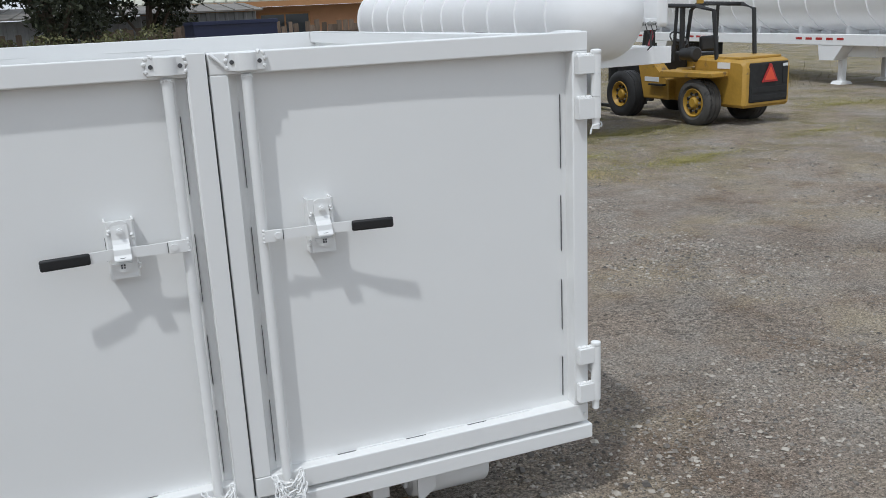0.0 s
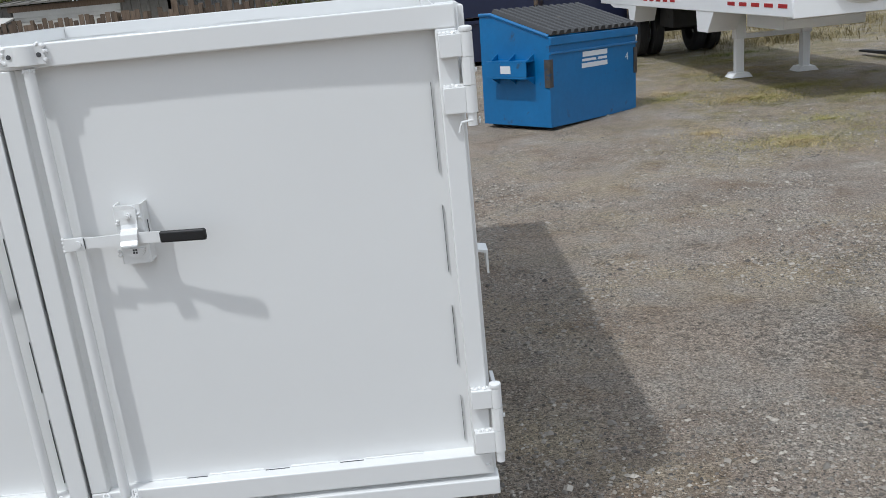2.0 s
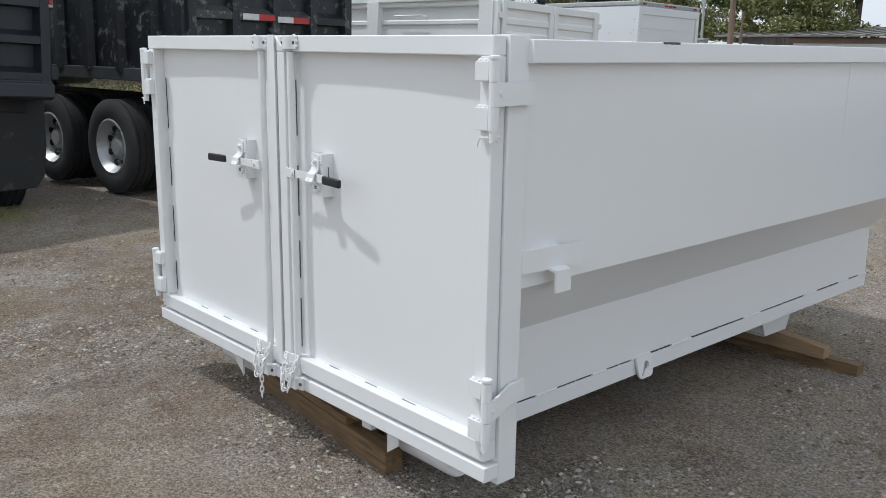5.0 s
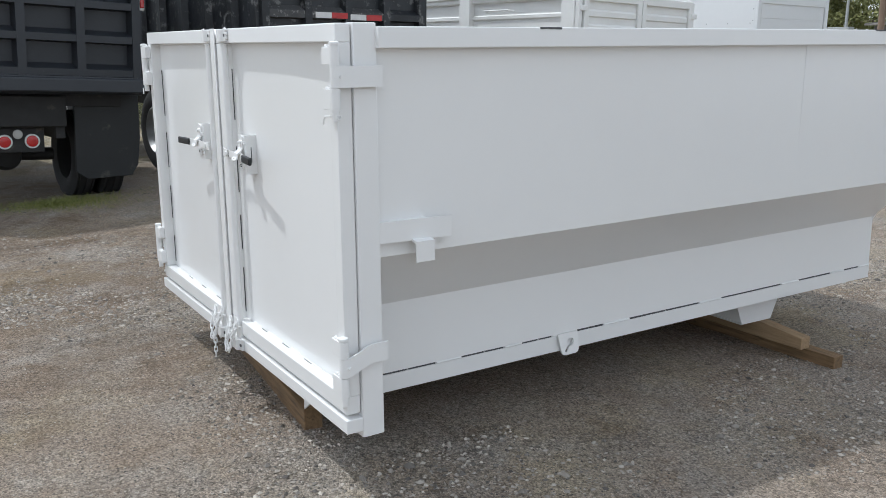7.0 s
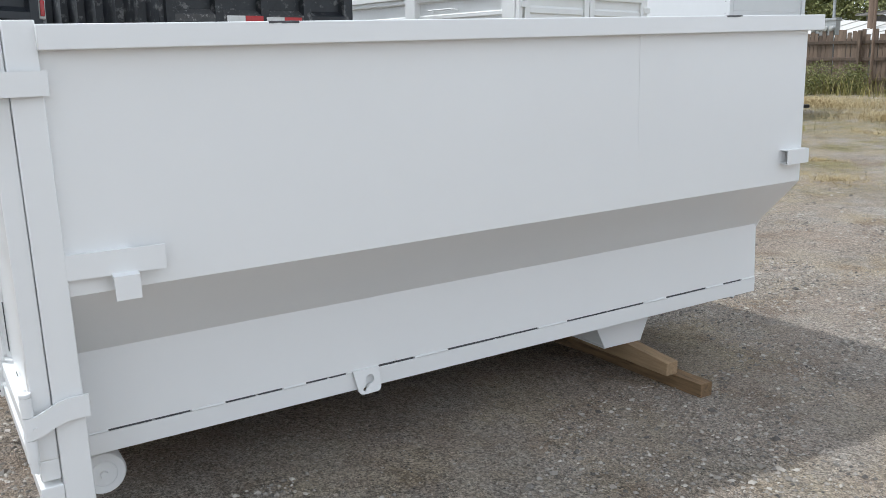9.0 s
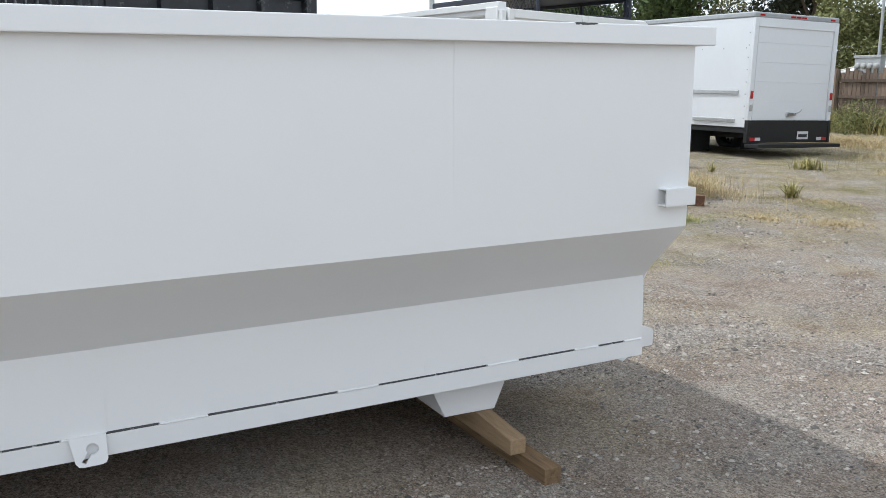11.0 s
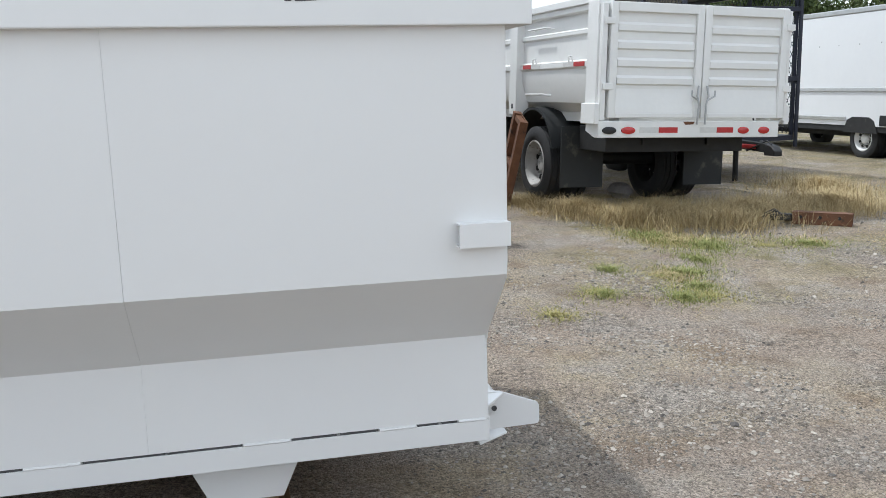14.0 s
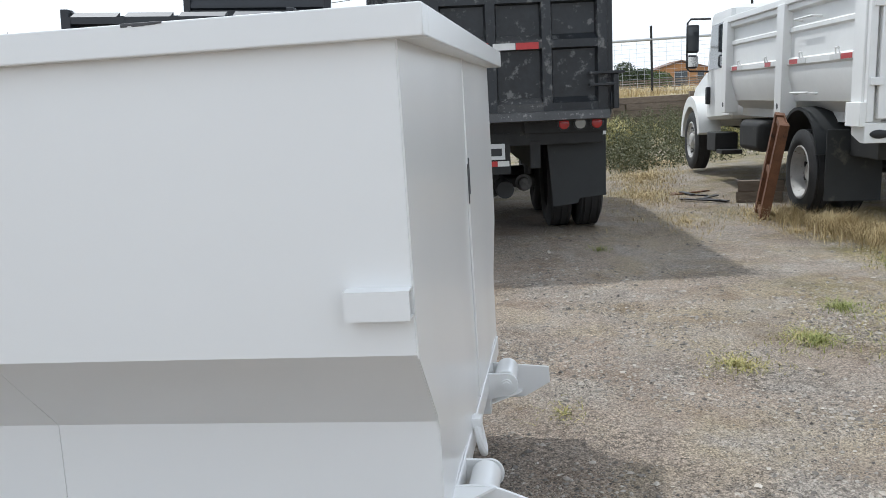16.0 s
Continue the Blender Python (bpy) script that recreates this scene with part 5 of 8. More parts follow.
    bm = part("rear_bumper", P([(-0.05, 0.755), (-0.05, 0.935), (0.25, 0.935), (0.25, 0.82), (0.05, 0.755)], "x", -1.16, 1.15, 0.006), WHITE2, t)
    for x, w, mm in ((-1.03, 0.095, GRIP), (-0.80, 0.095, REDLENS), (0.67, 0.08, REDLENS), (0.945, 0.08, REDLENS)):
        part("lamp", lathe(bmesh.new(), [(-0.05, 0.05), (-0.062, 0.048), (-0.068, 0.03), (-0.069, 0.001)], "y", (0, 0, 0), 20), mm, bm).matrix_local = Matrix.Translation((x, 0, 0.835)) @ Matrix.Diagonal((w / 0.055, 1, 0.8, 1))
    tape(bm, -0.66, -0.18, -0.05, 0.808, 0.868, 1, 2)
    tape(bm, 0.10, 0.54, -0.05, 0.808, 0.868, 1, 2)
    part("rust_run", P([(-0.12, 0.93), (0.03, 0.93), (0.01, 0.90), (-0.09, 0.895)], "y", -0.0535, -0.0505), RUST, bm, "rust stain")
    for s in (-1, 1):
        part("mudflap", B(*sorted((s * 0.56, s * 1.12)), 0.92, 0.94, 0.12, 0.84, 0.004), FLAP, t)
        wheel(t, s * 0.62, 1.774, 0.345, 0.47, 0.25, CHASSIS, s)
        wheel(t, s * 0.97, 1.774, 0.345, 0.47, 0.25, RIMW, s, rim_r=0.60, deep=0.15)
        fb = bmesh.new()
        pts = [(1.774 + 0.60 * math.cos(a), 0.50 + 0.56 * math.sin(a)) for a in np.linspace(math.radians(10), math.radians(172), 13)]
        pts += [(1.774 + 0.565 * math.cos(a), 0.50 + 0.525 * math.sin(a)) for a in np.linspace(math.radians(172), math.radians(10), 13)]
        part("fender", prism(fb, pts, "x", *sorted((s * 0.48, s * 1.12))), FLAP, t)
        wheel(t, s * 1.0, 6.83, 0.46, 0.48, 0.26, RIMW, s, rim_r=0.60, deep=0.05)
        part("frame_rail", B(*sorted((s * 0.38, s * 0.46)), 0.2, 7.2, 0.66, 0.90), CHASSIS, t)
        part("fuel_tank", B(*sorted((s * 0.55, s * 1.05)), 3.4, 4.3, 0.46, 0.86, 0.08, 3), CHASSIS, t)
        part("battery_box", B(*sorted((s * 0.78, s * 1.12)), 5.25, 5.75, 0.36, 0.64, 0.02), CHASSIS, t)
        part("cab_step", B(*sorted((s * 0.80, s * 1.10)), 4.95, 5.25, 0.34, 0.40, 0.01), CHASSIS, t)
    part("rear_cross", B(-0.9, 0.9, 0.25, 0.9, 0.58, 0.86, 0.01), CHASSIS, t)
    part("axle", C((-0.6, 1.774, 0.40), (0.6, 1.774, 0.40), 0.08, 14), CHASSIS, t)
    cab = part("cab", P([(4.88, 0.86), (6.25, 0.80), (6.25, 1.62), (6.02, 2.38), (5.85, 2.46), (4.88, 2.46)], "x", -1.02, 1.02, 0.05), WHITE2, t)
    part("bonnet", P([(6.24, 0.70), (6.24, 1.60), (6.7, 1.54), (7.45, 1.38), (7.70, 1.16), (7.73, 0.72), (7.3, 0.66)], "x", -0.92, 0.92, 0.08), WHITE2, cab)
    for s in (-1, 1):
        fb = bmesh.new()
        pts = [(6.83 + 0.68 * math.cos(a), 0.46 + 0.72 * math.sin(a)) for a in np.linspace(0.05, math.pi - 0.2, 14)] + [(6.83 + 0.55 * math.cos(a), 0.46 + 0.55 * math.sin(a)) for a in np.linspace(math.pi - 0.2, 0.05, 14)]
        part("front_fender", prism(fb, pts, "x", *sorted((s * 0.80, s * 1.14))), WHITE2, cab)
        part("side_window", P([(5.05, 1.60), (6.10, 1.58), (5.96, 2.24), (5.05, 2.26)], "x", *sorted((s * 1.016, s * 1.026))), GLASS, cab)
        part("door_gap", B(*sorted((s * 1.019, s * 1.0225)), 4.95, 4.96, 0.92, 2.3), CHASSIS, cab)
        part("mirror_arm", T([(s * 1.02, 6.08, 2.36), (s * 1.30, 6.20, 2.37), (s * 1.35, 6.20, 2.31), (s * 1.35, 6.20, 1.62), (s * 1.30, 6.20, 1.57), (s * 1.02, 6.15, 1.56)], 0.016, 8), GRIP, cab)
        mr = part("mirror", B(*sorted((s * 1.18, s * 1.37)), 6.12, 6.22, 1.85, 2.28, 0.03, 3), GRIP, cab)
        part("mirror_glass", B(*sorted((s * 1.195, s * 1.355)), 6.114, 6.119, 1.88, 2.25), GLASS, mr)
        m2 = part("spot_mirror", B(*sorted((s * 1.18, s * 1.37)), 6.12, 6.22, 1.61, 1.82, 0.05, 3), GRIP, cab)
        part("mirror_glass", B(*sorted((s * 1.20, s * 1.35)), 6.112, 6.1195, 1.64, 1.79), CHROME, m2)
        part("lamp_panel", B(*sorted((s * 1.0, s * 1.08)), 6.0, 6.1, 1.05, 1.32, 0.02), GRIP, cab)
    return t


white_truck = white_dump_truck(heading(-5.033, 10.029, -0.9963, -0.0854, 2.08, 0.086) @ Matrix.Scale(0.9865, 4))


# box truck
def box_truck(m):
    t = thing("box_truck", m, "white box truck with a roll-up rear door", "truck", "parked trucks")
    w, L, z0, z1 = 1.13, 5.0, 0.58, 2.66
    b = part("box_body", B(-w, w, 0.03, L, z0, z1 - 0.10, 0.01), BOXW, t)
    part("roof_cap", B(-w - 0.012, w + 0.012, 0.0, L, z1 - 0.099, z1, 0.02), GALV, b)
    part("box_floor", B(-w + 0.02, w - 0.02, 0.05, L, z0 - 0.10, z0 - 0.002), CHASSIS, b)
    for s in (-1, 1):
        part("rear_post", B(*sorted((s * w, s * (w - 0.10))), -0.015, 0.029, z0, z1 - 0.10, 0.006), BOXW, b)
        part("corner_guard", B(*sorted((s * (w + 0.006), s * (w - 0.06))), -0.035, 0.05, z0 - 0.28, z0 + 0.14, 0.01), GRIP, b)
        for z, mm, hh in ((1.18, REDLENS, 0.07), (0.94, CLEARLENS, 0.06)):
            part("tail_lamp", B(*sorted((s * (w - 0.08), s * (w - 0.02))), -0.03, -0.0155, z - hh, z + hh, 0.012), mm, b)
        for za, zz, ya, yb in ((1.18, 1.26, 0.25, L - 0.1), (0.66, 0.74, 0.30, 1.35), (0.66, 0.74, 2.55, L - 0.2)):
            part("rub_rail", P([(s * w, za), (s * (w + 0.028), za + 0.015), (s * (w + 0.028), zz - 0.015), (s * w, zz)], "y", ya, yb), ALU, b)
        for y in np.arange(0.15, L, 0.55):
            part("rivet", lathe(bmesh.new(), [(0, 0.014), (0.006, 0.010), (0.008, 0.001)], "x", (0, 0, 0), 8), GALV, b).matrix_local = Matrix.Translation((s * w, y, 2.02)) @ Matrix.Diagonal((s, 1, 1, 1))
        for z in np.arange(0.75, 2.4, 0.22):
            part("rivet", lathe(bmesh.new(), [(0, 0.014), (0.006, 0.010), (0.008, 0.001)], "x", (0, 0, 0), 8), GALV, b).matrix_local = Matrix.Translation((s * w, 0.09, z)) @ Matrix.Diagonal((s, 1, 1, 1))
        part("fuel_door", B(*sorted((s * w, s * (w + 0.006))), 1.52, 1.68, 0.60, 0.78, 0.01), GRIP, b)
        pts = [(1.72, z0 - 0.12), (2.60, z0 - 0.12), (2.52, z0 + 0.10), (2.38, z0 + 0.16), (1.95, z0 + 0.16), (1.82, z0 + 0.10)]
        part("wheel_arch", P(pts, "x", *sorted((s * (w - 0.3), s * (w + 0.004)))), CHASSIS, b)
        wheel(t, s * (w - 0.16), 2.15, 0.36, 0.36, 0.20, WHITE2, s, rim_r=0.60, deep=0.07)
        wheel(t, s * (w - 0.40), 2.15, 0.36, 0.36, 0.20, WHITE2, s, rim_r=0.60)
        wheel(t, s * (w - 0.16), 6.0, 0.36, 0.36, 0.20, WHITE2, s, rim_r=0.60, deep=0.04)
        part("mudflap", B(*sorted((s * 0.45, s * 0.95)), 1.55, 1.565, 0.06, 0.50), FLAP, t)
    for k in range(5):
        z = z0 + 0.14 + k * 0.35
        part("door_slat", B(-w + 0.13, w - 0.13, 0.006, 0.029, z + 0.001, z + 0.349, 0.0015, 1), BOXW, b)
    part("door_head", B(-w + 0.10, w - 0.10, -0.014, 0.029, z1 - 0.26, z1 - 0.10, 0.005), BOXW, b)
    for x in (-0.95, -0.15, 0.0, 0.15, 0.95):
        part("marker_lamp", B(x - 0.06, x + 0.06, -0.012, 0.0, z1 - 0.07, z1 - 0.035, 0.005), REDLENS, b)
    part("rear_panel", B(-w + 0.05, w - 0.05, -0.02, 0.029, z0 - 0.28, z0 + 0.135, 0.006), GRIP, b)
    part("step_bumper", B(-w + 0.0, w - 0.0, -0.30, 0.02, z0 - 0.36, z0 - 0.29, 0.012), GRIP, b)
    part("latch", B(-0.12, 0.12, -0.05, -0.005, 0.80, 0.87, 0.01), ALU, b)
    part("latch_handle", T([(0.02, -0.06, 0.85), (0.14, -0.08, 0.87), (0.22, -0.07, 0.92)], 0.012, 8), ALU, b)
    part("number_plate", B(0.22, 0.52, -0.026, -0.021, 0.36, 0.51), PLATEW, b)
    part("plate_bar", B(0.25, 0.49, -0.029, -0.0265, 0.40, 0.46), PRINT, b, "dark bar of writing")
    tape(b, -w + 0.08, -w + 0.36, -0.021, 0.34, 0.40, 0, 2)
    tape(b, w - 0.36, w - 0.08, -0.021, 0.34, 0.40, 1, 2)
    part("chassis", B(-0.45, 0.45, 0.2, 6.8, 0.34, 0.47), CHASSIS, t)
    part("axle", C((-0.7, 2.15, 0.36), (0.7, 2.15, 0.36), 0.06, 12), CHASSIS, t)
    cab = part("cab", P([(5.05, 0.45), (7.0, 0.45), (7.1, 0.95), (6.5, 1.15), (6.1, 1.95), (5.05, 2.05)], "x", -0.95, 0.95, 0.06), BOXW, t)
    for s in (-1, 1):
        part("side_window", P([(5.25, 1.25), (6.3, 1.22), (6.02, 1.80), (5.25, 1.84)], "x", *sorted((s * 0.947, s * 0.957))), GLASS, cab)
    return t


box_truck(heading(-8.136, 17.607, -1.0, -0.0078, 1.5, -0.096) @ Matrix.Scale(1.034, 4))


# caged utility trailer between the trucks
def cage_trailer(m):
    t = thing("cage_trailer", m, "dark blue utility trailer with expanded-metal cage sides", "trailer", "parked trucks")
    w, L, z0, z1 = 1.02, 2.95, 0.55, 2.82
    part("deck", B(-w, w, 0, L, z0, z0 + 0.08, 0.01), DARKNAVY, t)
    for s in (-1, 1):
        for y in (0.03, 1.1, 2.2, L - 0.03):
            part("post", B(*sorted((s * w, s * (w - 0.05))), y - 0.025, y + 0.025, z0 + 0.08, z1, 0.003), DARKNAVY, t)
        for z in (z0 + 0.9, z1 - 0.3, z1):
            part("rail", B(*sorted((s * (w + 0.005), s * (w - 0.045))), 0, L, z - 0.03, z + 0.03, 0.004), DARKNAVY, t)
        bm = bmesh.new()
        st = 0.085
        for k in range(int(L / st) + 22):
            for d in (1, -1):
                ya = k * st - (2.0 if d > 0 else 0.0)
                za, zb2 = z0 + 0.1, z1 - 0.05
                yb = ya + d * (zb2 - za) * 0.55
                p, q = Vector((s * (w - 0.02), ya, za)), Vector((s * (w - 0.02), yb, zb2))
                if max(ya, yb) > L or min(ya, yb) < 0:
                    t0, t1 = 0.0, 1.0
                    for lim, sg in ((0.0, 1), (L, -1)):
                        fa, fb = sg * (ya - lim), sg * (yb - lim)
                        if fa < 0 and fb < 0:
                            t0, t1 = 1.0, 0.0
                        elif fa < 0:
                            t0 = max(t0, fa / (fa - fb))
                        elif fb < 0:
                            t1 = min(t1, fa / (fa - fb))
                    if t1 - t0 < 0.02:
                        continue
                    p, q = p.lerp(q, t0), p.lerp(q, t1)
                cyl(bm, p, q, 0.005, 3, cap=False)
        part("mesh_panel", bm, DARKNAVY, t, "expanded metal mesh", False, "stuff")
        wheel(t, s * (w - 0.14), 2.0, 0.36, 0.36, 0.20, ALU, s)
        part("tall_end_frame", T([(s * (w + 0.02), -0.02, 0.45), (s * (w + 0.02), -0.02, z1 + 0.06)], 0.032, 8), DARKNAVY, t)
    part("roof", B(-w, w, 0, L, z1 + 0.031, z1 + 0.05), DARKNAVY, t)
    part("end_bar", B(-w, w, -0.04, 0.0, z1 - 0.35, z1 - 0.28, 0.004), DARKNAVY, t)
    part("end_bar", B(-w, w, -0.04, 0.0, 1.45, 1.52, 0.004), DARKNAVY, t)
    part("axle", C((-w - 0.05, 2.0, 0.36), (w + 0.05, 2.0, 0.36), 0.04, 10), CHASSIS, t)
    return t


cage_trailer(heading(-8.10, 12.56, -0.992, -0.125, 0.0))
tongue = thing("trailer_tongue", heading(-7.52, 12.37, 0.99, -0.14, 0.0), "black and red trailer tongue standing on its jack in dry grass", "trailer part")
part("drawbar", B(-0.06, 0.06, -0.55, 0.62, 0.50, 0.62, 0.006), CHASSIS, tongue)
part("side_bar", T([(0.42, -0.52, 0.56), (0.05, 0.35, 0.56)], 0.035, 8), REDTAPE, tongue)
part("side_bar", T([(-0.42, -0.52, 0.56), (-0.05, 0.35, 0.56)], 0.035, 8), CHASSIS, tongue)
part("coupler", P([(0.60, 0.46), (0.60, 0.62), (0.82, 0.60), (0.90, 0.54), (0.90, 0.47)], "x", -0.06, 0.06, 0.01), GRIP, tongue)
part("rear_leg", C((0.0, -0.45, 0.0), (0.0, -0.45, 0.52), 0.04, 10), CHASSIS, tongue)
part("cable", T([(0.0, -0.3, 0.63), (0.12, 0.2, 0.50), (0.02, 0.6, 0.66), (0.05, 0.8, 0.62)], 0.012, 6), CABLE, tongue)


# tank trailers
def tank_trailer(m, L, R, zc, zf, legs_y, wheels_y, label, hw=0.86, lw=0.56, tx=0.0, ty=0.0, tapes=()):
    """Local y runs from the rear to the nose; local -x looks at the yard."""
    t = thing("tank_trailer", m, label, "trailer", "parked trailers")
    prof = [(0.0, 0.001), (0.03, R * 0.35), (0.12, R * 0.68), (0.26, R * 0.90), (0.42, R)]
    n = int((L - 0.8) / 0.84)
    prof += [(0.45 + (L - 0.9) * k / (n * 4), R) for k in range(1, n * 4)]
    prof += [(L - 0.42, R), (L - 0.26, R * 0.90), (L - 0.12, R * 0.68), (L - 0.03, R * 0.35), (L, 0.001)]
    tank = part("tank", lathe(bmesh.new(), [(a + ty * a / L + 0.16 * max(0.0, (a - L + 0.9) / 0.9), q) for a, q in prof], "y", (tx, 0, zc), 48), TANKW, t, "white cylindrical tank")
    for k in range(n + 1):
        y = 0.45 + (L - 0.9) * k / n
        part("tank_ring", lathe(bmesh.new(), [(y - 0.03, R * 0.995), (y - 0.022, R + 0.022), (y + 0.022, R + 0.022), (y + 0.03, R * 0.995)], "y", (tx, 0, zc), 48), TANKW, tank)
    for s in (-1, 1):
        fr = part("frame_side", B(*sorted((s * (hw - 0.14), s * hw)), -0.1, L + 0.02, zf, zf + 0.22, 0.012), TANKW, t)
        for y0, n2, gap in tapes or ((0.6, 5, 0.30), (L * 0.36, 4, 0.30), (L * 0.72, 5, 0.30)):
            for k in range(n2):
                part("reflective_tape", B(*sorted((s * hw, s * (hw + 0.004))), y0 + gap * k, y0 + gap * (k + 0.62), zf + 0.105, zf + 0.152), REDTAPE, fr, "red reflective tape")
        for y in np.arange(0.5, L, 1.4):
            part("saddle", P([(s * 0.12, zf + 0.12), (s * 0.40, zf + 0.12), (s * 0.40, zc - R * 0.78), (s * 0.12, zc - R * 0.95)], "y", y - 0.04, y + 0.04), TANKW, t)
        part("landing_leg", B(*sorted((s * (lw - 0.06), s * (lw + 0.06))), legs_y - 0.06, legs_y + 0.06, 0.06, zf, 0.01), TANKW, t)
        part("leg_foot", P([(s * lw - 0.16, 0.0), (s * lw + 0.16, 0.0), (s * lw + 0.10, 0.07), (s * lw - 0.10, 0.07)], "y", legs_y - 0.14, legs_y + 0.14), TANKW, t)
        part("leg_brace", T([(s * lw, legs_y, 0.50), (s * lw, legs_y - 0.60, zf)], 0.025, 8), TANKW, t)
        part("leg_sleeve", B(*sorted((s * (lw - 0.078), s * (lw + 0.078))), legs_y - 0.078, legs_y + 0.078, 0.56, zf, 0.012), TANKW, t)
        part("fender", P([(wheels_y - 0.95, zf + 0.02), (wheels_y + 0.95, zf + 0.02), (wheels_y + 0.75, zf - 0.30), (wheels_y + 0.50, zf - 0.30), (wheels_y + 0.42, zf - 0.06), (wheels_y - 0.62, zf - 0.06)], "x", *sorted((s * 0.60, s * (hw - 0.005)))), TANKW, t)
        part("hose_box", P([(legs_y - 0.42, zf + 0.02), (legs_y + 0.30, zf + 0.02), (legs_y + 0.05, zf - 0.30), (legs_y - 0.36, zf - 0.30)], "x", *sorted((s * 0.56, s * (hw - 0.01)))), TANKW, t)
        for x in (0.42, 0.70):
            wheel(t, s * x, wheels_y, 0.48, 0.48, 0.24, TANKW, s, deep=0.10)
    part("leg_cross", B(-lw + 0.06, lw - 0.06, legs_y - 0.03, legs_y + 0.03, 0.55, 0.62), TANKW, t)
    part("axle", C((-0.6, wheels_y, 0.48), (0.6, wheels_y, 0.48), 0.07, 12), CHASSIS, t)
    for k in range(3):
        part("pipework", T([(-0.35 + 0.25 * k, wheels_y + 0.6, zf - 0.02), (-0.35 + 0.25 * k, wheels_y + 0.9 + 0.1 * k, zf - 0.25), (0.1 + 0.2 * k, wheels_y + 1.3, zf - 0.22)], 0.035, 8), CHASSIS, t)
    part("nose_plate", B(-hw + 0.001, hw - 0.001, L + 0.021, L + 0.05, zf - 0.01, zf + 0.225, 0.008), TANKW, t)
    part("under_box", B(-0.55, 0.55, L - 2.3, L - 1.15, zf - 0.24, zf + 0.055, 0.01), TANKW, t)
    part("gooseneck_plate", P([(L - 1.15, zf - 0.12), (L - 0.2, zf - 0.01), (L - 0.2, zf + 0.055), (L - 1.15, zf + 0.055)], "x", -0.50, 0.50), TANKW, t)
    part("under_box", B(-0.50, 0.50, wheels_y + 0.75, wheels_y + 1.5, zf - 0.42, zf + 0.055, 0.02), CHASSIS, t)
    part("under_deck", B(-hw + 0.14, hw - 0.14, 0.2, L + 0.02, zf + 0.06, zf + 0.10), TANKW, t)
    return t


ta = tank_trailer(heading(6.325, 19.221, 0.0430, -0.9991, 0.0, -0.054), 8.6, 0.66, 1.69, 0.99, 5.9, 1.5, "white ribbed tank trailer standing on its landing legs", 1.0, 0.50, 0.12, 0.26, ((-0.08, 4, 0.28), (2.9, 5, 0.36), (6.72, 5, 0.385)))
nb = part("valve_plate", B(-0.70, -0.40, 8.66, 8.70, 1.45, 1.61, 0.008), TANKW, ta)
part("valve_box", B(-0.90, -0.71, 8.30, 8.72, 1.48, 2.25, 0.06, 3), TANKW, ta)
part("red_hose", T([(-0.78, 8.45, 1.49), (-0.80, 8.47, 1.36), (-0.72, 8.50, 1.23)], 0.022, 8), REDHOSE, ta)
for k, x in enumerate((-0.63, -0.55, -0.46)):
    part("coupling", lathe(bmesh.new(), [(8.70, 0.026), (8.735, 0.03), (8.76, 0.02)], "y", (x, 0, 1.54), 12), ZINC, nb)
    part("hose", T([(x, 8.755, 1.54), (x + 0.005, 8.80, 1.46), (-0.50 + 0.01 * k, 8.84, 1.38), (-0.48 + 0.01 * k, 8.87, 1.24), (-0.42, 8.86, 1.19)], 0.007, 8), CABLE, nb)
tb = tank_trailer(heading(15.55, 23.0, -0.06, -0.998, 0.0), 11.0, 0.80, 1.86, 0.80, 9.0, 2.0, "white tank trailer with red and white side markers")


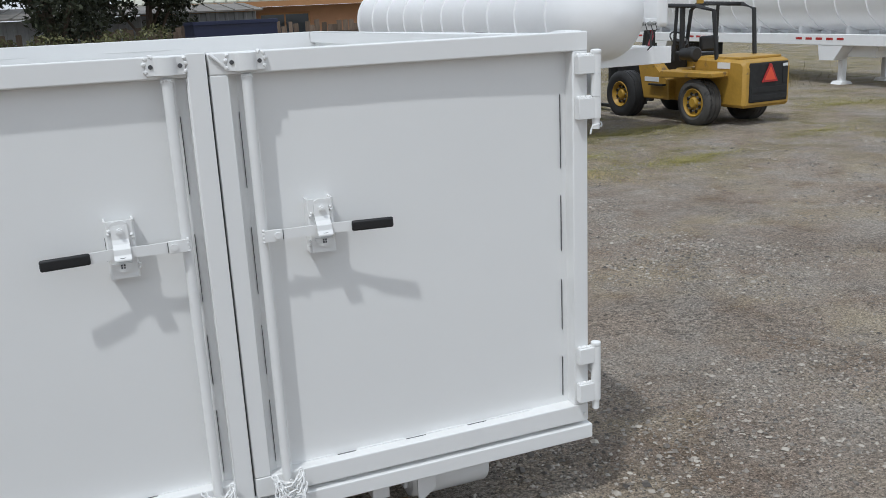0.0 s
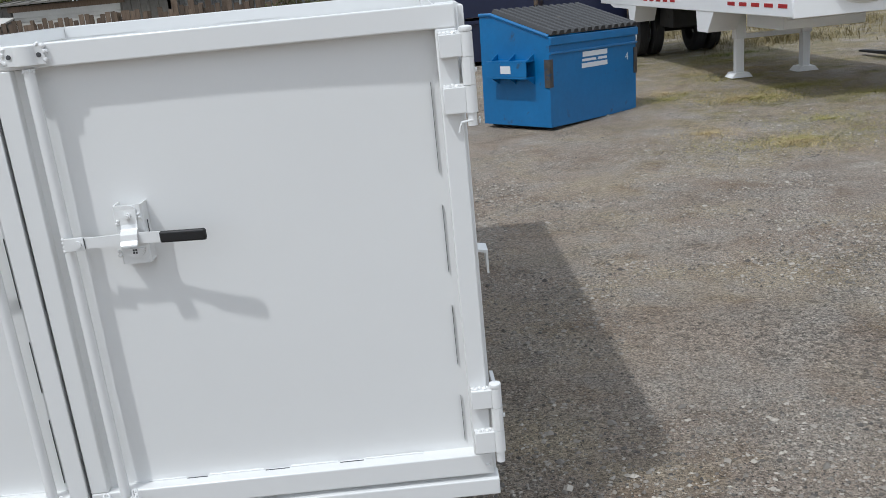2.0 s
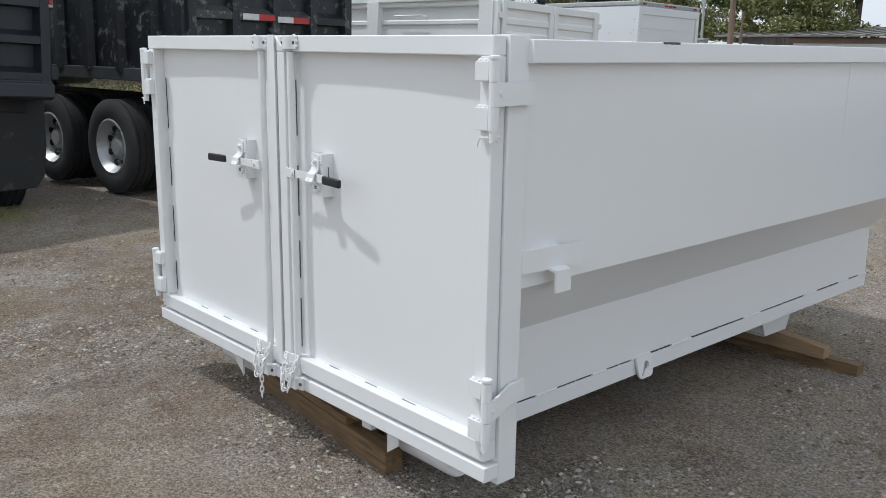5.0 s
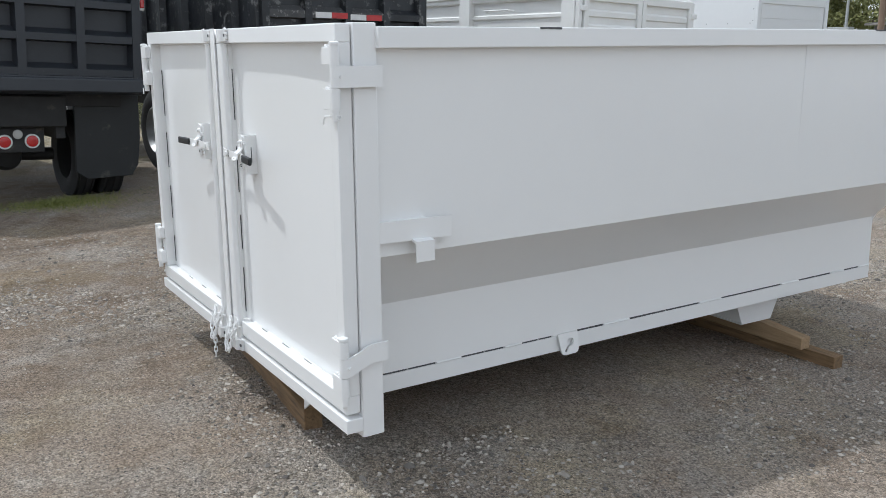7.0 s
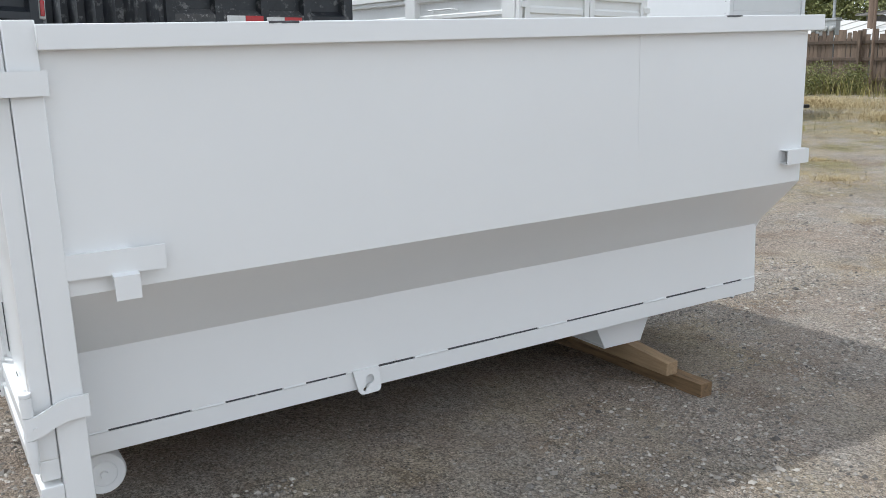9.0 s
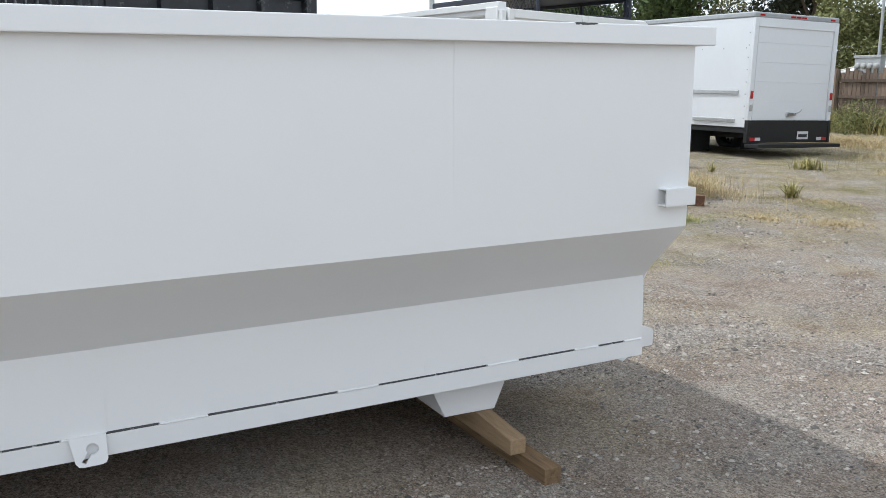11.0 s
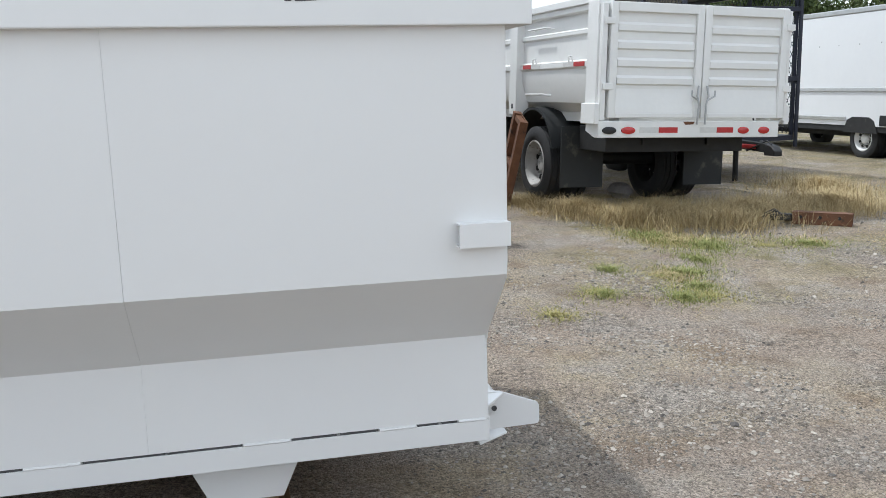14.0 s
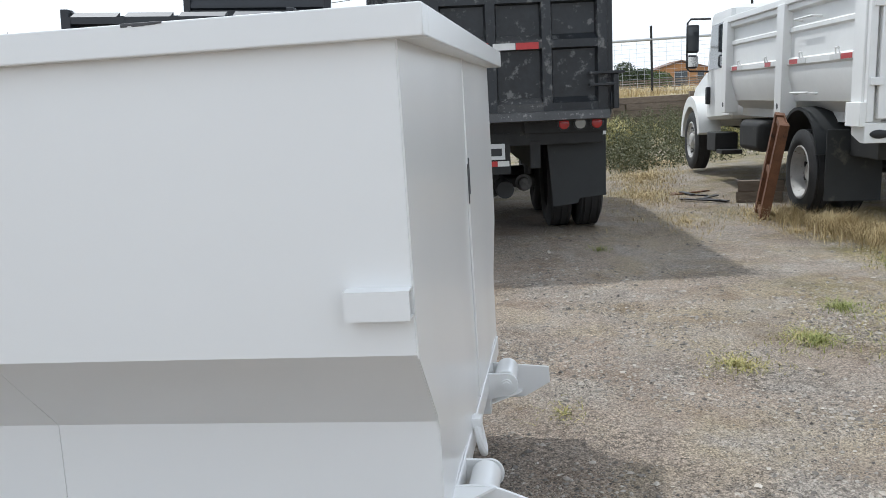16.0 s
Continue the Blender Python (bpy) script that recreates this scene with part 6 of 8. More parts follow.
# forklift
def forklift(m):
    t = thing("forklift", m, "yellow rough-terrain forklift with black roll cage", "forklift")
    cw = part("counterweight", P([(-0.62, 0.30), (-0.62, 0.98), (-0.54, 1.06), (0.55, 1.10), (0.60, 0.55), (0.20, 0.30)], "x", -0.47, 0.55, 0.05), YELLOW, t)
    gr = part("rear_grille", B(-0.37, 0.47, -0.632, -0.60, 0.38, 1.01, 0.02), CHASSIS, cw)
    for k in range(2):
        part("grille_bar", B(-0.33, 0.43, -0.640, -0.633, 0.42 + k * 0.12, 0.50 + k * 0.12, 0.003), CHASSIS, gr)
    part("grille_edge", B(0.34, 0.43, -0.640, -0.633, 0.66, 0.99, 0.003), CHASSIS, gr)
    tri = part("warning_triangle", P([(-0.12, 0.70), (0.22, 0.70), (0.07, 0.985), (0.03, 0.985)], "y", -0.655, -0.642), REDTAPE, gr, "red and orange slow-vehicle triangle")
    part("triangle_centre", P([(-0.072, 0.73), (0.172, 0.73), (0.05, 0.945)], "y", -0.659, -0.6555), ORANGE, tri)
    part("plate_bar", B(0.33, 0.44, -0.648, -0.642, 0.93, 0.975), DECALW, gr, "pale bar of writing")
    part("chassis", P([(0.55, 0.42), (0.55, 0.92), (0.95, 0.90), (1.10, 0.72), (1.95, 0.62), (2.30, 0.62), (2.30, 0.36), (0.70, 0.34)], "x", -0.50, 0.50, 0.02), YELLOW, t)
    for s in (-1, 1):
        part("side_tank", P([(0.95, 0.36), (1.62, 0.36), (1.80, 1.02), (1.42, 1.05), (1.22, 0.82), (0.95, 0.70)], "x", *sorted((s * 0.42, s * 0.66)), 0.02), YELLOW, t)
        part("rear_fender", P([(-0.30, 0.80), (-0.30, 0.88), (0.95, 0.88), (0.95, 0.76)], "x", *sorted((s * 0.50, s * 0.86)), 0.015), YELLOW, t)
        part("step", B(*sorted((s * 0.60, s * 0.74)), 1.02, 1.40, 0.60, 0.63), CHASSIS, t)
        wheel(t, -0.66 if s < 0 else 0.40, 0.18, 0.375, 0.385, 0.32, YELLOW2, s, rim_r=0.58, deep=0.05, rubber=DUSTYRUBBER)
        wheel(t, s * 0.62, 2.16, 0.40, 0.42, 0.34, YELLOW2, s, rim_r=0.52, deep=0.08)
        part("cage_post", T([(s * 0.42, 0.06, 1.05), (s * 0.44, 0.14, 1.84), (s * 0.50, 0.46, 1.92), (s * 0.50, 1.55, 1.96), (s * 0.50, 1.72, 1.84), (s * 0.50, 1.86, 0.95)], 0.036, 10), SEATBLK, t)
        part("cage_strut", T([(s * 0.48, 1.05, 1.02), (s * 0.46, 1.0, 1.93)], 0.03, 8), SEATBLK, t)
        part("mast_rail", B(*sorted((s * 0.28, s * 0.40)), 2.58, 2.72, 0.15, 2.25, 0.01), CHASSIS, t)
        part("fork", P([(2.82, 0.85), (2.88, 0.85), (2.88, 0.14), (3.95, 0.10), (3.95, 0.07), (2.82, 0.07)], "x", *sorted((s * 0.30, s * 0.42))), CHASSIS, t)
    for y in (0.5, 0.78, 1.06, 1.34, 1.6):
        part("roof_bar", B(-0.48, 0.48, y - 0.02, y + 0.02, 1.92, 1.95), SEATBLK, t)
    part("carriage", B(-0.55, 0.55, 2.74, 2.80, 0.30, 0.86, 0.01), CHASSIS, t)
    part("mast_cross", B(-0.28, 0.28, 2.60, 2.66, 2.10, 2.22), CHASSIS, t)
    seat = part("seat", B(-0.22, 0.22, 0.72, 1.12, 1.04, 1.14, 0.04, 3), SEATBLK, t)
    part("seat_back", B(-0.20, 0.20, 0.66, 0.75, 1.17, 1.42, 0.04, 3), SEATBLK, seat)
    col = part("steering_column", T([(0.0, 1.72, 0.95), (0.0, 1.50, 1.34)], 0.055, 10), SEATBLK, t)
    ring = [(0.17 * math.cos(a), 1.47 + 0.12 * math.sin(a), 1.36 + 0.12 * math.sin(a)) for a in np.linspace(0, math.tau, 24)]
    part("steering_wheel", T(ring, 0.014, 6), SEATBLK, col)
    part("dash", B(-0.40, 0.40, 1.66, 1.86, 0.72, 1.12, 0.04, 2), CHASSIS, t)
    for k in range(3):
        part("lever", T([(0.22 + 0.07 * k, 1.62, 1.00), (0.20 + 0.07 * k, 1.45, 1.26)], 0.010, 6), SEATBLK, t)
    part("air_cleaner", lathe(bmesh.new(), [(0.44, 0.001), (0.44, 0.10), (0.46, 0.125), (0.60, 0.125), (0.62, 0.10), (0.78, 0.10), (0.80, 0.02)], "y", (-0.50, 0, 1.14), 24), SEATBLK, t)
    part("exhaust_pipe", T([(-0.46, 0.86, 1.02), (-0.46, 0.86, 1.95)], 0.045, 12), SEATBLK, t)
    part("beacon", C((-0.30, 0.62, 1.96), (-0.30, 0.62, 2.05), 0.06, 14), YELLOW, t)
    part("beacon", C((-0.20, 1.70, 1.96), (-0.20, 1.70, 2.05), 0.05, 14), YELLOW, t)
    part("decal", B(-0.477, -0.4705, -0.30, -0.02, 0.92, 1.02), DECALW, cw, "pale worn decal")
    part("decal", B(-0.665, -0.6605, 1.20, 1.58, 0.66, 0.74), DECALW, t, "white lettered bar on the side")
    part("counter_cap", B(-0.42, 0.50, -0.45, 0.50, 1.06, 1.105, 0.015), YELLOW, cw)
    return t


forklift(heading(9.091, 10.871, -0.0802, 0.9968, 0.0, -0.058) @ Matrix.Scale(0.905, 4))

# ---- bins ----
def lettering(parent, text, size, m, material):
    cu = bpy.data.curves.new("lettering", "FONT")
    cu.body, cu.size, cu.extrude, cu.align_x, cu.align_y = text, size, 0.001, "CENTER", "CENTER"
    tmp = bpy.data.objects.new("lettering", cu)
    scene.collection.objects.link(tmp)
    me = bpy.data.meshes.new_from_object(tmp.evaluated_get(bpy.context.evaluated_depsgraph_get()))
    bpy.data.objects.remove(tmp)
    me.materials.clear()
    me.materials.append(material)
    ob = new("number", me)
    ob.parent = parent
    ob.matrix_local = m
    return ob


def blue_bin(m):
    """Local x along the front, y back; the front faces local -y."""
    t = thing("front_load_bin", m, "bright blue steel trash bin with a black ribbed plastic lid", "dumpster")
    w, d, zf, zb = 0.86, 1.08, 1.045, 1.315
    prof = [(0.0, 0.006), (d, 0.006), (d, zb), (d * 0.82, zb), (0.0, zf)]
    for s in (-1, 1):
        sd = part("side", P(prof, "x", *sorted((s * w, s * (w - 0.012)))), BLUE, t)
        part("side_lip", T([(s * w, 0.0, zf + 0.005), (s * w, d * 0.82, zb + 0.005), (s * w, d, zb + 0.005)], 0.022, 8), BLUE, sd)
        pk = part("fork_pocket", B(*sorted((s * w, s * (w + 0.16))), 0.22, 0.86, 0.58, 0.60), BLUE, sd)
        part("pocket_face", B(*sorted((s * (w + 0.15), s * (w + 0.162))), 0.22, 0.86, 0.602, 0.77), BLUE, pk)
        part("pocket_top", B(*sorted((s * w, s * (w + 0.16))), 0.22, 0.86, 0.772, 0.785), BLUE, pk)
        for y in (0.23, 0.52, 0.80):
            part("gusset", P([(s * w, 0.785), (s * (w + 0.13), 0.785), (s * w, 0.86)], "y", y, y + 0.012), BLUE, pk)
            part("gusset", P([(s * w, 0.58), (s * (w + 0.13), 0.58), (s * w, 0.50)], "y", y, y + 0.012), BLUE, pk)
        part("pocket_decal", B(*sorted((s * (w + 0.162), s * (w + 0.165))), 0.46, 0.62, 0.64, 0.73), DECALW, pk, "white worn sticker")
        part("corner_guard", P([(s * (w + 0.012), -0.012), (s * (w + 0.012), 0.07), (s * w, 0.07), (s * w, 0.0), (s * (w - 0.05), 0.0), (s * (w - 0.05), -0.012)], "z", 0.47, 0.79), RUSTWOOD, t, "scraped rusty corner guard")
    fr = part("front_wall", B(-w + 0.012, w - 0.012, 0.0, 0.012, 0.006, zf), BLUE, t)
    part("back_wall", B(-w + 0.012, w - 0.012, d - 0.012, d, 0.006, zb), BLUE, t)
    part("floor", B(-w + 0.012, w - 0.012, 0.012, d - 0.012, 0.04, 0.055), BLUE, t)
    part("front_lip", B(-w - 0.01, w + 0.01, -0.035, 0.012, zf - 0.10, zf, 0.01), BLUE, fr)
    part("front_rib", T([(-w, -0.012, zf - 0.19), (w, -0.012, zf - 0.19)], 0.016, 8), BLUE, fr)
    for s in (-1, 1):
        part("skid", B(*sorted((s * 0.60, s * 0.76)), 0.05, d - 0.05, -0.03, 0.0055), CHASSIS, t)
    # lid: two ribbed halves
    n = 13
    tilt = pose(0, 0, zf + 0.020, math.degrees(math.atan2(zb - zf, d * 0.82)))
    lid = part("lid", turned(B(-w, w, -0.03, d * 0.86, 0.0, 0.012, 0.003, 1), tilt), LIDBLK, t, "black ribbed plastic lid")
    for k in range(n):
        x0 = (k - n / 2) * (2 * w / n)
        part("lid_rib", turned(P([(x0 + 0.014, 0.0121), (x0 + 2 * w / n - 0.014, 0.0121), (x0 + 2 * w / n - 0.036, 0.052), (x0 + 0.036, 0.052)], "y", -0.028, d * 0.858), tilt), LIDBLK, lid)
    # markings: bars for the name and number lines
    dc = part("marking", B(-0.24, 0.25, -0.0045, -0.001, 0.765, 0.825), DECALW, fr, "white bar of writing")
    part("marking_line", B(-0.26, 0.25, -0.0045, -0.001, 0.635, 0.690), DECALW, fr, "white bar of writing")
    part("marking_line", B(-0.25, 0.24, -0.0045, -0.001, 0.712, 0.742), DECALW, fr, "white bar of writing")
    part("marking_drop", lathe(bmesh.new(), [(-0.0050, 0.001), (-0.0049, 0.022), (-0.001, 0.022)], "y", (0.04, 0, 0.735), 14), BLUE, fr)
    lettering(fr, "4", 0.13, Matrix.Translation((0.66, -0.003, 0.69)) @ pose(0, 0, 0, 90), DECALW)
    return t


blue_bin(heading(3.466, 11.020, -0.6654, 0.7465, 2.0, -0.073))


def plain_bin(m, w, d, h, paint, label, sloped=0.0, white_top=False):
    t = thing("trash_bin", m, label, "dumpster", "bins along the fence")
    for s in (-1, 1):
        prof = [(0, 0.06), (d, 0.06), (d, h), (0, h - sloped)]
        part("side", P(prof, "x", *sorted((s * w, s * (w - 0.012)))), paint, t)
        pk = part("fork_pocket", plate_with_hole(bmesh.new(), [(0.25 * d, h * 0.46), (0.75 * d, h * 0.46), (0.75 * d, h * 0.62), (0.25 * d, h * 0.62)], [(0.25 * d + 0.01, h * 0.46 + 0.01), (0.75 * d - 0.01, h * 0.46 + 0.01), (0.75 * d - 0.01, h * 0.62 - 0.01), (0.25 * d + 0.01, h * 0.62 - 0.01)], "x", *sorted((s * w, s * (w + 0.14)))), paint, t)
        part("side_rim", B(*sorted((s * (w + 0.025), s * (w - 0.03))), -0.02, d + 0.02, h - 0.07, h - 0.02, 0.006), paint, t) if not sloped else None
    part("front", B(-w + 0.012, w - 0.012, 0, 0.012, 0.06, h - sloped), paint, t)
    part("back", B(-w + 0.012, w - 0.012, d - 0.012, d, 0.06, h), paint, t)
    part("floor", B(-w + 0.012, w - 0.012, 0.012, d - 0.012, 0.06, 0.07), paint, t)
    part("rim", B(-w - 0.02, w + 0.02, -0.03, 0.0, h - sloped - 0.08, h - sloped, 0.008), paint, t)
    for s in (-1, 1):
        part("skid", B(*sorted((s * w * 0.7, s * w * 0.85)), 0.05, d - 0.05, 0.0, 0.06), CHASSIS, t)
    if white_top:
        part("peaked_lid", P([(-0.04, h - sloped + 0.01), (d * 0.5, h + 0.16), (d + 0.04, h + 0.01), (d + 0.04, h - 0.02), (d * 0.5, h + 0.125), (-0.04, h - sloped - 0.02)], "x", -w - 0.02, w + 0.02), GALV, t)
        for s in (-1, 1):
            part("lid_end", P([(0.0, h - sloped), (d * 0.5, h + 0.125), (d, h)], "x", *sorted((s * w, s * (w - 0.01)))), WHITE2, t)
    return t


NB = "empty navy-blue steel bin standing by the fence"
plain_bin(pose(0.75, 18.3, -0.05, 0, 0, 6), 0.95, 1.4, 1.38, NAVY, NB)
plain_bin(pose(3.05, 19.0, -0.05, 0, 0, 4), 0.85, 1.2, 0.90, NAVY, NB)
plain_bin(pose(3.02, 19.02, 0.85, 0, 0, 3), 0.86, 1.2, 0.95, NAVY, "navy-blue steel bin stacked on another")
plain_bin(pose(5.0, 19.6, -0.05, 0, 0, -3), 0.85, 1.2, 1.30, NAVY, NB)
plain_bin(pose(-1.92, 18.10, -0.05, 0, 0, 38), 0.80, 1.3, 1.18, GREYBIN, "grey steel bin with a peaked white lid", 0.1, True)
plain_bin(pose(-3.9, 21.2, -0.05, 0, 0, 20), 0.80, 1.3, 1.15, GREYBIN, "grey steel bin with a peaked white lid", 0.1, True)

# plank lying on the gravel
single("plank", B(-1.0, 1.0, -0.07, 0.07, 0, 0.05, 0.006), LUMBERY, pose(0.95, 14.35, ground_z(0.95, 14.35) - 0.004, 0, 0, -48), "grey weathered plank lying on the gravel", "plank")

# rusty beam with a coupler, leaning ramp and scraps by the white truck
beam = thing("tow_beam", pose(-4.17, 11.0, -0.06, 0, 0, 47) @ Matrix.Scale(0.85, 4), "rusty steel beam with a black hitch coupler in the grass", "scrap metal")
part("beam", plate_with_hole(bmesh.new(), [(-0.075, 0.0), (0.075, 0.0), (0.075, 0.15), (-0.075, 0.15)], [(-0.065, 0.010), (0.065, 0.010), (0.065, 0.14), (-0.065, 0.14)], "x", -0.20, 0.48), RUST, beam)
# bolt holes drawn as black discs that stand for their shade
for x in (-0.10, 0.12, 0.34):
    part("beam_hole_shade", C((x, -0.0755, 0.09), (x, -0.077, 0.09), 0.022, 12), GRIP, beam)
part("coupler", P([(-0.20, 0.03), (-0.20, 0.11), (-0.38, 0.12), (-0.47, 0.09), (-0.47, 0.03)], "y", -0.045, 0.045, 0.01), GRIP, beam)
part("coupler_jaw", T([(-0.36, 0.0, 0.11), (-0.42, 0.0, 0.15), (-0.52, 0.0, 0.10), (-0.56, 0.0, 0.02)], 0.024, 8), GRIP, beam)

ramp = thing("loading_ramp", pose(-6.95, 8.48, -0.06, -9, 17, -6), "brown rusty channel ramp leaning on the truck", "ramp")
for x in (-0.17, 0.17):
    part("ramp_rail", P([(x - 0.045, -0.05), (x + 0.045, -0.05), (x + 0.045, 0.05), (x - 0.045, 0.05)], "z", 0.0, 1.18), RUST, ramp)
for z in (0.05, 0.55, 1.10):
    part("ramp_rung", B(-0.125, 0.125, -0.035, 0.035, z, z + 0.06, 0.004), RUST, ramp)
part("ramp_back", B(-0.125, 0.125, 0.036, 0.044, 0.0, 1.18), RUST, ramp)
for k in range(2):
    single("timber", B(-0.28, 0.28, -0.07, 0.07, 0, 0.14, 0.008), TIE, pose(-8.3, 8.75 + 0.02 * k, -0.055 + 0.139 * k, 0, 0, 75 + 4 * k), "short dark timber block stacked under the truck", "timber", "block stack")
random.seed(4)
for k in range(9):
    L = random.uniform(0.10, 0.30)
    single("scrap_strip", B(-L, L, -0.035, 0.035, 0, 0.018, 0.003), GRIP if k % 3 else RUST, pose(-8.9 + random.uniform(-0.6, 0.6), 8.0 + random.uniform(-0.35, 0.35), -0.055 + 0.004 * k, 0, 0, random.uniform(0, 180)), "dark scrap strip lying on the dirt", "scrap metal", "scrap strips")
single("rock", turned(lathe(bmesh.new(), [(-0.10, 0.02), (-0.08, 0.10), (0.0, 0.15), (0.08, 0.10), (0.11, 0.02)], "z", (0, 0, 0), 9), Matrix.Diagonal((1.3, 0.9, 1.0, 1))), STONE, pose(-6.9, 10.1, 0.04, 10, 5, 30), "pale rock in the dry grass", "rock")

# ---- fence, sheds, house, poles ----
def picket_mesh(h):
    bm = P([(-0.068, 0.0), (0.068, 0.0), (0.068, h - 0.012), (0.05, h), (-0.055, h - 0.004), (-0.068, h - 0.01)], "y", -0.009, 0.009)
    me = bpy.data.meshes.new("picket")
    bmesh.ops.recalc_face_normals(bm, faces=bm.faces)
    bm.to_mesh(me)
    bm.free()
    me.materials.append(PICKET)
    return me


PICKETS = [picket_mesh(h) for h in (1.62, 1.68, 1.72, 1.76)]


def wood_fence(x0, y0, x1, y1, n_max):
    L = math.hypot(x1 - x0, y1 - y0)
    yaw = math.degrees(math.atan2(y1 - y0, x1 - x0))
    t = thing("wooden_fence", pose(x0, y0, -0.05, 0, 0, yaw), "weathered brown wooden picket fence with uneven boards", "fence")
    n = int(L / 0.15)
    rnd = random.Random(int(x0 * 10))
    for k in range(n):
        if rnd.random() < 0.03:
            continue
        o = new("picket", PICKETS[rnd.randrange(4)])
        o.parent = t
        o.matrix_local = Matrix.Translation((k * 0.15 + rnd.uniform(-0.01, 0.01), rnd.uniform(-0.012, 0.012), 0.02)) @ Euler((0, radians(rnd.uniform(-1.5, 1.5)), 0)).to_matrix().to_4x4()
    for z in (0.40, 0.95, 1.42):
        part("fence_rail", B(0, L, -0.065, -0.022, z - 0.045, z + 0.045, 0.004), PICKET, t)
    for x in np.arange(0.3, L, 2.4):
        part("fence_post", B(x - 0.045, x + 0.045, -0.16, -0.067, 0, 1.75, 0.006), PICKET, t)
    return t


wood_fence(-16.5, 26.5, 9.5, 23.6, 300)


def ribs(bm, x0, x1, z0, z1, step, depth):
    """Ribbed sheet standing along x, ribs towards -y."""
    pts = []
    x = x0
    while x < x1 - 1e-6:
        pts += [(x, 0.0), (x + step * 0.6, 0.0), (x + step * 0.68, -depth), (x + step * 0.92, -depth)]
        x += step
    pts.append((x1, 0.0))
    back = [(p[0], p[1] + 0.02) for p in pts[::-1]]
    return prism(bm, pts + back, "z", z0, z1)


def shed(m, L, D, h, wall, roof, label, door=None, over=0.3):
    t = thing("shed", m, label, "shed")
    w = part("wall", ribs(bmesh.new(), 0, L, 0, h, 0.30, 0.03), wall, t)
    part("wall", B(0, 0.08, 0.021, D, 0, h), wall, t)
    part("wall", B(L - 0.08, L, 0.021, D, 0, h), wall, t)
    part("wall", B(0.08, L - 0.08, D - 0.08, D, 0, h), wall, t)
    r = part("roof", P([(-over, h + 0.02), (D + over, h + 0.45), (D + over, h + 0.50), (-over, h + 0.07)], "x", -0.2, L + 0.2), roof, t)
    x = -0.15
    while x < L + 0.15:
        part("roof_rib", P([(-over - 0.01, h + 0.07), (D + over, h + 0.50), (D + over, h + 0.53), (-over - 0.01, h + 0.10)], "x", x, x + 0.05), roof, r)
        x += 0.6
    if door:
        a, b, hd = door
        dr = part("roller_door", B(a, b, -0.075, -0.035, 0, hd), SHEDLIGHT, t)
        for k in range(int(hd / 0.13)):
            part("door_slat", B(a + 0.01, b - 0.01, -0.09, -0.075, 0.13 * k + 0.01, 0.13 * k + 0.12, 0.005), SHEDLIGHT, dr)
        part("door_frame", B(a - 0.15, b + 0.15, -0.09, -0.032, hd + 0.005, hd + 0.18), POLEWOOD, t)
    return t


shed(pose(-14.3, 30.4, -0.05, 0, 0, -1), 7.6, 6.0, 2.22, SHEDOLD, SHEDOLD, "weathered grey shed with a pale roller door", (2.75, 6.25, 2.02))
shed(pose(-6.5, 30.5, -0.05, 0, 0, -2), 12.0, 6.0, 2.12, SHED, SHEDOLD, "long grey corrugated shed with rusty boards")
shed(pose(-15.0, 28.0, -0.05, 0, 4, -1), 3.2, 1.8, 1.62, SHEDOLD, SHEDLIGHT, "low shed with a pale sagging roof")
hoop = thing("basketball_hoop", pose(-3.98, 29.6, -0.05, 0, 0, 48), "basketball hoop with a white backboard on a steel pole", "basketball hoop")
part("pole", C((0, 0.12, 0), (0, 0.12, 2.45), 0.045, 12), GALV, hoop)
part("backboard", B(-0.32, 0.32, 0.02, 0.05, 2.05, 2.60, 0.006), WHITE2, hoop, "white backboard")
part("rim", T([(0.18 * math.cos(a), -0.20 + 0.18 * math.sin(a), 2.12) for a in np.linspace(0, math.tau, 20)], 0.010, 6), REDTAPE, hoop, "red metal rim")
for a in np.linspace(0, math.tau, 9)[:-1]:
    part("net_cord", T([(0.18 * math.cos(a), -0.20 + 0.18 * math.sin(a), 2.11), (0.11 * math.cos(a + 0.3), -0.20 + 0.11 * math.sin(a + 0.3), 1.80)], 0.006, 4), WHITETAPE, hoop)
for k in range(7):
    single("loose_board", B(-0.10, 0.10, -0.012, 0.012, 0, 1.4, 0.003), PICKET, pose(-6.3 + 0.55 * k, 30.25 - 0.03 * k, 0.9, 4, 0, -3), "rusty brown board nailed to the shed wall", "board", "boards on the shed")


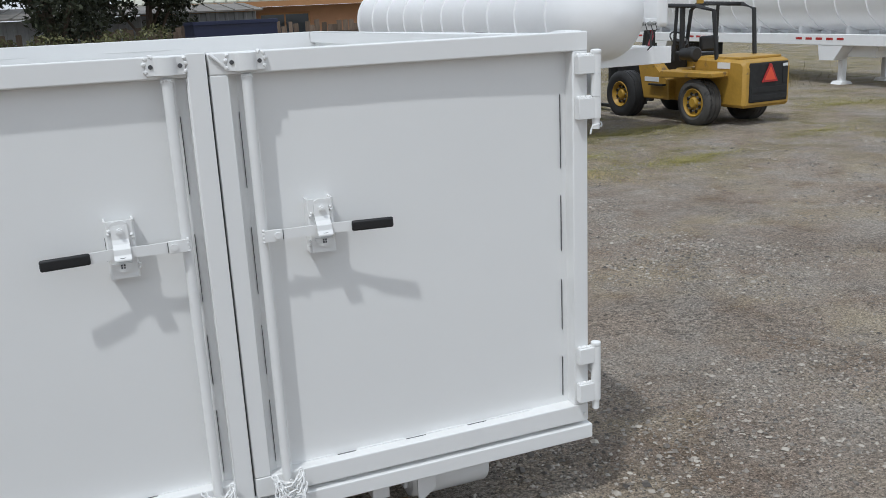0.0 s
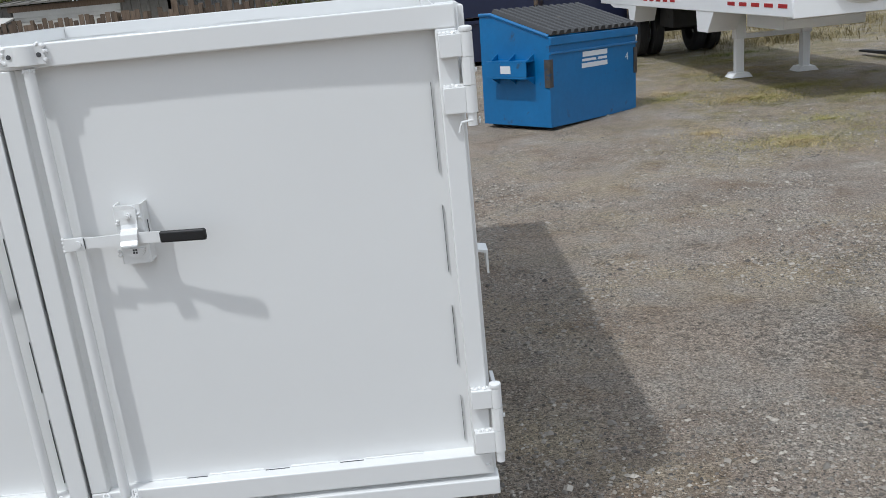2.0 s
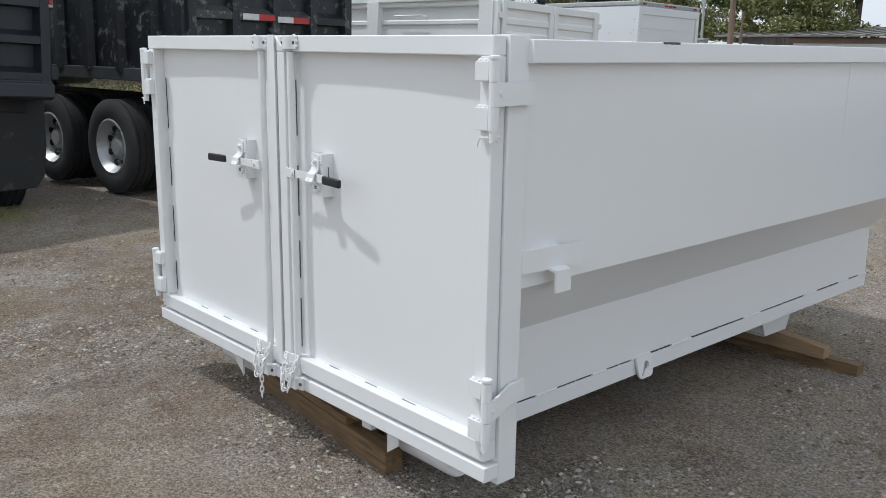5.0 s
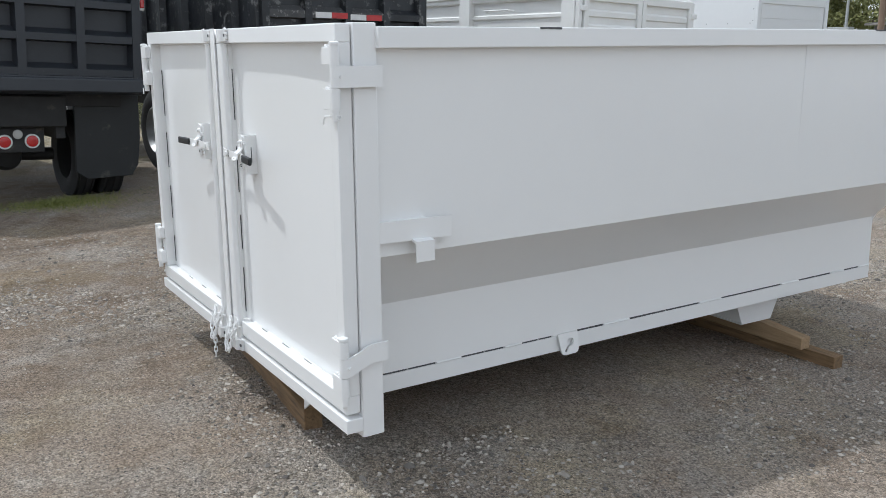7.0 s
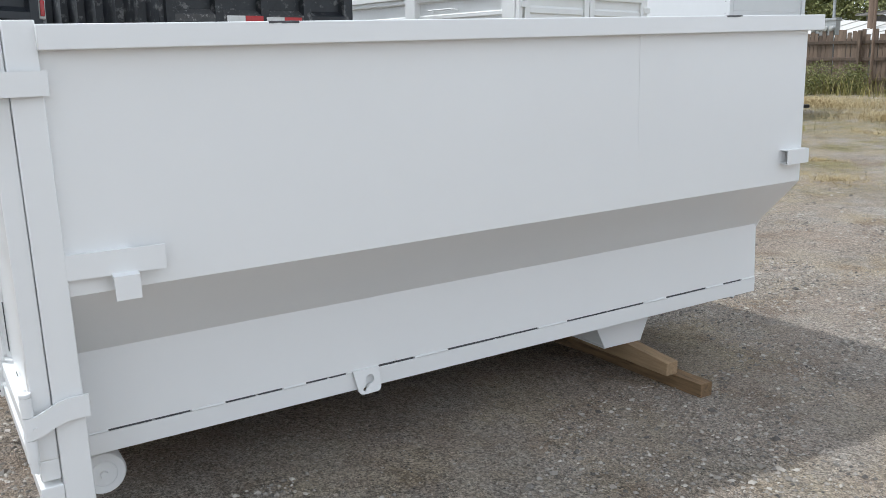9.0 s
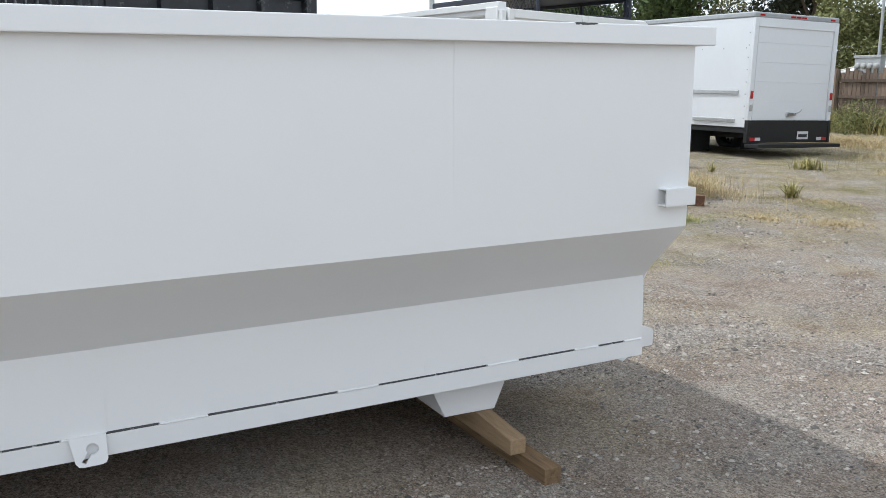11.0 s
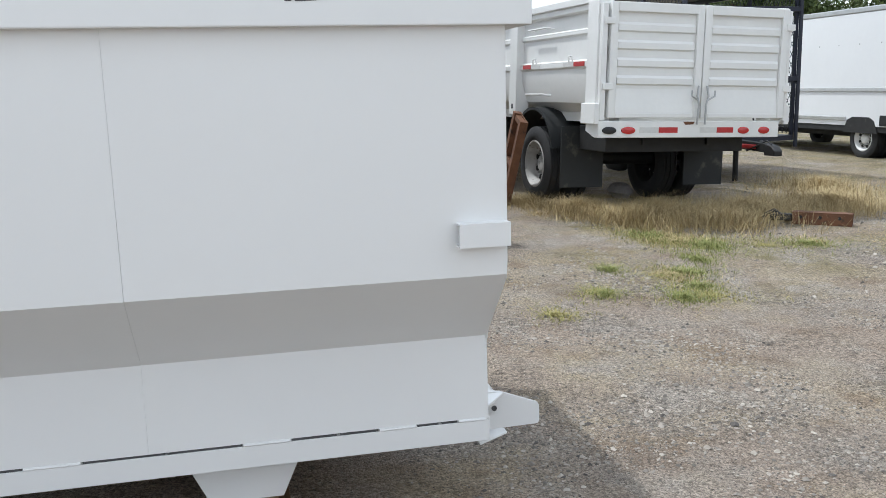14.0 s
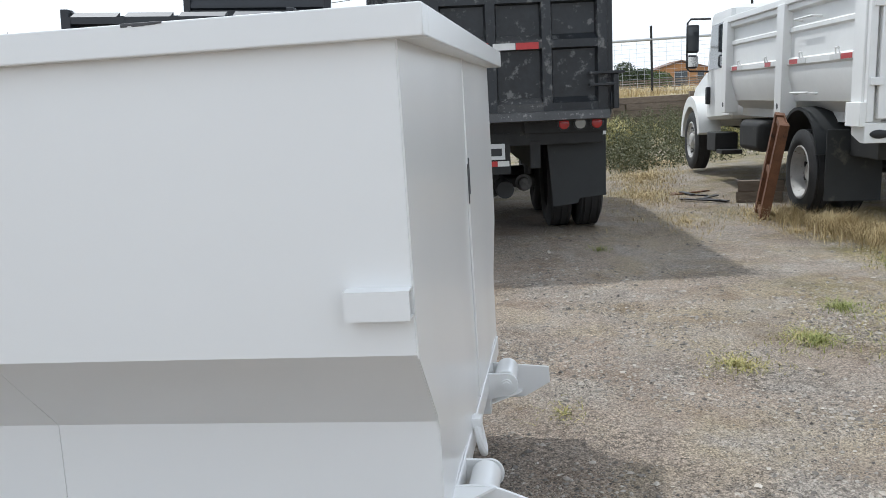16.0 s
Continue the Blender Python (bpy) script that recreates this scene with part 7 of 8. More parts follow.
def tan_house(m):
    t = thing("house", m, "tan stucco house with a shallow ribbed metal roof", "house")
    L, D, h = 17.0, 8.0, 2.30
    part("wall", B(0, L, 0, D, 0, h), STUCCO, t)
    part("fascia", B(-0.6, L + 0.6, -0.75, -0.70, h + 0.0, h + 0.22), HOUSE, t)
    r = part("roof", P([(-0.75, h + 0.20), (D * 0.55, h + 0.95), (D * 0.55, h + 1.0), (-0.75, h + 0.25)], "x", -0.7, L + 0.7), ROOFMETAL, t)
    x = -0.65
    while x < L + 0.6:
        part("roof_rib", P([(-0.77, h + 0.25), (D * 0.55, h + 1.0), (D * 0.55, h + 1.05), (-0.77, h + 0.30)], "x", x, x + 0.06), ROOFMETAL, r)
        x += 0.42
    part("roof_back", P([(D * 0.55, h + 0.95), (D + 0.6, h + 0.3), (D + 0.6, h + 0.35), (D * 0.55, h + 1.0)], "x", -0.7, L + 0.7), ROOFMETAL, t)
    for x0, x1 in ((0.8, 2.6), (4.4, 6.2), (8.6, 11.0), (12.2, 13.2), (14.2, 16.0)):
        wi = part("window", B(x0, x1, -0.03, -0.002, 1.0, 2.0), WINDOWG, t)
        part("window_frame", plate_with_hole(bmesh.new(), [(x0 - 0.08, 0.92), (x1 + 0.08, 0.92), (x1 + 0.08, 2.08), (x0 - 0.08, 2.08)], [(x0, 1.0), (x1, 1.0), (x1, 2.0), (x0, 2.0)], "y", -0.06, -0.031), HOUSE, wi)
        part("mullion", B((x0 + x1) / 2 - 0.03, (x0 + x1) / 2 + 0.03, -0.055, -0.031, 1.0, 2.0), HOUSE, wi)
    for x, hh in ((5.0, 0.7), (8.8, 0.45)):
        part("vent_pipe", C((x, 2.6, h + 0.5), (x, 2.6, h + 0.9 + hh), 0.09, 12), GALV, r)
        part("vent_cap", lathe(bmesh.new(), [(h + 0.9 + hh, 0.10), (h + 1.0 + hh, 0.18), (h + 1.12 + hh, 0.16), (h + 1.2 + hh, 0.03)], "z", (x, 2.6, 0), 14), GALV, r)
    part("roof_cooler", B(11.0, 13.4, 2.4, 3.6, h + 0.75, h + 0.98, 0.03), GALV, r)
    part("solar_panel", P([(2.2, h + 0.8), (3.4, h + 1.55), (3.38, h + 1.60), (2.18, h + 0.85)], "x", 15.0, 17.2), GLASS, r)
    return t


tan_house(pose(2.2, 35.5, -0.05, 0, 0, -9))


def far_house(m, L, D, h, peak, label):
    t = thing("house", m, label, "house")
    part("wall", P([(0, 0), (L, 0), (L, h), (L / 2, h + peak), (0, h)], "y", 0, D), HOUSE, t)
    for s in (0, 1):
        a = (-0.5, h - 0.2) if s == 0 else (L + 0.5, h - 0.2)
        part("roof", P([a, (L / 2, h + peak + 0.12), (L / 2, h + peak + 0.32), (a[0], a[1] + 0.2)], "y", -0.6, D + 0.6), HOUSEROOF, t)
    for x0, x1, z0, z1 in ((L * 0.12, L * 0.22, 1.2, 2.4), (L * 0.40, L * 0.60, 0.2, 2.6), (L * 0.76, L * 0.86, 1.2, 2.4)):
        part("window", B(x0, x1, -0.05, -0.005, z0, z1), WINDOWG, t)
        part("window_trim", B(x0 - 0.1, x1 + 0.1, -0.06, -0.006, z1 + 0.005, z1 + 0.15), HOUSEROOF, t)
    return t


far_house(pose(-150, 20.9, 1.15, 0, 0, 94), 10.4, 9.0, 2.8, 1.35, "far brown house with a low gable roof")

# timber wall, pipe fence and rail fence beyond the trucks
tw = thing("timber_wall", pose(-30.0, -4.0, -0.05, 0, 0, 91), "retaining wall of old dark railway timbers", "wall")
for k in range(5):
    for j in range(10):
        part("timber", B(j * 3.0 + 0.02 + 0.6 * (k % 2), j * 3.0 + 2.98 + 0.6 * (k % 2), -0.12 + 0.012 * ((j + k) % 3), 0.12, 0.24 * k, 0.24 * k + 0.232, 0.012, 1), TIE, tw)
for j in range(11):
    part("wall_post", B(j * 3.0 - 0.14, j * 3.0 + 0.14, -0.40, -0.14, 0, 1.30, 0.015, 1), TIE, tw)
part("upper_bank", P([(0.12, 0.0), (60.0, 0.0), (60.0, 1.35), (0.12, 1.16)], "x", -40, 70), mat("dry_bank", (0.34, 0.29, 0.19), 0.9, vary=0.3, scale=0.6, bump=0.4, bump_scale=6), tw, "dry sandy bank behind the timbers")
part("far_bank", P([(60.001, 0.0), (200.0, 0.0), (200.0, 1.25), (60.001, 1.35)], "x", -140, 170), bpy.data.materials["dry_bank"], tw, "dry sandy field beyond the bank")
rf = thing("rail_fence", pose(-110.0, 13.5, 1.25, 0, 0, 91), "far dark board fence before the house", "fence")
for k in range(9):
    part("post", B(k * 1.6 - 0.07, k * 1.6 + 0.07, -0.07, 0.07, 0, 1.15), TIE, rf)
for z in (0.35, 0.65, 0.95):
    part("rail", B(0, 12.8, -0.10, -0.071, z, z + 0.17), TIE, rf)

pf = thing("pipe_fence", pose(-34.0, -14.0, 1.1, 0, 0, 91), "pipe-rail fence with wire mesh on the bank", "fence")
for k in range(14):
    part("post", C((k * 4.0, 0, 0), (k * 4.0, 0, 2.6 + (1.1 if k % 3 == 1 else 0.25)), 0.05, 8), CHASSIS, pf)
part("top_rail", C((0, 0, 2.30), (52, 0, 2.30), 0.055, 10), GALV, pf)
wm = bmesh.new()
for k in range(12):
    cyl(wm, (0, 0, 0.2 + k * 0.175), (52, 0, 0.2 + k * 0.175), 0.006, 3, cap=False)
for k in range(175):
    cyl(wm, (k * 0.30, 0, 0.2), (k * 0.30, 0, 2.3), 0.006, 3, cap=False)
part("wire_mesh", wm, GALV, pf, "galvanised wire mesh", False, "stuff")


def utility_pole(x, y, h, r, material, label, arms=1):
    t = thing("utility_pole", pose(x, y, -0.05), label, "pole", "poles")
    part("pole", C((0, 0, 0), (0, 0, h), r, 14, r * 0.7), material, t)
    for k in range(arms):
        part("cross_arm", B(-0.9, 0.9, -0.05, 0.05, h - 0.5 - 0.6 * k, h - 0.38 - 0.6 * k), material, t)
        for xx in (-0.8, -0.3, 0.3, 0.8):
            part("insulator", C((xx, 0, h - 0.38 - 0.6 * k), (xx, 0, h - 0.24 - 0.6 * k), 0.03, 8), GALV, t)
    return t


utility_pole(-29.0, 20.5, 8.0, 0.13, GALV, "grey utility pole with cross arm")
utility_pole(-13.2, 29.0, 9.0, 0.11, POLEWOOD, "brown wooden pole behind the fence", 1)
utility_pole(-12.75, 26.45, 5.5, 0.05, GALV, "thin grey service pole by the fence", 0)
utility_pole(-10.85, 25.55, 2.9, 0.05, POLEWOOD, "thin weathered wooden pole by the fence", 0)
single("post", C((0, 0, 0), (0, 0, 3.0), 0.09, 10), GALV, pose(-0.9, 29.5, -0.05, 0, 0, 0), "grey steel post behind the bushes", "post")
for a, b in (((-29.0, 20.5, 7.5), (-80, 60, 9.0)), ((-29.0, 20.5, 7.6), (-13.2, 29.0, 8.5)), ((-29.0, 20.5, 7.2), (-60, -30, 8.0)), ((-13.2, 29.0, 8.4), (12, 60, 9))):
    pts = [Vector(a).lerp(Vector(b), k / 16) - Vector((0, 0, 4 * 0.5 * (k / 16) * (1 - k / 16))) for k in range(17)]
    single("overhead_cable", T([p - pts[0] for p in pts], 0.018, 5), CABLE, pose(*pts[0]), "black overhead cable between poles", "cable", "cables")
# meter boxes on the service pole
mb = thing("meter_bank", pose(-12.85, 26.22, 1.58, 0, 0, -6), "grey bank of electric meters by the fence", "meter box")
part("meter_cabinet", B(-0.45, 0.45, -0.10, 0.10, 0.0, 0.42, 0.01), GALV, mb)
part("meter_hood", B(-0.48, 0.48, -0.13, 0.12, 0.421, 0.50, 0.01), GALV, mb)
for k in range(4):
    part("meter", lathe(bmesh.new(), [(-0.10, 0.085), (-0.15, 0.08), (-0.17, 0.05), (-0.172, 0.001)], "y", (-0.33 + 0.22 * k, 0, 0.20), 16), CLEARLENS, mb)
part("meter_post", B(-0.05, 0.05, -0.05, 0.05, -1.6, -0.001), GALV, mb)

# ---- trees and shrubs ----
def leaf_cloud(centres, n, size, seed, flat=0.7):
    """Many small folded leaves scattered in uneven clumps."""
    r = np.random.RandomState(seed)
    cs = np.array([c[:3] for c in centres], dtype=float)
    rs = np.array([c[3] for c in centres], dtype=float)
    pick = r.choice(len(cs), n, p=rs ** 2 / np.sum(rs ** 2))
    d = r.normal(size=(n, 3))
    d /= np.linalg.norm(d, axis=1)[:, None]
    rad = rs[pick] * (0.55 + 0.5 * r.rand(n) ** 0.6)
    p = cs[pick] + d * rad[:, None] * np.array([1, 1, flat])
    a = r.normal(size=(n, 3))
    a /= np.linalg.norm(a, axis=1)[:, None]
    b = np.cross(a, r.normal(size=(n, 3)))
    b /= np.linalg.norm(b, axis=1)[:, None]
    s = size * (0.6 + 0.8 * r.rand(n))[:, None]
    v = np.empty((n, 4, 3))
    v[:, 0], v[:, 1], v[:, 2], v[:, 3] = p - a * s, p + b * s * 0.45, p + a * s, p - b * s * 0.45
    return v.reshape(-1, 3), np.arange(n * 4).reshape(-1, 4)


def np_mesh(name, verts, faces, material):
    me = bpy.data.meshes.new(name)
    me.from_pydata([tuple(v) for v in verts.tolist()], [], [tuple(f) for f in faces.tolist()])
    me.materials.append(material)
    return me


LEAFMATS = {}


def leaf_mat(name, a, b):
    if name not in LEAFMATS:
        LEAFMATS[name] = grass_mat(name, a, b)
    return LEAFMATS[name]


DARKLEAF = leaf_mat("dark_foliage", (0.018, 0.030, 0.012), (0.060, 0.085, 0.030))
MIDLEAF = leaf_mat("mid_foliage", (0.040, 0.065, 0.018), (0.11, 0.15, 0.045))
PINE = leaf_mat("pine_foliage", (0.020, 0.026, 0.014), (0.055, 0.062, 0.030))
OLIVE = leaf_mat("olive_foliage", (0.07, 0.075, 0.028), (0.17, 0.165, 0.065))
LIMELEAF = leaf_mat("yellow_green_foliage", (0.09, 0.105, 0.030), (0.25, 0.25, 0.085))


def tree(x, y, h, spread, leaf, n, size, seed, label, low=0.3, bare=False):
    r = random.Random(seed)
    t = thing("tree", pose(x, y, -0.06), label, "tree", "trees")
    tb = bmesh.new()
    top = h * 0.55
    bend = [Vector((0.12 * h * 0.1 * math.sin(k * 0.9 + seed), 0.012 * h * math.cos(k * 1.3), top * k / 6)) for k in range(7)]
    for k in range(6):
        cyl(tb, bend[k], bend[k + 1], 0.028 * h * (1 - k / 9), 9, 0.028 * h * (1 - (k + 1) / 9), cap=False)
    part("trunk", tb, BARK, t)
    centres = []
    for k in range(11 if not bare else 14):
        a = k * 2.4 + r.uniform(-0.4, 0.4)
        z0 = r.uniform(low, 0.6) * h
        base = bend[min(6, int(z0 / top * 6))] if z0 < top else bend[6]
        ln = spread * r.uniform(0.45, 1.0)
        tip = base + Vector((math.cos(a) * ln, math.sin(a) * ln, h * r.uniform(0.10, 0.38)))
        tip.z = min(tip.z, h)
        mid = base.lerp(tip, 0.5) + Vector((0, 0, 0.06 * h))
        part("limb", T([base, mid, tip], 0.007 * h, 6), BARK, t)
        if bare:
            for q in range(5):
                e = tip + Vector((r.uniform(-1, 1), r.uniform(-1, 1), r.uniform(0.1, 1.2))) * spread * 0.3
                part("twig", T([mid.lerp(tip, r.random()), tip.lerp(e, 0.5), e], 0.0025 * h, 4), BARK, t)
        centres += [(*tip, spread * r.uniform(0.22, 0.42)), (*mid, spread * r.uniform(0.2, 0.34))]
    for k in range(7):
        centres.append((r.uniform(-0.4, 0.4) * spread, r.uniform(-0.4, 0.4) * spread, h * r.uniform(0.62, 0.95), spread * r.uniform(0.22, 0.42)))
    if n:
        v, f = leaf_cloud(centres, n, size, seed)
        o = new("crown", np_mesh("crown", v, f, leaf))
        o.parent = t
    return t


def shrub(x, y, h, w, leaf, n, size, seed, label, z=-0.06):
    r = random.Random(seed)
    t = thing("shrub", pose(x, y, z), label, "shrub", "shrubs")
    sb = bmesh.new()
    centres = []
    for k in range(9):
        a = k * 2.4
        tip = Vector((math.cos(a) * w * r.uniform(0.1, 0.8), math.sin(a) * w * r.uniform(0.1, 0.8), h * r.uniform(0.35, 0.85)))
        tube(sb, [(0, 0, 0), tip * 0.5 + Vector((0, 0, 0.1 * h)), tip], 0.02, 5)
        centres.append((*tip, w * r.uniform(0.25, 0.45)))
        centres.append((tip.x * 1.1, tip.y * 1.1, tip.z * 0.5, w * r.uniform(0.25, 0.4)))
    part("stems", sb, BARK, t)
    v, f = leaf_cloud(centres, n, size, seed, 0.8)
    o = new("foliage", np_mesh("foliage", v, f, leaf))
    o.parent = t
    return t


PL = "dark green pine with dense uneven branches"
GL = "leafy green shade tree behind the sheds"
tree(-0.6, 24.5, 7.0, 2.8, PINE, 22000, 0.075, 1, PL, 0.12)
tree(2.0, 27.5, 6.0, 2.4, PINE, 18000, 0.075, 2, PL, 0.12)
tree(-4.6, 33.5, 6.5, 3.2, MIDLEAF, 20000, 0.09, 3, GL)
tree(-14.0, 40.5, 11.0, 4.0, PINE, 20000, 0.13, 5, PL)
tree(-21.0, 44.0, 12.0, 4.5, MIDLEAF, 20000, 0.14, 6, GL)
tree(-9.0, 44.0, 12.0, 4.5, PINE, 20000, 0.14, 7, PL)
tree(-28.0, 42.0, 11.0, 4.5, PINE, 20000, 0.14, 8, PL)
tree(-34.0, 38.0, 10.0, 4.2, MIDLEAF, 18000, 0.13, 9, GL)
tree(-40.0, 33.0, 8.0, 4.0, MIDLEAF, 16000, 0.13, 10, GL)
tree(-21.5, 30.5, 4.2, 2.2, OLIVE, 18000, 0.07, 11, "olive-green bushy tree behind the fence", 0.1)
tree(-17.0, 31.5, 4.8, 2.4, LIMELEAF, 20000, 0.07, 12, "yellow-green bushy tree behind the fence", 0.1)
tree(-13.4, 34.0, 4.6, 2.6, LIMELEAF, 18000, 0.08, 16, "yellow-green bushy tree behind the fence", 0.1)
tree(-25.0, 24.5, 6.5, 2.2, MIDLEAF, 16000, 0.09, 13, GL)
tree(-36.0, -22.0, 7.0, 2.6, OLIVE, 300, 0.12, 14, "bare pale tree beyond the yard", 0.3, True)
tree(-44.0, -30.0, 7.5, 3.0, OLIVE, 700, 0.14, 15, "sparse grey-green tree beyond the yard", 0.3, True)
shrub(-125, 14.6, 3.3, 3.4, DARKLEAF, 9000, 0.17, 21, "far dark green shrub by the house", 1.2)
shrub(-128, 18.6, 2.7, 3.0, MIDLEAF, 8000, 0.17, 22, "far green shrub by the house", 1.2)
shrub(0.4, 21.6, 1.9, 1.6, OLIVE, 12000, 0.04, 23, "yellow-green bush by the bins")
shrub(-2.0, 23.4, 1.5, 1.4, OLIVE, 10000, 0.04, 24, "yellow-green bush by the bins")
shrub(-14.5, 25.3, 0.85, 1.0, LIMELEAF, 7000, 0.028, 25, "dusty weedy bush at the fence")
shrub(-11.8, 25.1, 0.75, 1.1, LIMELEAF, 7000, 0.028, 26, "dusty weedy bush at the fence")


# ---- grass and stones ----
def blades(name, label, patches, height, width, material, seed, lay=1.1):
    """Patches of (x, y, rx, ry, count); each blade is a bent tapering strip."""
    r = np.random.RandomState(seed)
    P0 = []
    for x, y, rx, ry, n in patches:
        a, q = r.rand(n) * math.tau, np.minimum(np.abs(r.normal(0, 0.62, n)), 1.7)
        q = q * (0.75 + 0.35 * np.sin(a * 3 + x) * r.rand(n))
        P0.append(np.stack([x + rx * q * np.cos(a), y + ry * q * np.sin(a)], 1))
    P0 = np.concatenate(P0)
    n = len(P0)
    z = np.array([ground_z(px, py) for px, py in P0]) - 0.012
    h = height * (0.35 + 0.9 * r.rand(n) ** 1.4)
    a = r.rand(n) * math.tau
    lean = h * (0.2 + lay * r.rand(n) ** 1.5)
    d = np.stack([np.cos(a), np.sin(a)], 1)
    s = np.stack([-d[:, 1], d[:, 0]], 1) * (width * (0.6 + 0.8 * r.rand(n)))[:, None]
    v = np.zeros((n, 5, 3))
    v[:, 0, :2], v[:, 1, :2] = P0 - s, P0 + s
    v[:, 0, 2] = v[:, 1, 2] = z
    m = P0 + d * (lean * 0.35)[:, None]
    v[:, 2, :2], v[:, 3, :2] = m + s * 0.7, m - s * 0.7
    v[:, 2, 2] = v[:, 3, 2] = z + h * 0.66
    v[:, 4, :2], v[:, 4, 2] = P0 + d * lean[:, None], z + h
    k = np.arange(n)[:, None] * 5
    faces = [tuple(f) for f in (k + np.array([0, 1, 2, 3])).tolist()] + [tuple(f) for f in (k + np.array([3, 2, 4])).tolist()]
    me = bpy.data.meshes.new(name)
    me.from_pydata([tuple(q) for q in v.reshape(-1, 3).tolist()], [], faces)
    me.materials.append(material)
    return tagged(new(name, me), label, "grass", "", "stuff")


blades("dry_grass", "tall dry straw-coloured grass round the parked trucks", [(-5.2, 9.8, 0.9, 0.6, 6500), (-5.0, 10.8, 0.9, 0.8, 6500), (-5.2, 12.0, 1.2, 0.9, 6200), (-5.7, 9.05, 0.75, 0.40, 4200), (-4.9, 9.4, 0.8, 0.5, 3600), (-6.5, 8.75, 0.6, 0.3, 1500), (-6.6, 12.9, 1.5, 0.9, 3500), (-4.4, 10.2, 0.6, 0.6, 2500), (-9.5, 21.2, 5.0, 2.4, 9000), (-6.0, 18.6, 3.0, 1.2, 2500), (-8.8, 9.8, 1.0, 0.5, 500)], 0.19, 0.0022, DRYGRASS, 5, 2.6)
blades("straw_grass", "thin yellow grass flattened on the gravel", [(-2.9, 11.2, 1.3, 0.7, 2600), (-2.4, 8.5, 0.8, 0.4, 1800), (-3.8, 9.3, 0.9, 0.5, 2400), (-5.9, 8.6, 0.6, 0.4, 900), (-2.2, 11.6, 1.2, 0.8, 2400), (-3.4, 12.9, 0.9, 0.5, 900), (-5.5, 14.6, 2.2, 0.8, 1800), (-4.5, 16.5, 3.2, 1.2, 3800), (-3.3, 10.4, 0.5, 0.35, 700), (4.3, 9.3, 0.6, 0.5, 2200), (4.9, 8.5, 0.7, 0.5, 1800), (4.7, 12.4, 0.9, 0.8, 2600), (5.4, 11.4, 1.0, 0.6, 2200), (6.5, 14.2, 1.6, 0.8, 3000)], 0.036, 0.003, DRYGRASS, 9, 3.6)
blades("green_grass", "fresh green grass tufts on the gravel", [(-3.45, 9.40, 0.60, 0.40, 3600), (-4.1, 9.15, 0.45, 0.30, 1500), (-2.75, 8.12, 0.32, 0.22, 1100), (-2.45, 8.65, 0.36, 0.34, 1900), (-2.0, 8.5, 0.35, 0.25, 1000), (-2.0, 7.75, 0.25, 0.22, 500), (-3.2, 10.3, 0.6, 0.5, 1800), (-2.9, 9.0, 0.45, 0.25, 1300), (-1.75, 8.25, 0.35, 0.2, 900), (-5.65, 2.7, 0.5, 0.9, 6000), (-2.6, 5.6, 0.12, 0.14, 120), (-5.0, 6.6, 0.15, 0.15, 120), (-0.2, 15.8, 0.4, 0.35, 380), (7.2, 16.4, 1.6, 0.6, 2500)], 0.046, 0.0026, GREENGRASS, 6, 2.2)
blades("yellow_grass", "short yellow-green grass growing through the gravel", [(-2.4, 8.4, 0.75, 0.5, 3000), (-1.75, 8.45, 0.40, 0.42, 2000), (-2.1, 7.75, 0.42, 0.35, 1300), (-1.6, 7.22, 0.30, 0.28, 900), (-3.9, 9.1, 1.0, 0.45, 3600), (-3.3, 9.9, 1.1, 0.6, 2600), (-0.82, 6.25, 0.25, 0.18, 200), (0.2, 11.5, 1.6, 0.9, 700), (-9.5, 23.5, 5.0, 1.6, 4500), (1.0, 17.2, 3.2, 0.8, 4200), (-2.4, 18.4, 1.5, 0.9, 2000), (6.9, 10.9, 1.8, 0.7, 3500), (5.6, 9.5, 1.1, 0.5, 2600), (6.2, 13.4, 2.0, 1.0, 5000), (6.7, 8.6, 0.9, 0.35, 900), (9.3, 9.4, 1.6, 0.7, 2400), (6.8, 15.5, 3.0, 1.4, 6000), (11.8, 11.5, 2.5, 1.4, 7000), (12.5, 14.0, 3.5, 2.2, 6000), (5.0, 8.6, 1.3, 0.7, 5200), (6.4, 8.5, 1.1, 0.5, 3800), (4.6, 11.9, 0.7, 0.5, 3200), (5.6, 11.3, 1.0, 0.6, 4200), (6.9, 8.7, 0.9, 0.3, 2400), (6.4, 12.0, 1.5, 0.6, 6500), (7.7, 11.1, 1.0, 0.5, 4200), (4.9, 12.2, 0.9, 0.8, 3000), (-5.6, 2.9, 0.6, 1.1, 2500), (-16, 8.0, 8, 2.6, 2600), (-13, 6.2, 3.0, 0.8, 900), (-9, 7.6, 1.2, 0.5, 300)], 0.027, 0.0030, MIXGRASS, 7, 3.8)
blades("brush", "knee-high dry brush behind the tank trailer", [(8.6, 18.0, 2.2, 1.6, 3200), (6.3, 21.5, 3.2, 1.6, 4200), (10.5, 20.5, 3.0, 1.8, 4200), (13.0, 15.5, 2.2, 1.0, 3000), (14.5, 18.5, 2.2, 1.4, 3000)], 0.19, 0.005, WEEDGRASS, 23, 2.6)
blades("arching_tuft", "arching yellow-green grass clump on the gravel", [(-3.95, 12.9, 0.10, 0.10, 170), (-6.6, 14.1, 0.06, 0.06, 60), (-6.2, 15.9, 0.4, 0.3, 260)], 0.22, 0.006, MIXGRASS, 10, 3.0)
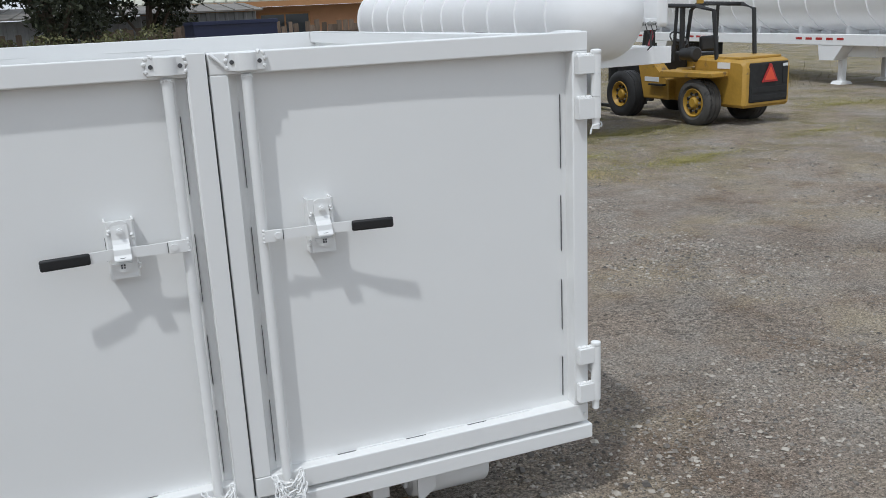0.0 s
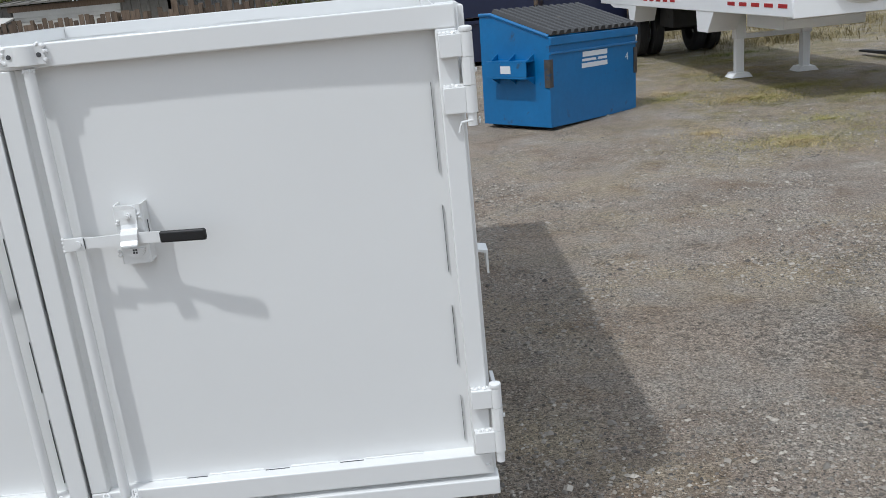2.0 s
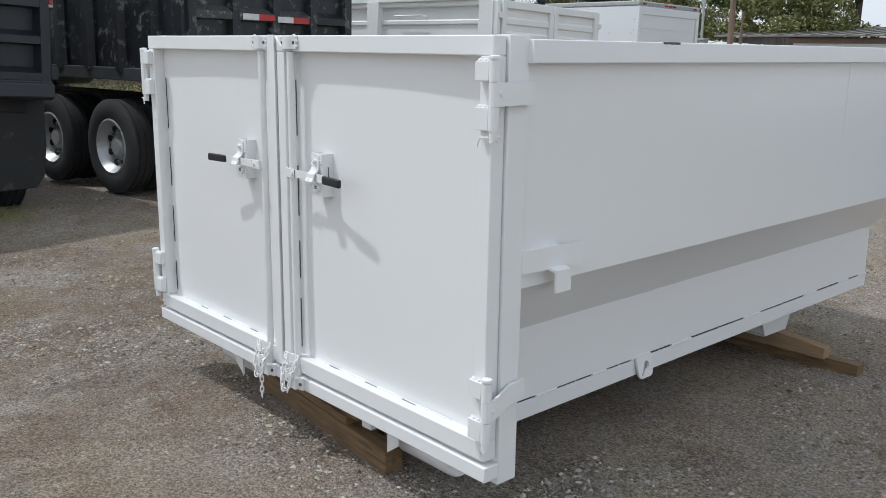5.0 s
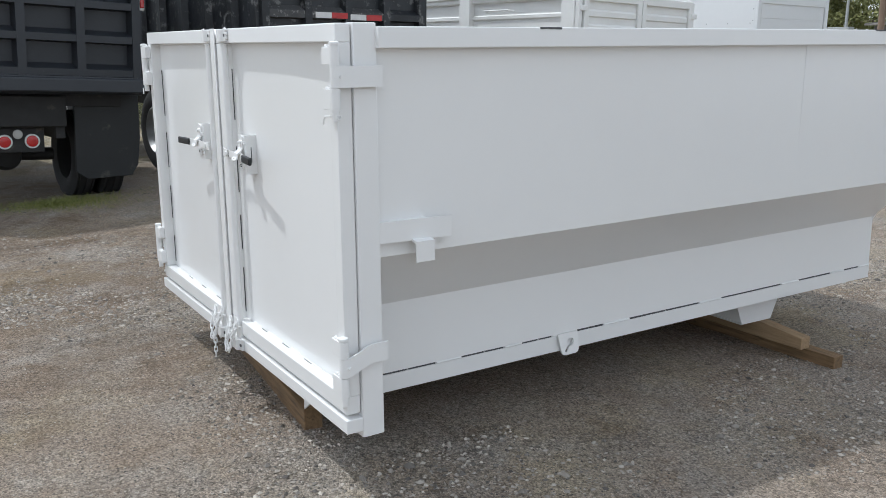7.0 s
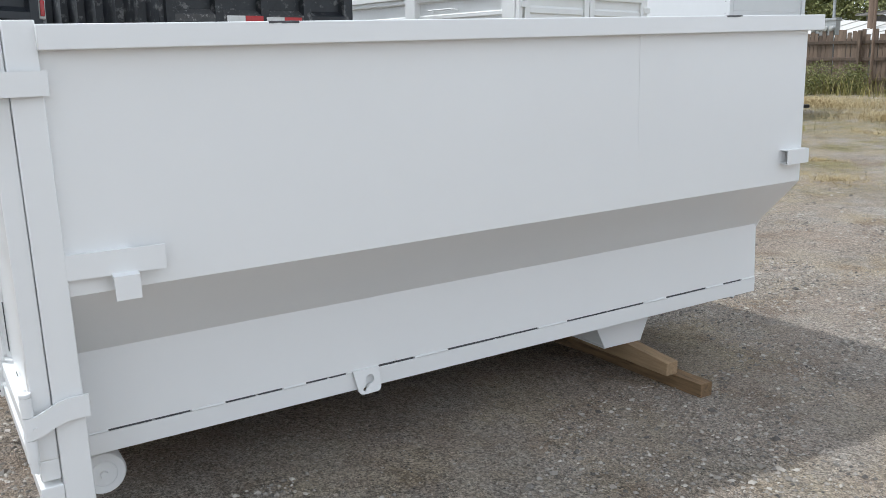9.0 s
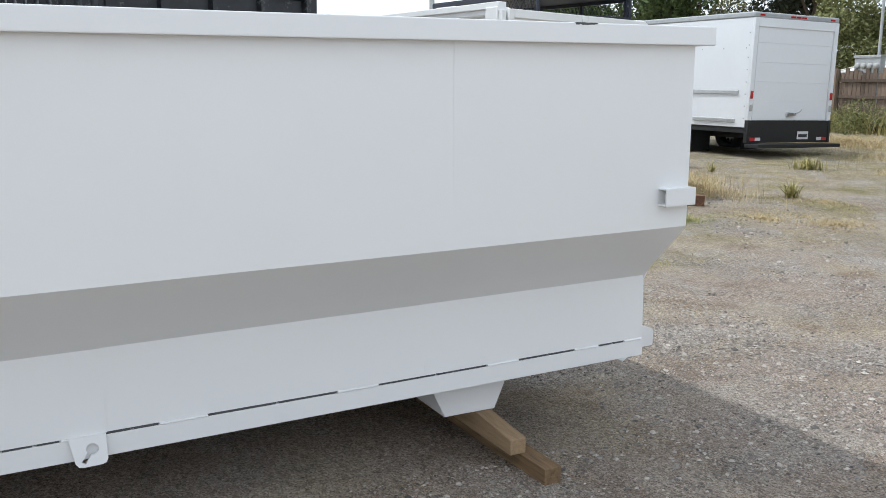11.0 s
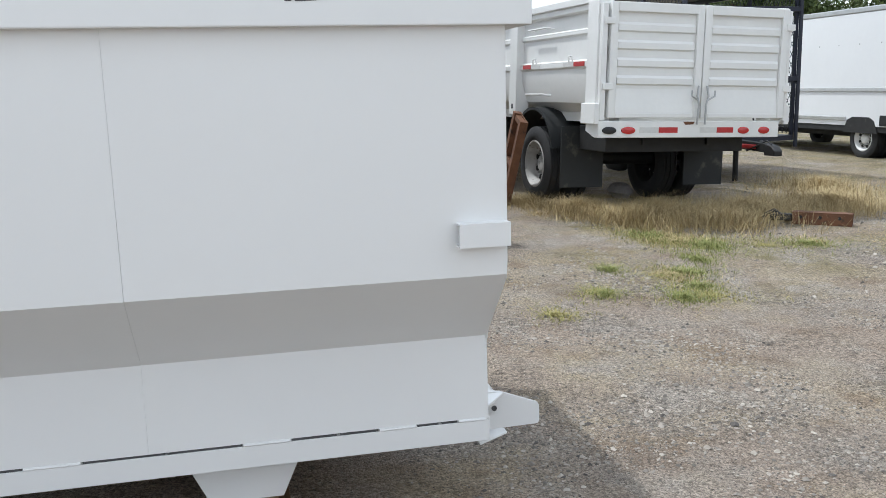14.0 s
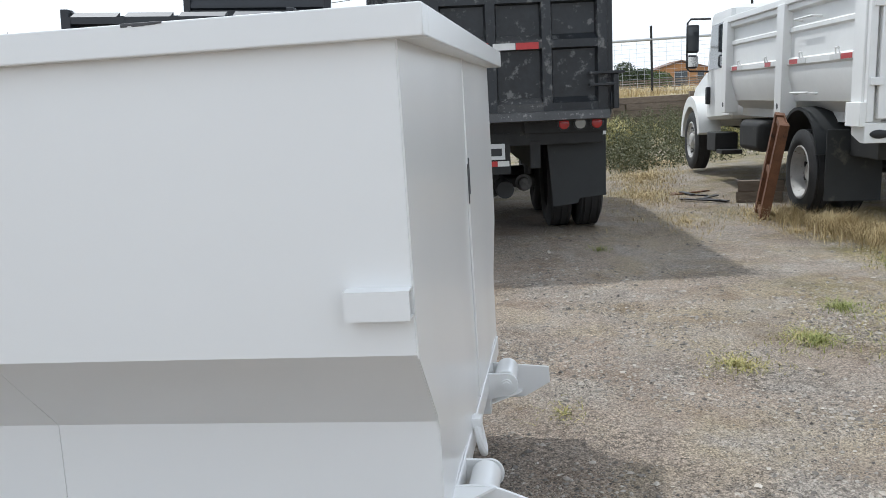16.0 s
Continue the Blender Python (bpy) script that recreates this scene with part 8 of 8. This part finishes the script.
blades("weeds", "grey-green weeds along the timber wall", [(-26, 6.0, 3.5, 4.0, 5200), (-22, 7.5, 2.6, 1.3, 1600), (-28.5, 0.0, 1.6, 8.0, 2600), (-20, 10.5, 4.0, 1.5, 1500), (-14.0, 24.9, 4.5, 0.7, 2600), (1.9, 20.9, 2.2, 0.8, 1300), (-6.0, 24.6, 5.0, 0.7, 3000)], 0.60, 0.009, MIXGRASS, 8)
bl = blades("bank_grass", "pale dry grass on the bank behind the timbers", [(-33.5, 6.0, 2.2, 9.0, 5000), (-40, 9.0, 5.0, 8.0, 5000)], 0.45, 0.010, DRYGRASS, 17)
bl.location.z = 1.12


def weed_bed(label, x0, x1, y0, y1, clumps, n, seed):
    """Waist-high leafy weeds in uneven clumps, one object."""
    r = np.random.RandomState(seed)
    cs = []
    for k in range(clumps):
        x, y = x0 + (x1 - x0) * r.rand(), y0 + (y1 - y0) * r.rand()
        s = 0.16 + 0.30 * r.rand() ** 1.6
        for q in range(3):
            cs.append((x + r.normal(0, 0.15), y + r.normal(0, 0.15), -0.08 + s * (0.3 + 0.75 * q), s * (0.95 - 0.22 * q)))
    v, f = leaf_cloud(cs, n, 0.026, seed, 0.9)
    return tagged(new("weed_bed", np_mesh("weed_bed", v, f, WEEDLEAF)), label, "weeds", "", "stuff")


WEEDLEAF = leaf_mat("dusty_weed_foliage", (0.055, 0.062, 0.026), (0.15, 0.15, 0.070))
weed_bed("grey-green leafy weeds growing up to the timber wall", -29.6, -14.0, 5.6, 10.4, 210, 60000, 31)
blades("trampled_grass", "sparse straw and weeds trodden into the dirt", [(-9.0, 7.4, 2.2, 0.7, 2600), (-11.5, 7.6, 1.6, 0.8, 2600), (-7.0, 8.6, 1.0, 0.6, 1800), (-6.6, 7.6, 1.3, 0.5, 700), (-15.0, 7.8, 2.5, 1.4, 4000)], 0.07, 0.004, DRYGRASS, 18, 2.2)
weed_bed("sparse low weeds behind the parked trucks", -15.0, -12.6, 6.6, 8.4, 16, 5200, 32)


def stones(n, seed, x0, x1, y0, y1, s0, s1, heap=0.0):
    """Loose stones: squashed, jittered eight-faced lumps half sunk into the gravel."""
    r = np.random.RandomState(seed)
    base = np.array([(1, 0, 0), (0, 1, 0), (-1, 0, 0), (0, -1, 0), (0, 0, 1), (0.6, 0.6, -0.6), (-0.6, -0.6, -0.6), (0.62, -0.55, 0.35), (-0.55, 0.62, 0.4)], dtype=float)
    tri = np.array([(0, 8, 4), (0, 1, 8), (1, 2, 8), (2, 4, 8), (2, 3, 4), (3, 7, 4), (7, 0, 4), (3, 0, 7)])
    x, y = x0 + (x1 - x0) * r.rand(n), y0 + (y1 - y0) * r.rand(n)
    keep = ~((x > -1.0) & (x < 1.2) & (y > 2.75) & (y < 5.8))
    if heap:
        dense = np.array([noise.noise((p * 0.9, q * 0.9, 7.0)) + 0.6 * noise.noise((p * 2.6, q * 2.6, 3.0)) for p, q in zip(x, y)])
        keep &= dense + 0.25 > heap * r.rand(n)
    x, y = x[keep], y[keep]
    n = len(x)
    s = s0 + (s1 - s0) * r.rand(n) ** 4
    v = base[None] * (0.75 + 0.5 * r.rand(n, 9, 1)) * (s[:, None] * (0.7 + 0.6 * r.rand(n, 3)))[:, None, :]
    v[:, :, 2] *= 0.65
    a = r.rand(n) * math.tau
    c, sn = np.cos(a)[:, None], np.sin(a)[:, None]
    vx, vy = v[:, :, 0] * c - v[:, :, 1] * sn, v[:, :, 0] * sn + v[:, :, 1] * c
    z = np.array([ground_z(p, q) + (0.018 * noise.noise((p * 0.6, q * 0.6, 0.3)) + 0.008 * noise.noise((p * 2.1, q * 2.1, 5.0))) for p, q in zip(x, y)])
    out = np.stack([vx + x[:, None], vy + y[:, None], v[:, :, 2] + z[:, None] + s[:, None] * 0.12], 2).reshape(-1, 3)
    f = (np.arange(n)[:, None, None] * 9 + tri[None]).reshape(-1, 3)
    o = new("gravel", np_mesh("gravel", out, f, STONES))
    return tagged(o, "loose grey and tan stones scattered over the yard", "gravel", "", "stuff")


stones(150000, 11, -2.5, 5.5, 0.5, 9.5, 0.0032, 0.012, 0.5)
stones(52000, 12, -8.0, 10.0, 0.5, 13.0, 0.006, 0.021, 0.9)
stones(16000, 14, -5.0, 1.5, 0.3, 4.2, 0.004, 0.015, 1.0)
stones(15000, 15, -4.5, 1.5, 6.0, 8.4, 0.004, 0.016, 1.0)
stones(420, 13, -8.0, 8.0, 0.5, 13.0, 0.012, 0.028, 0.6)
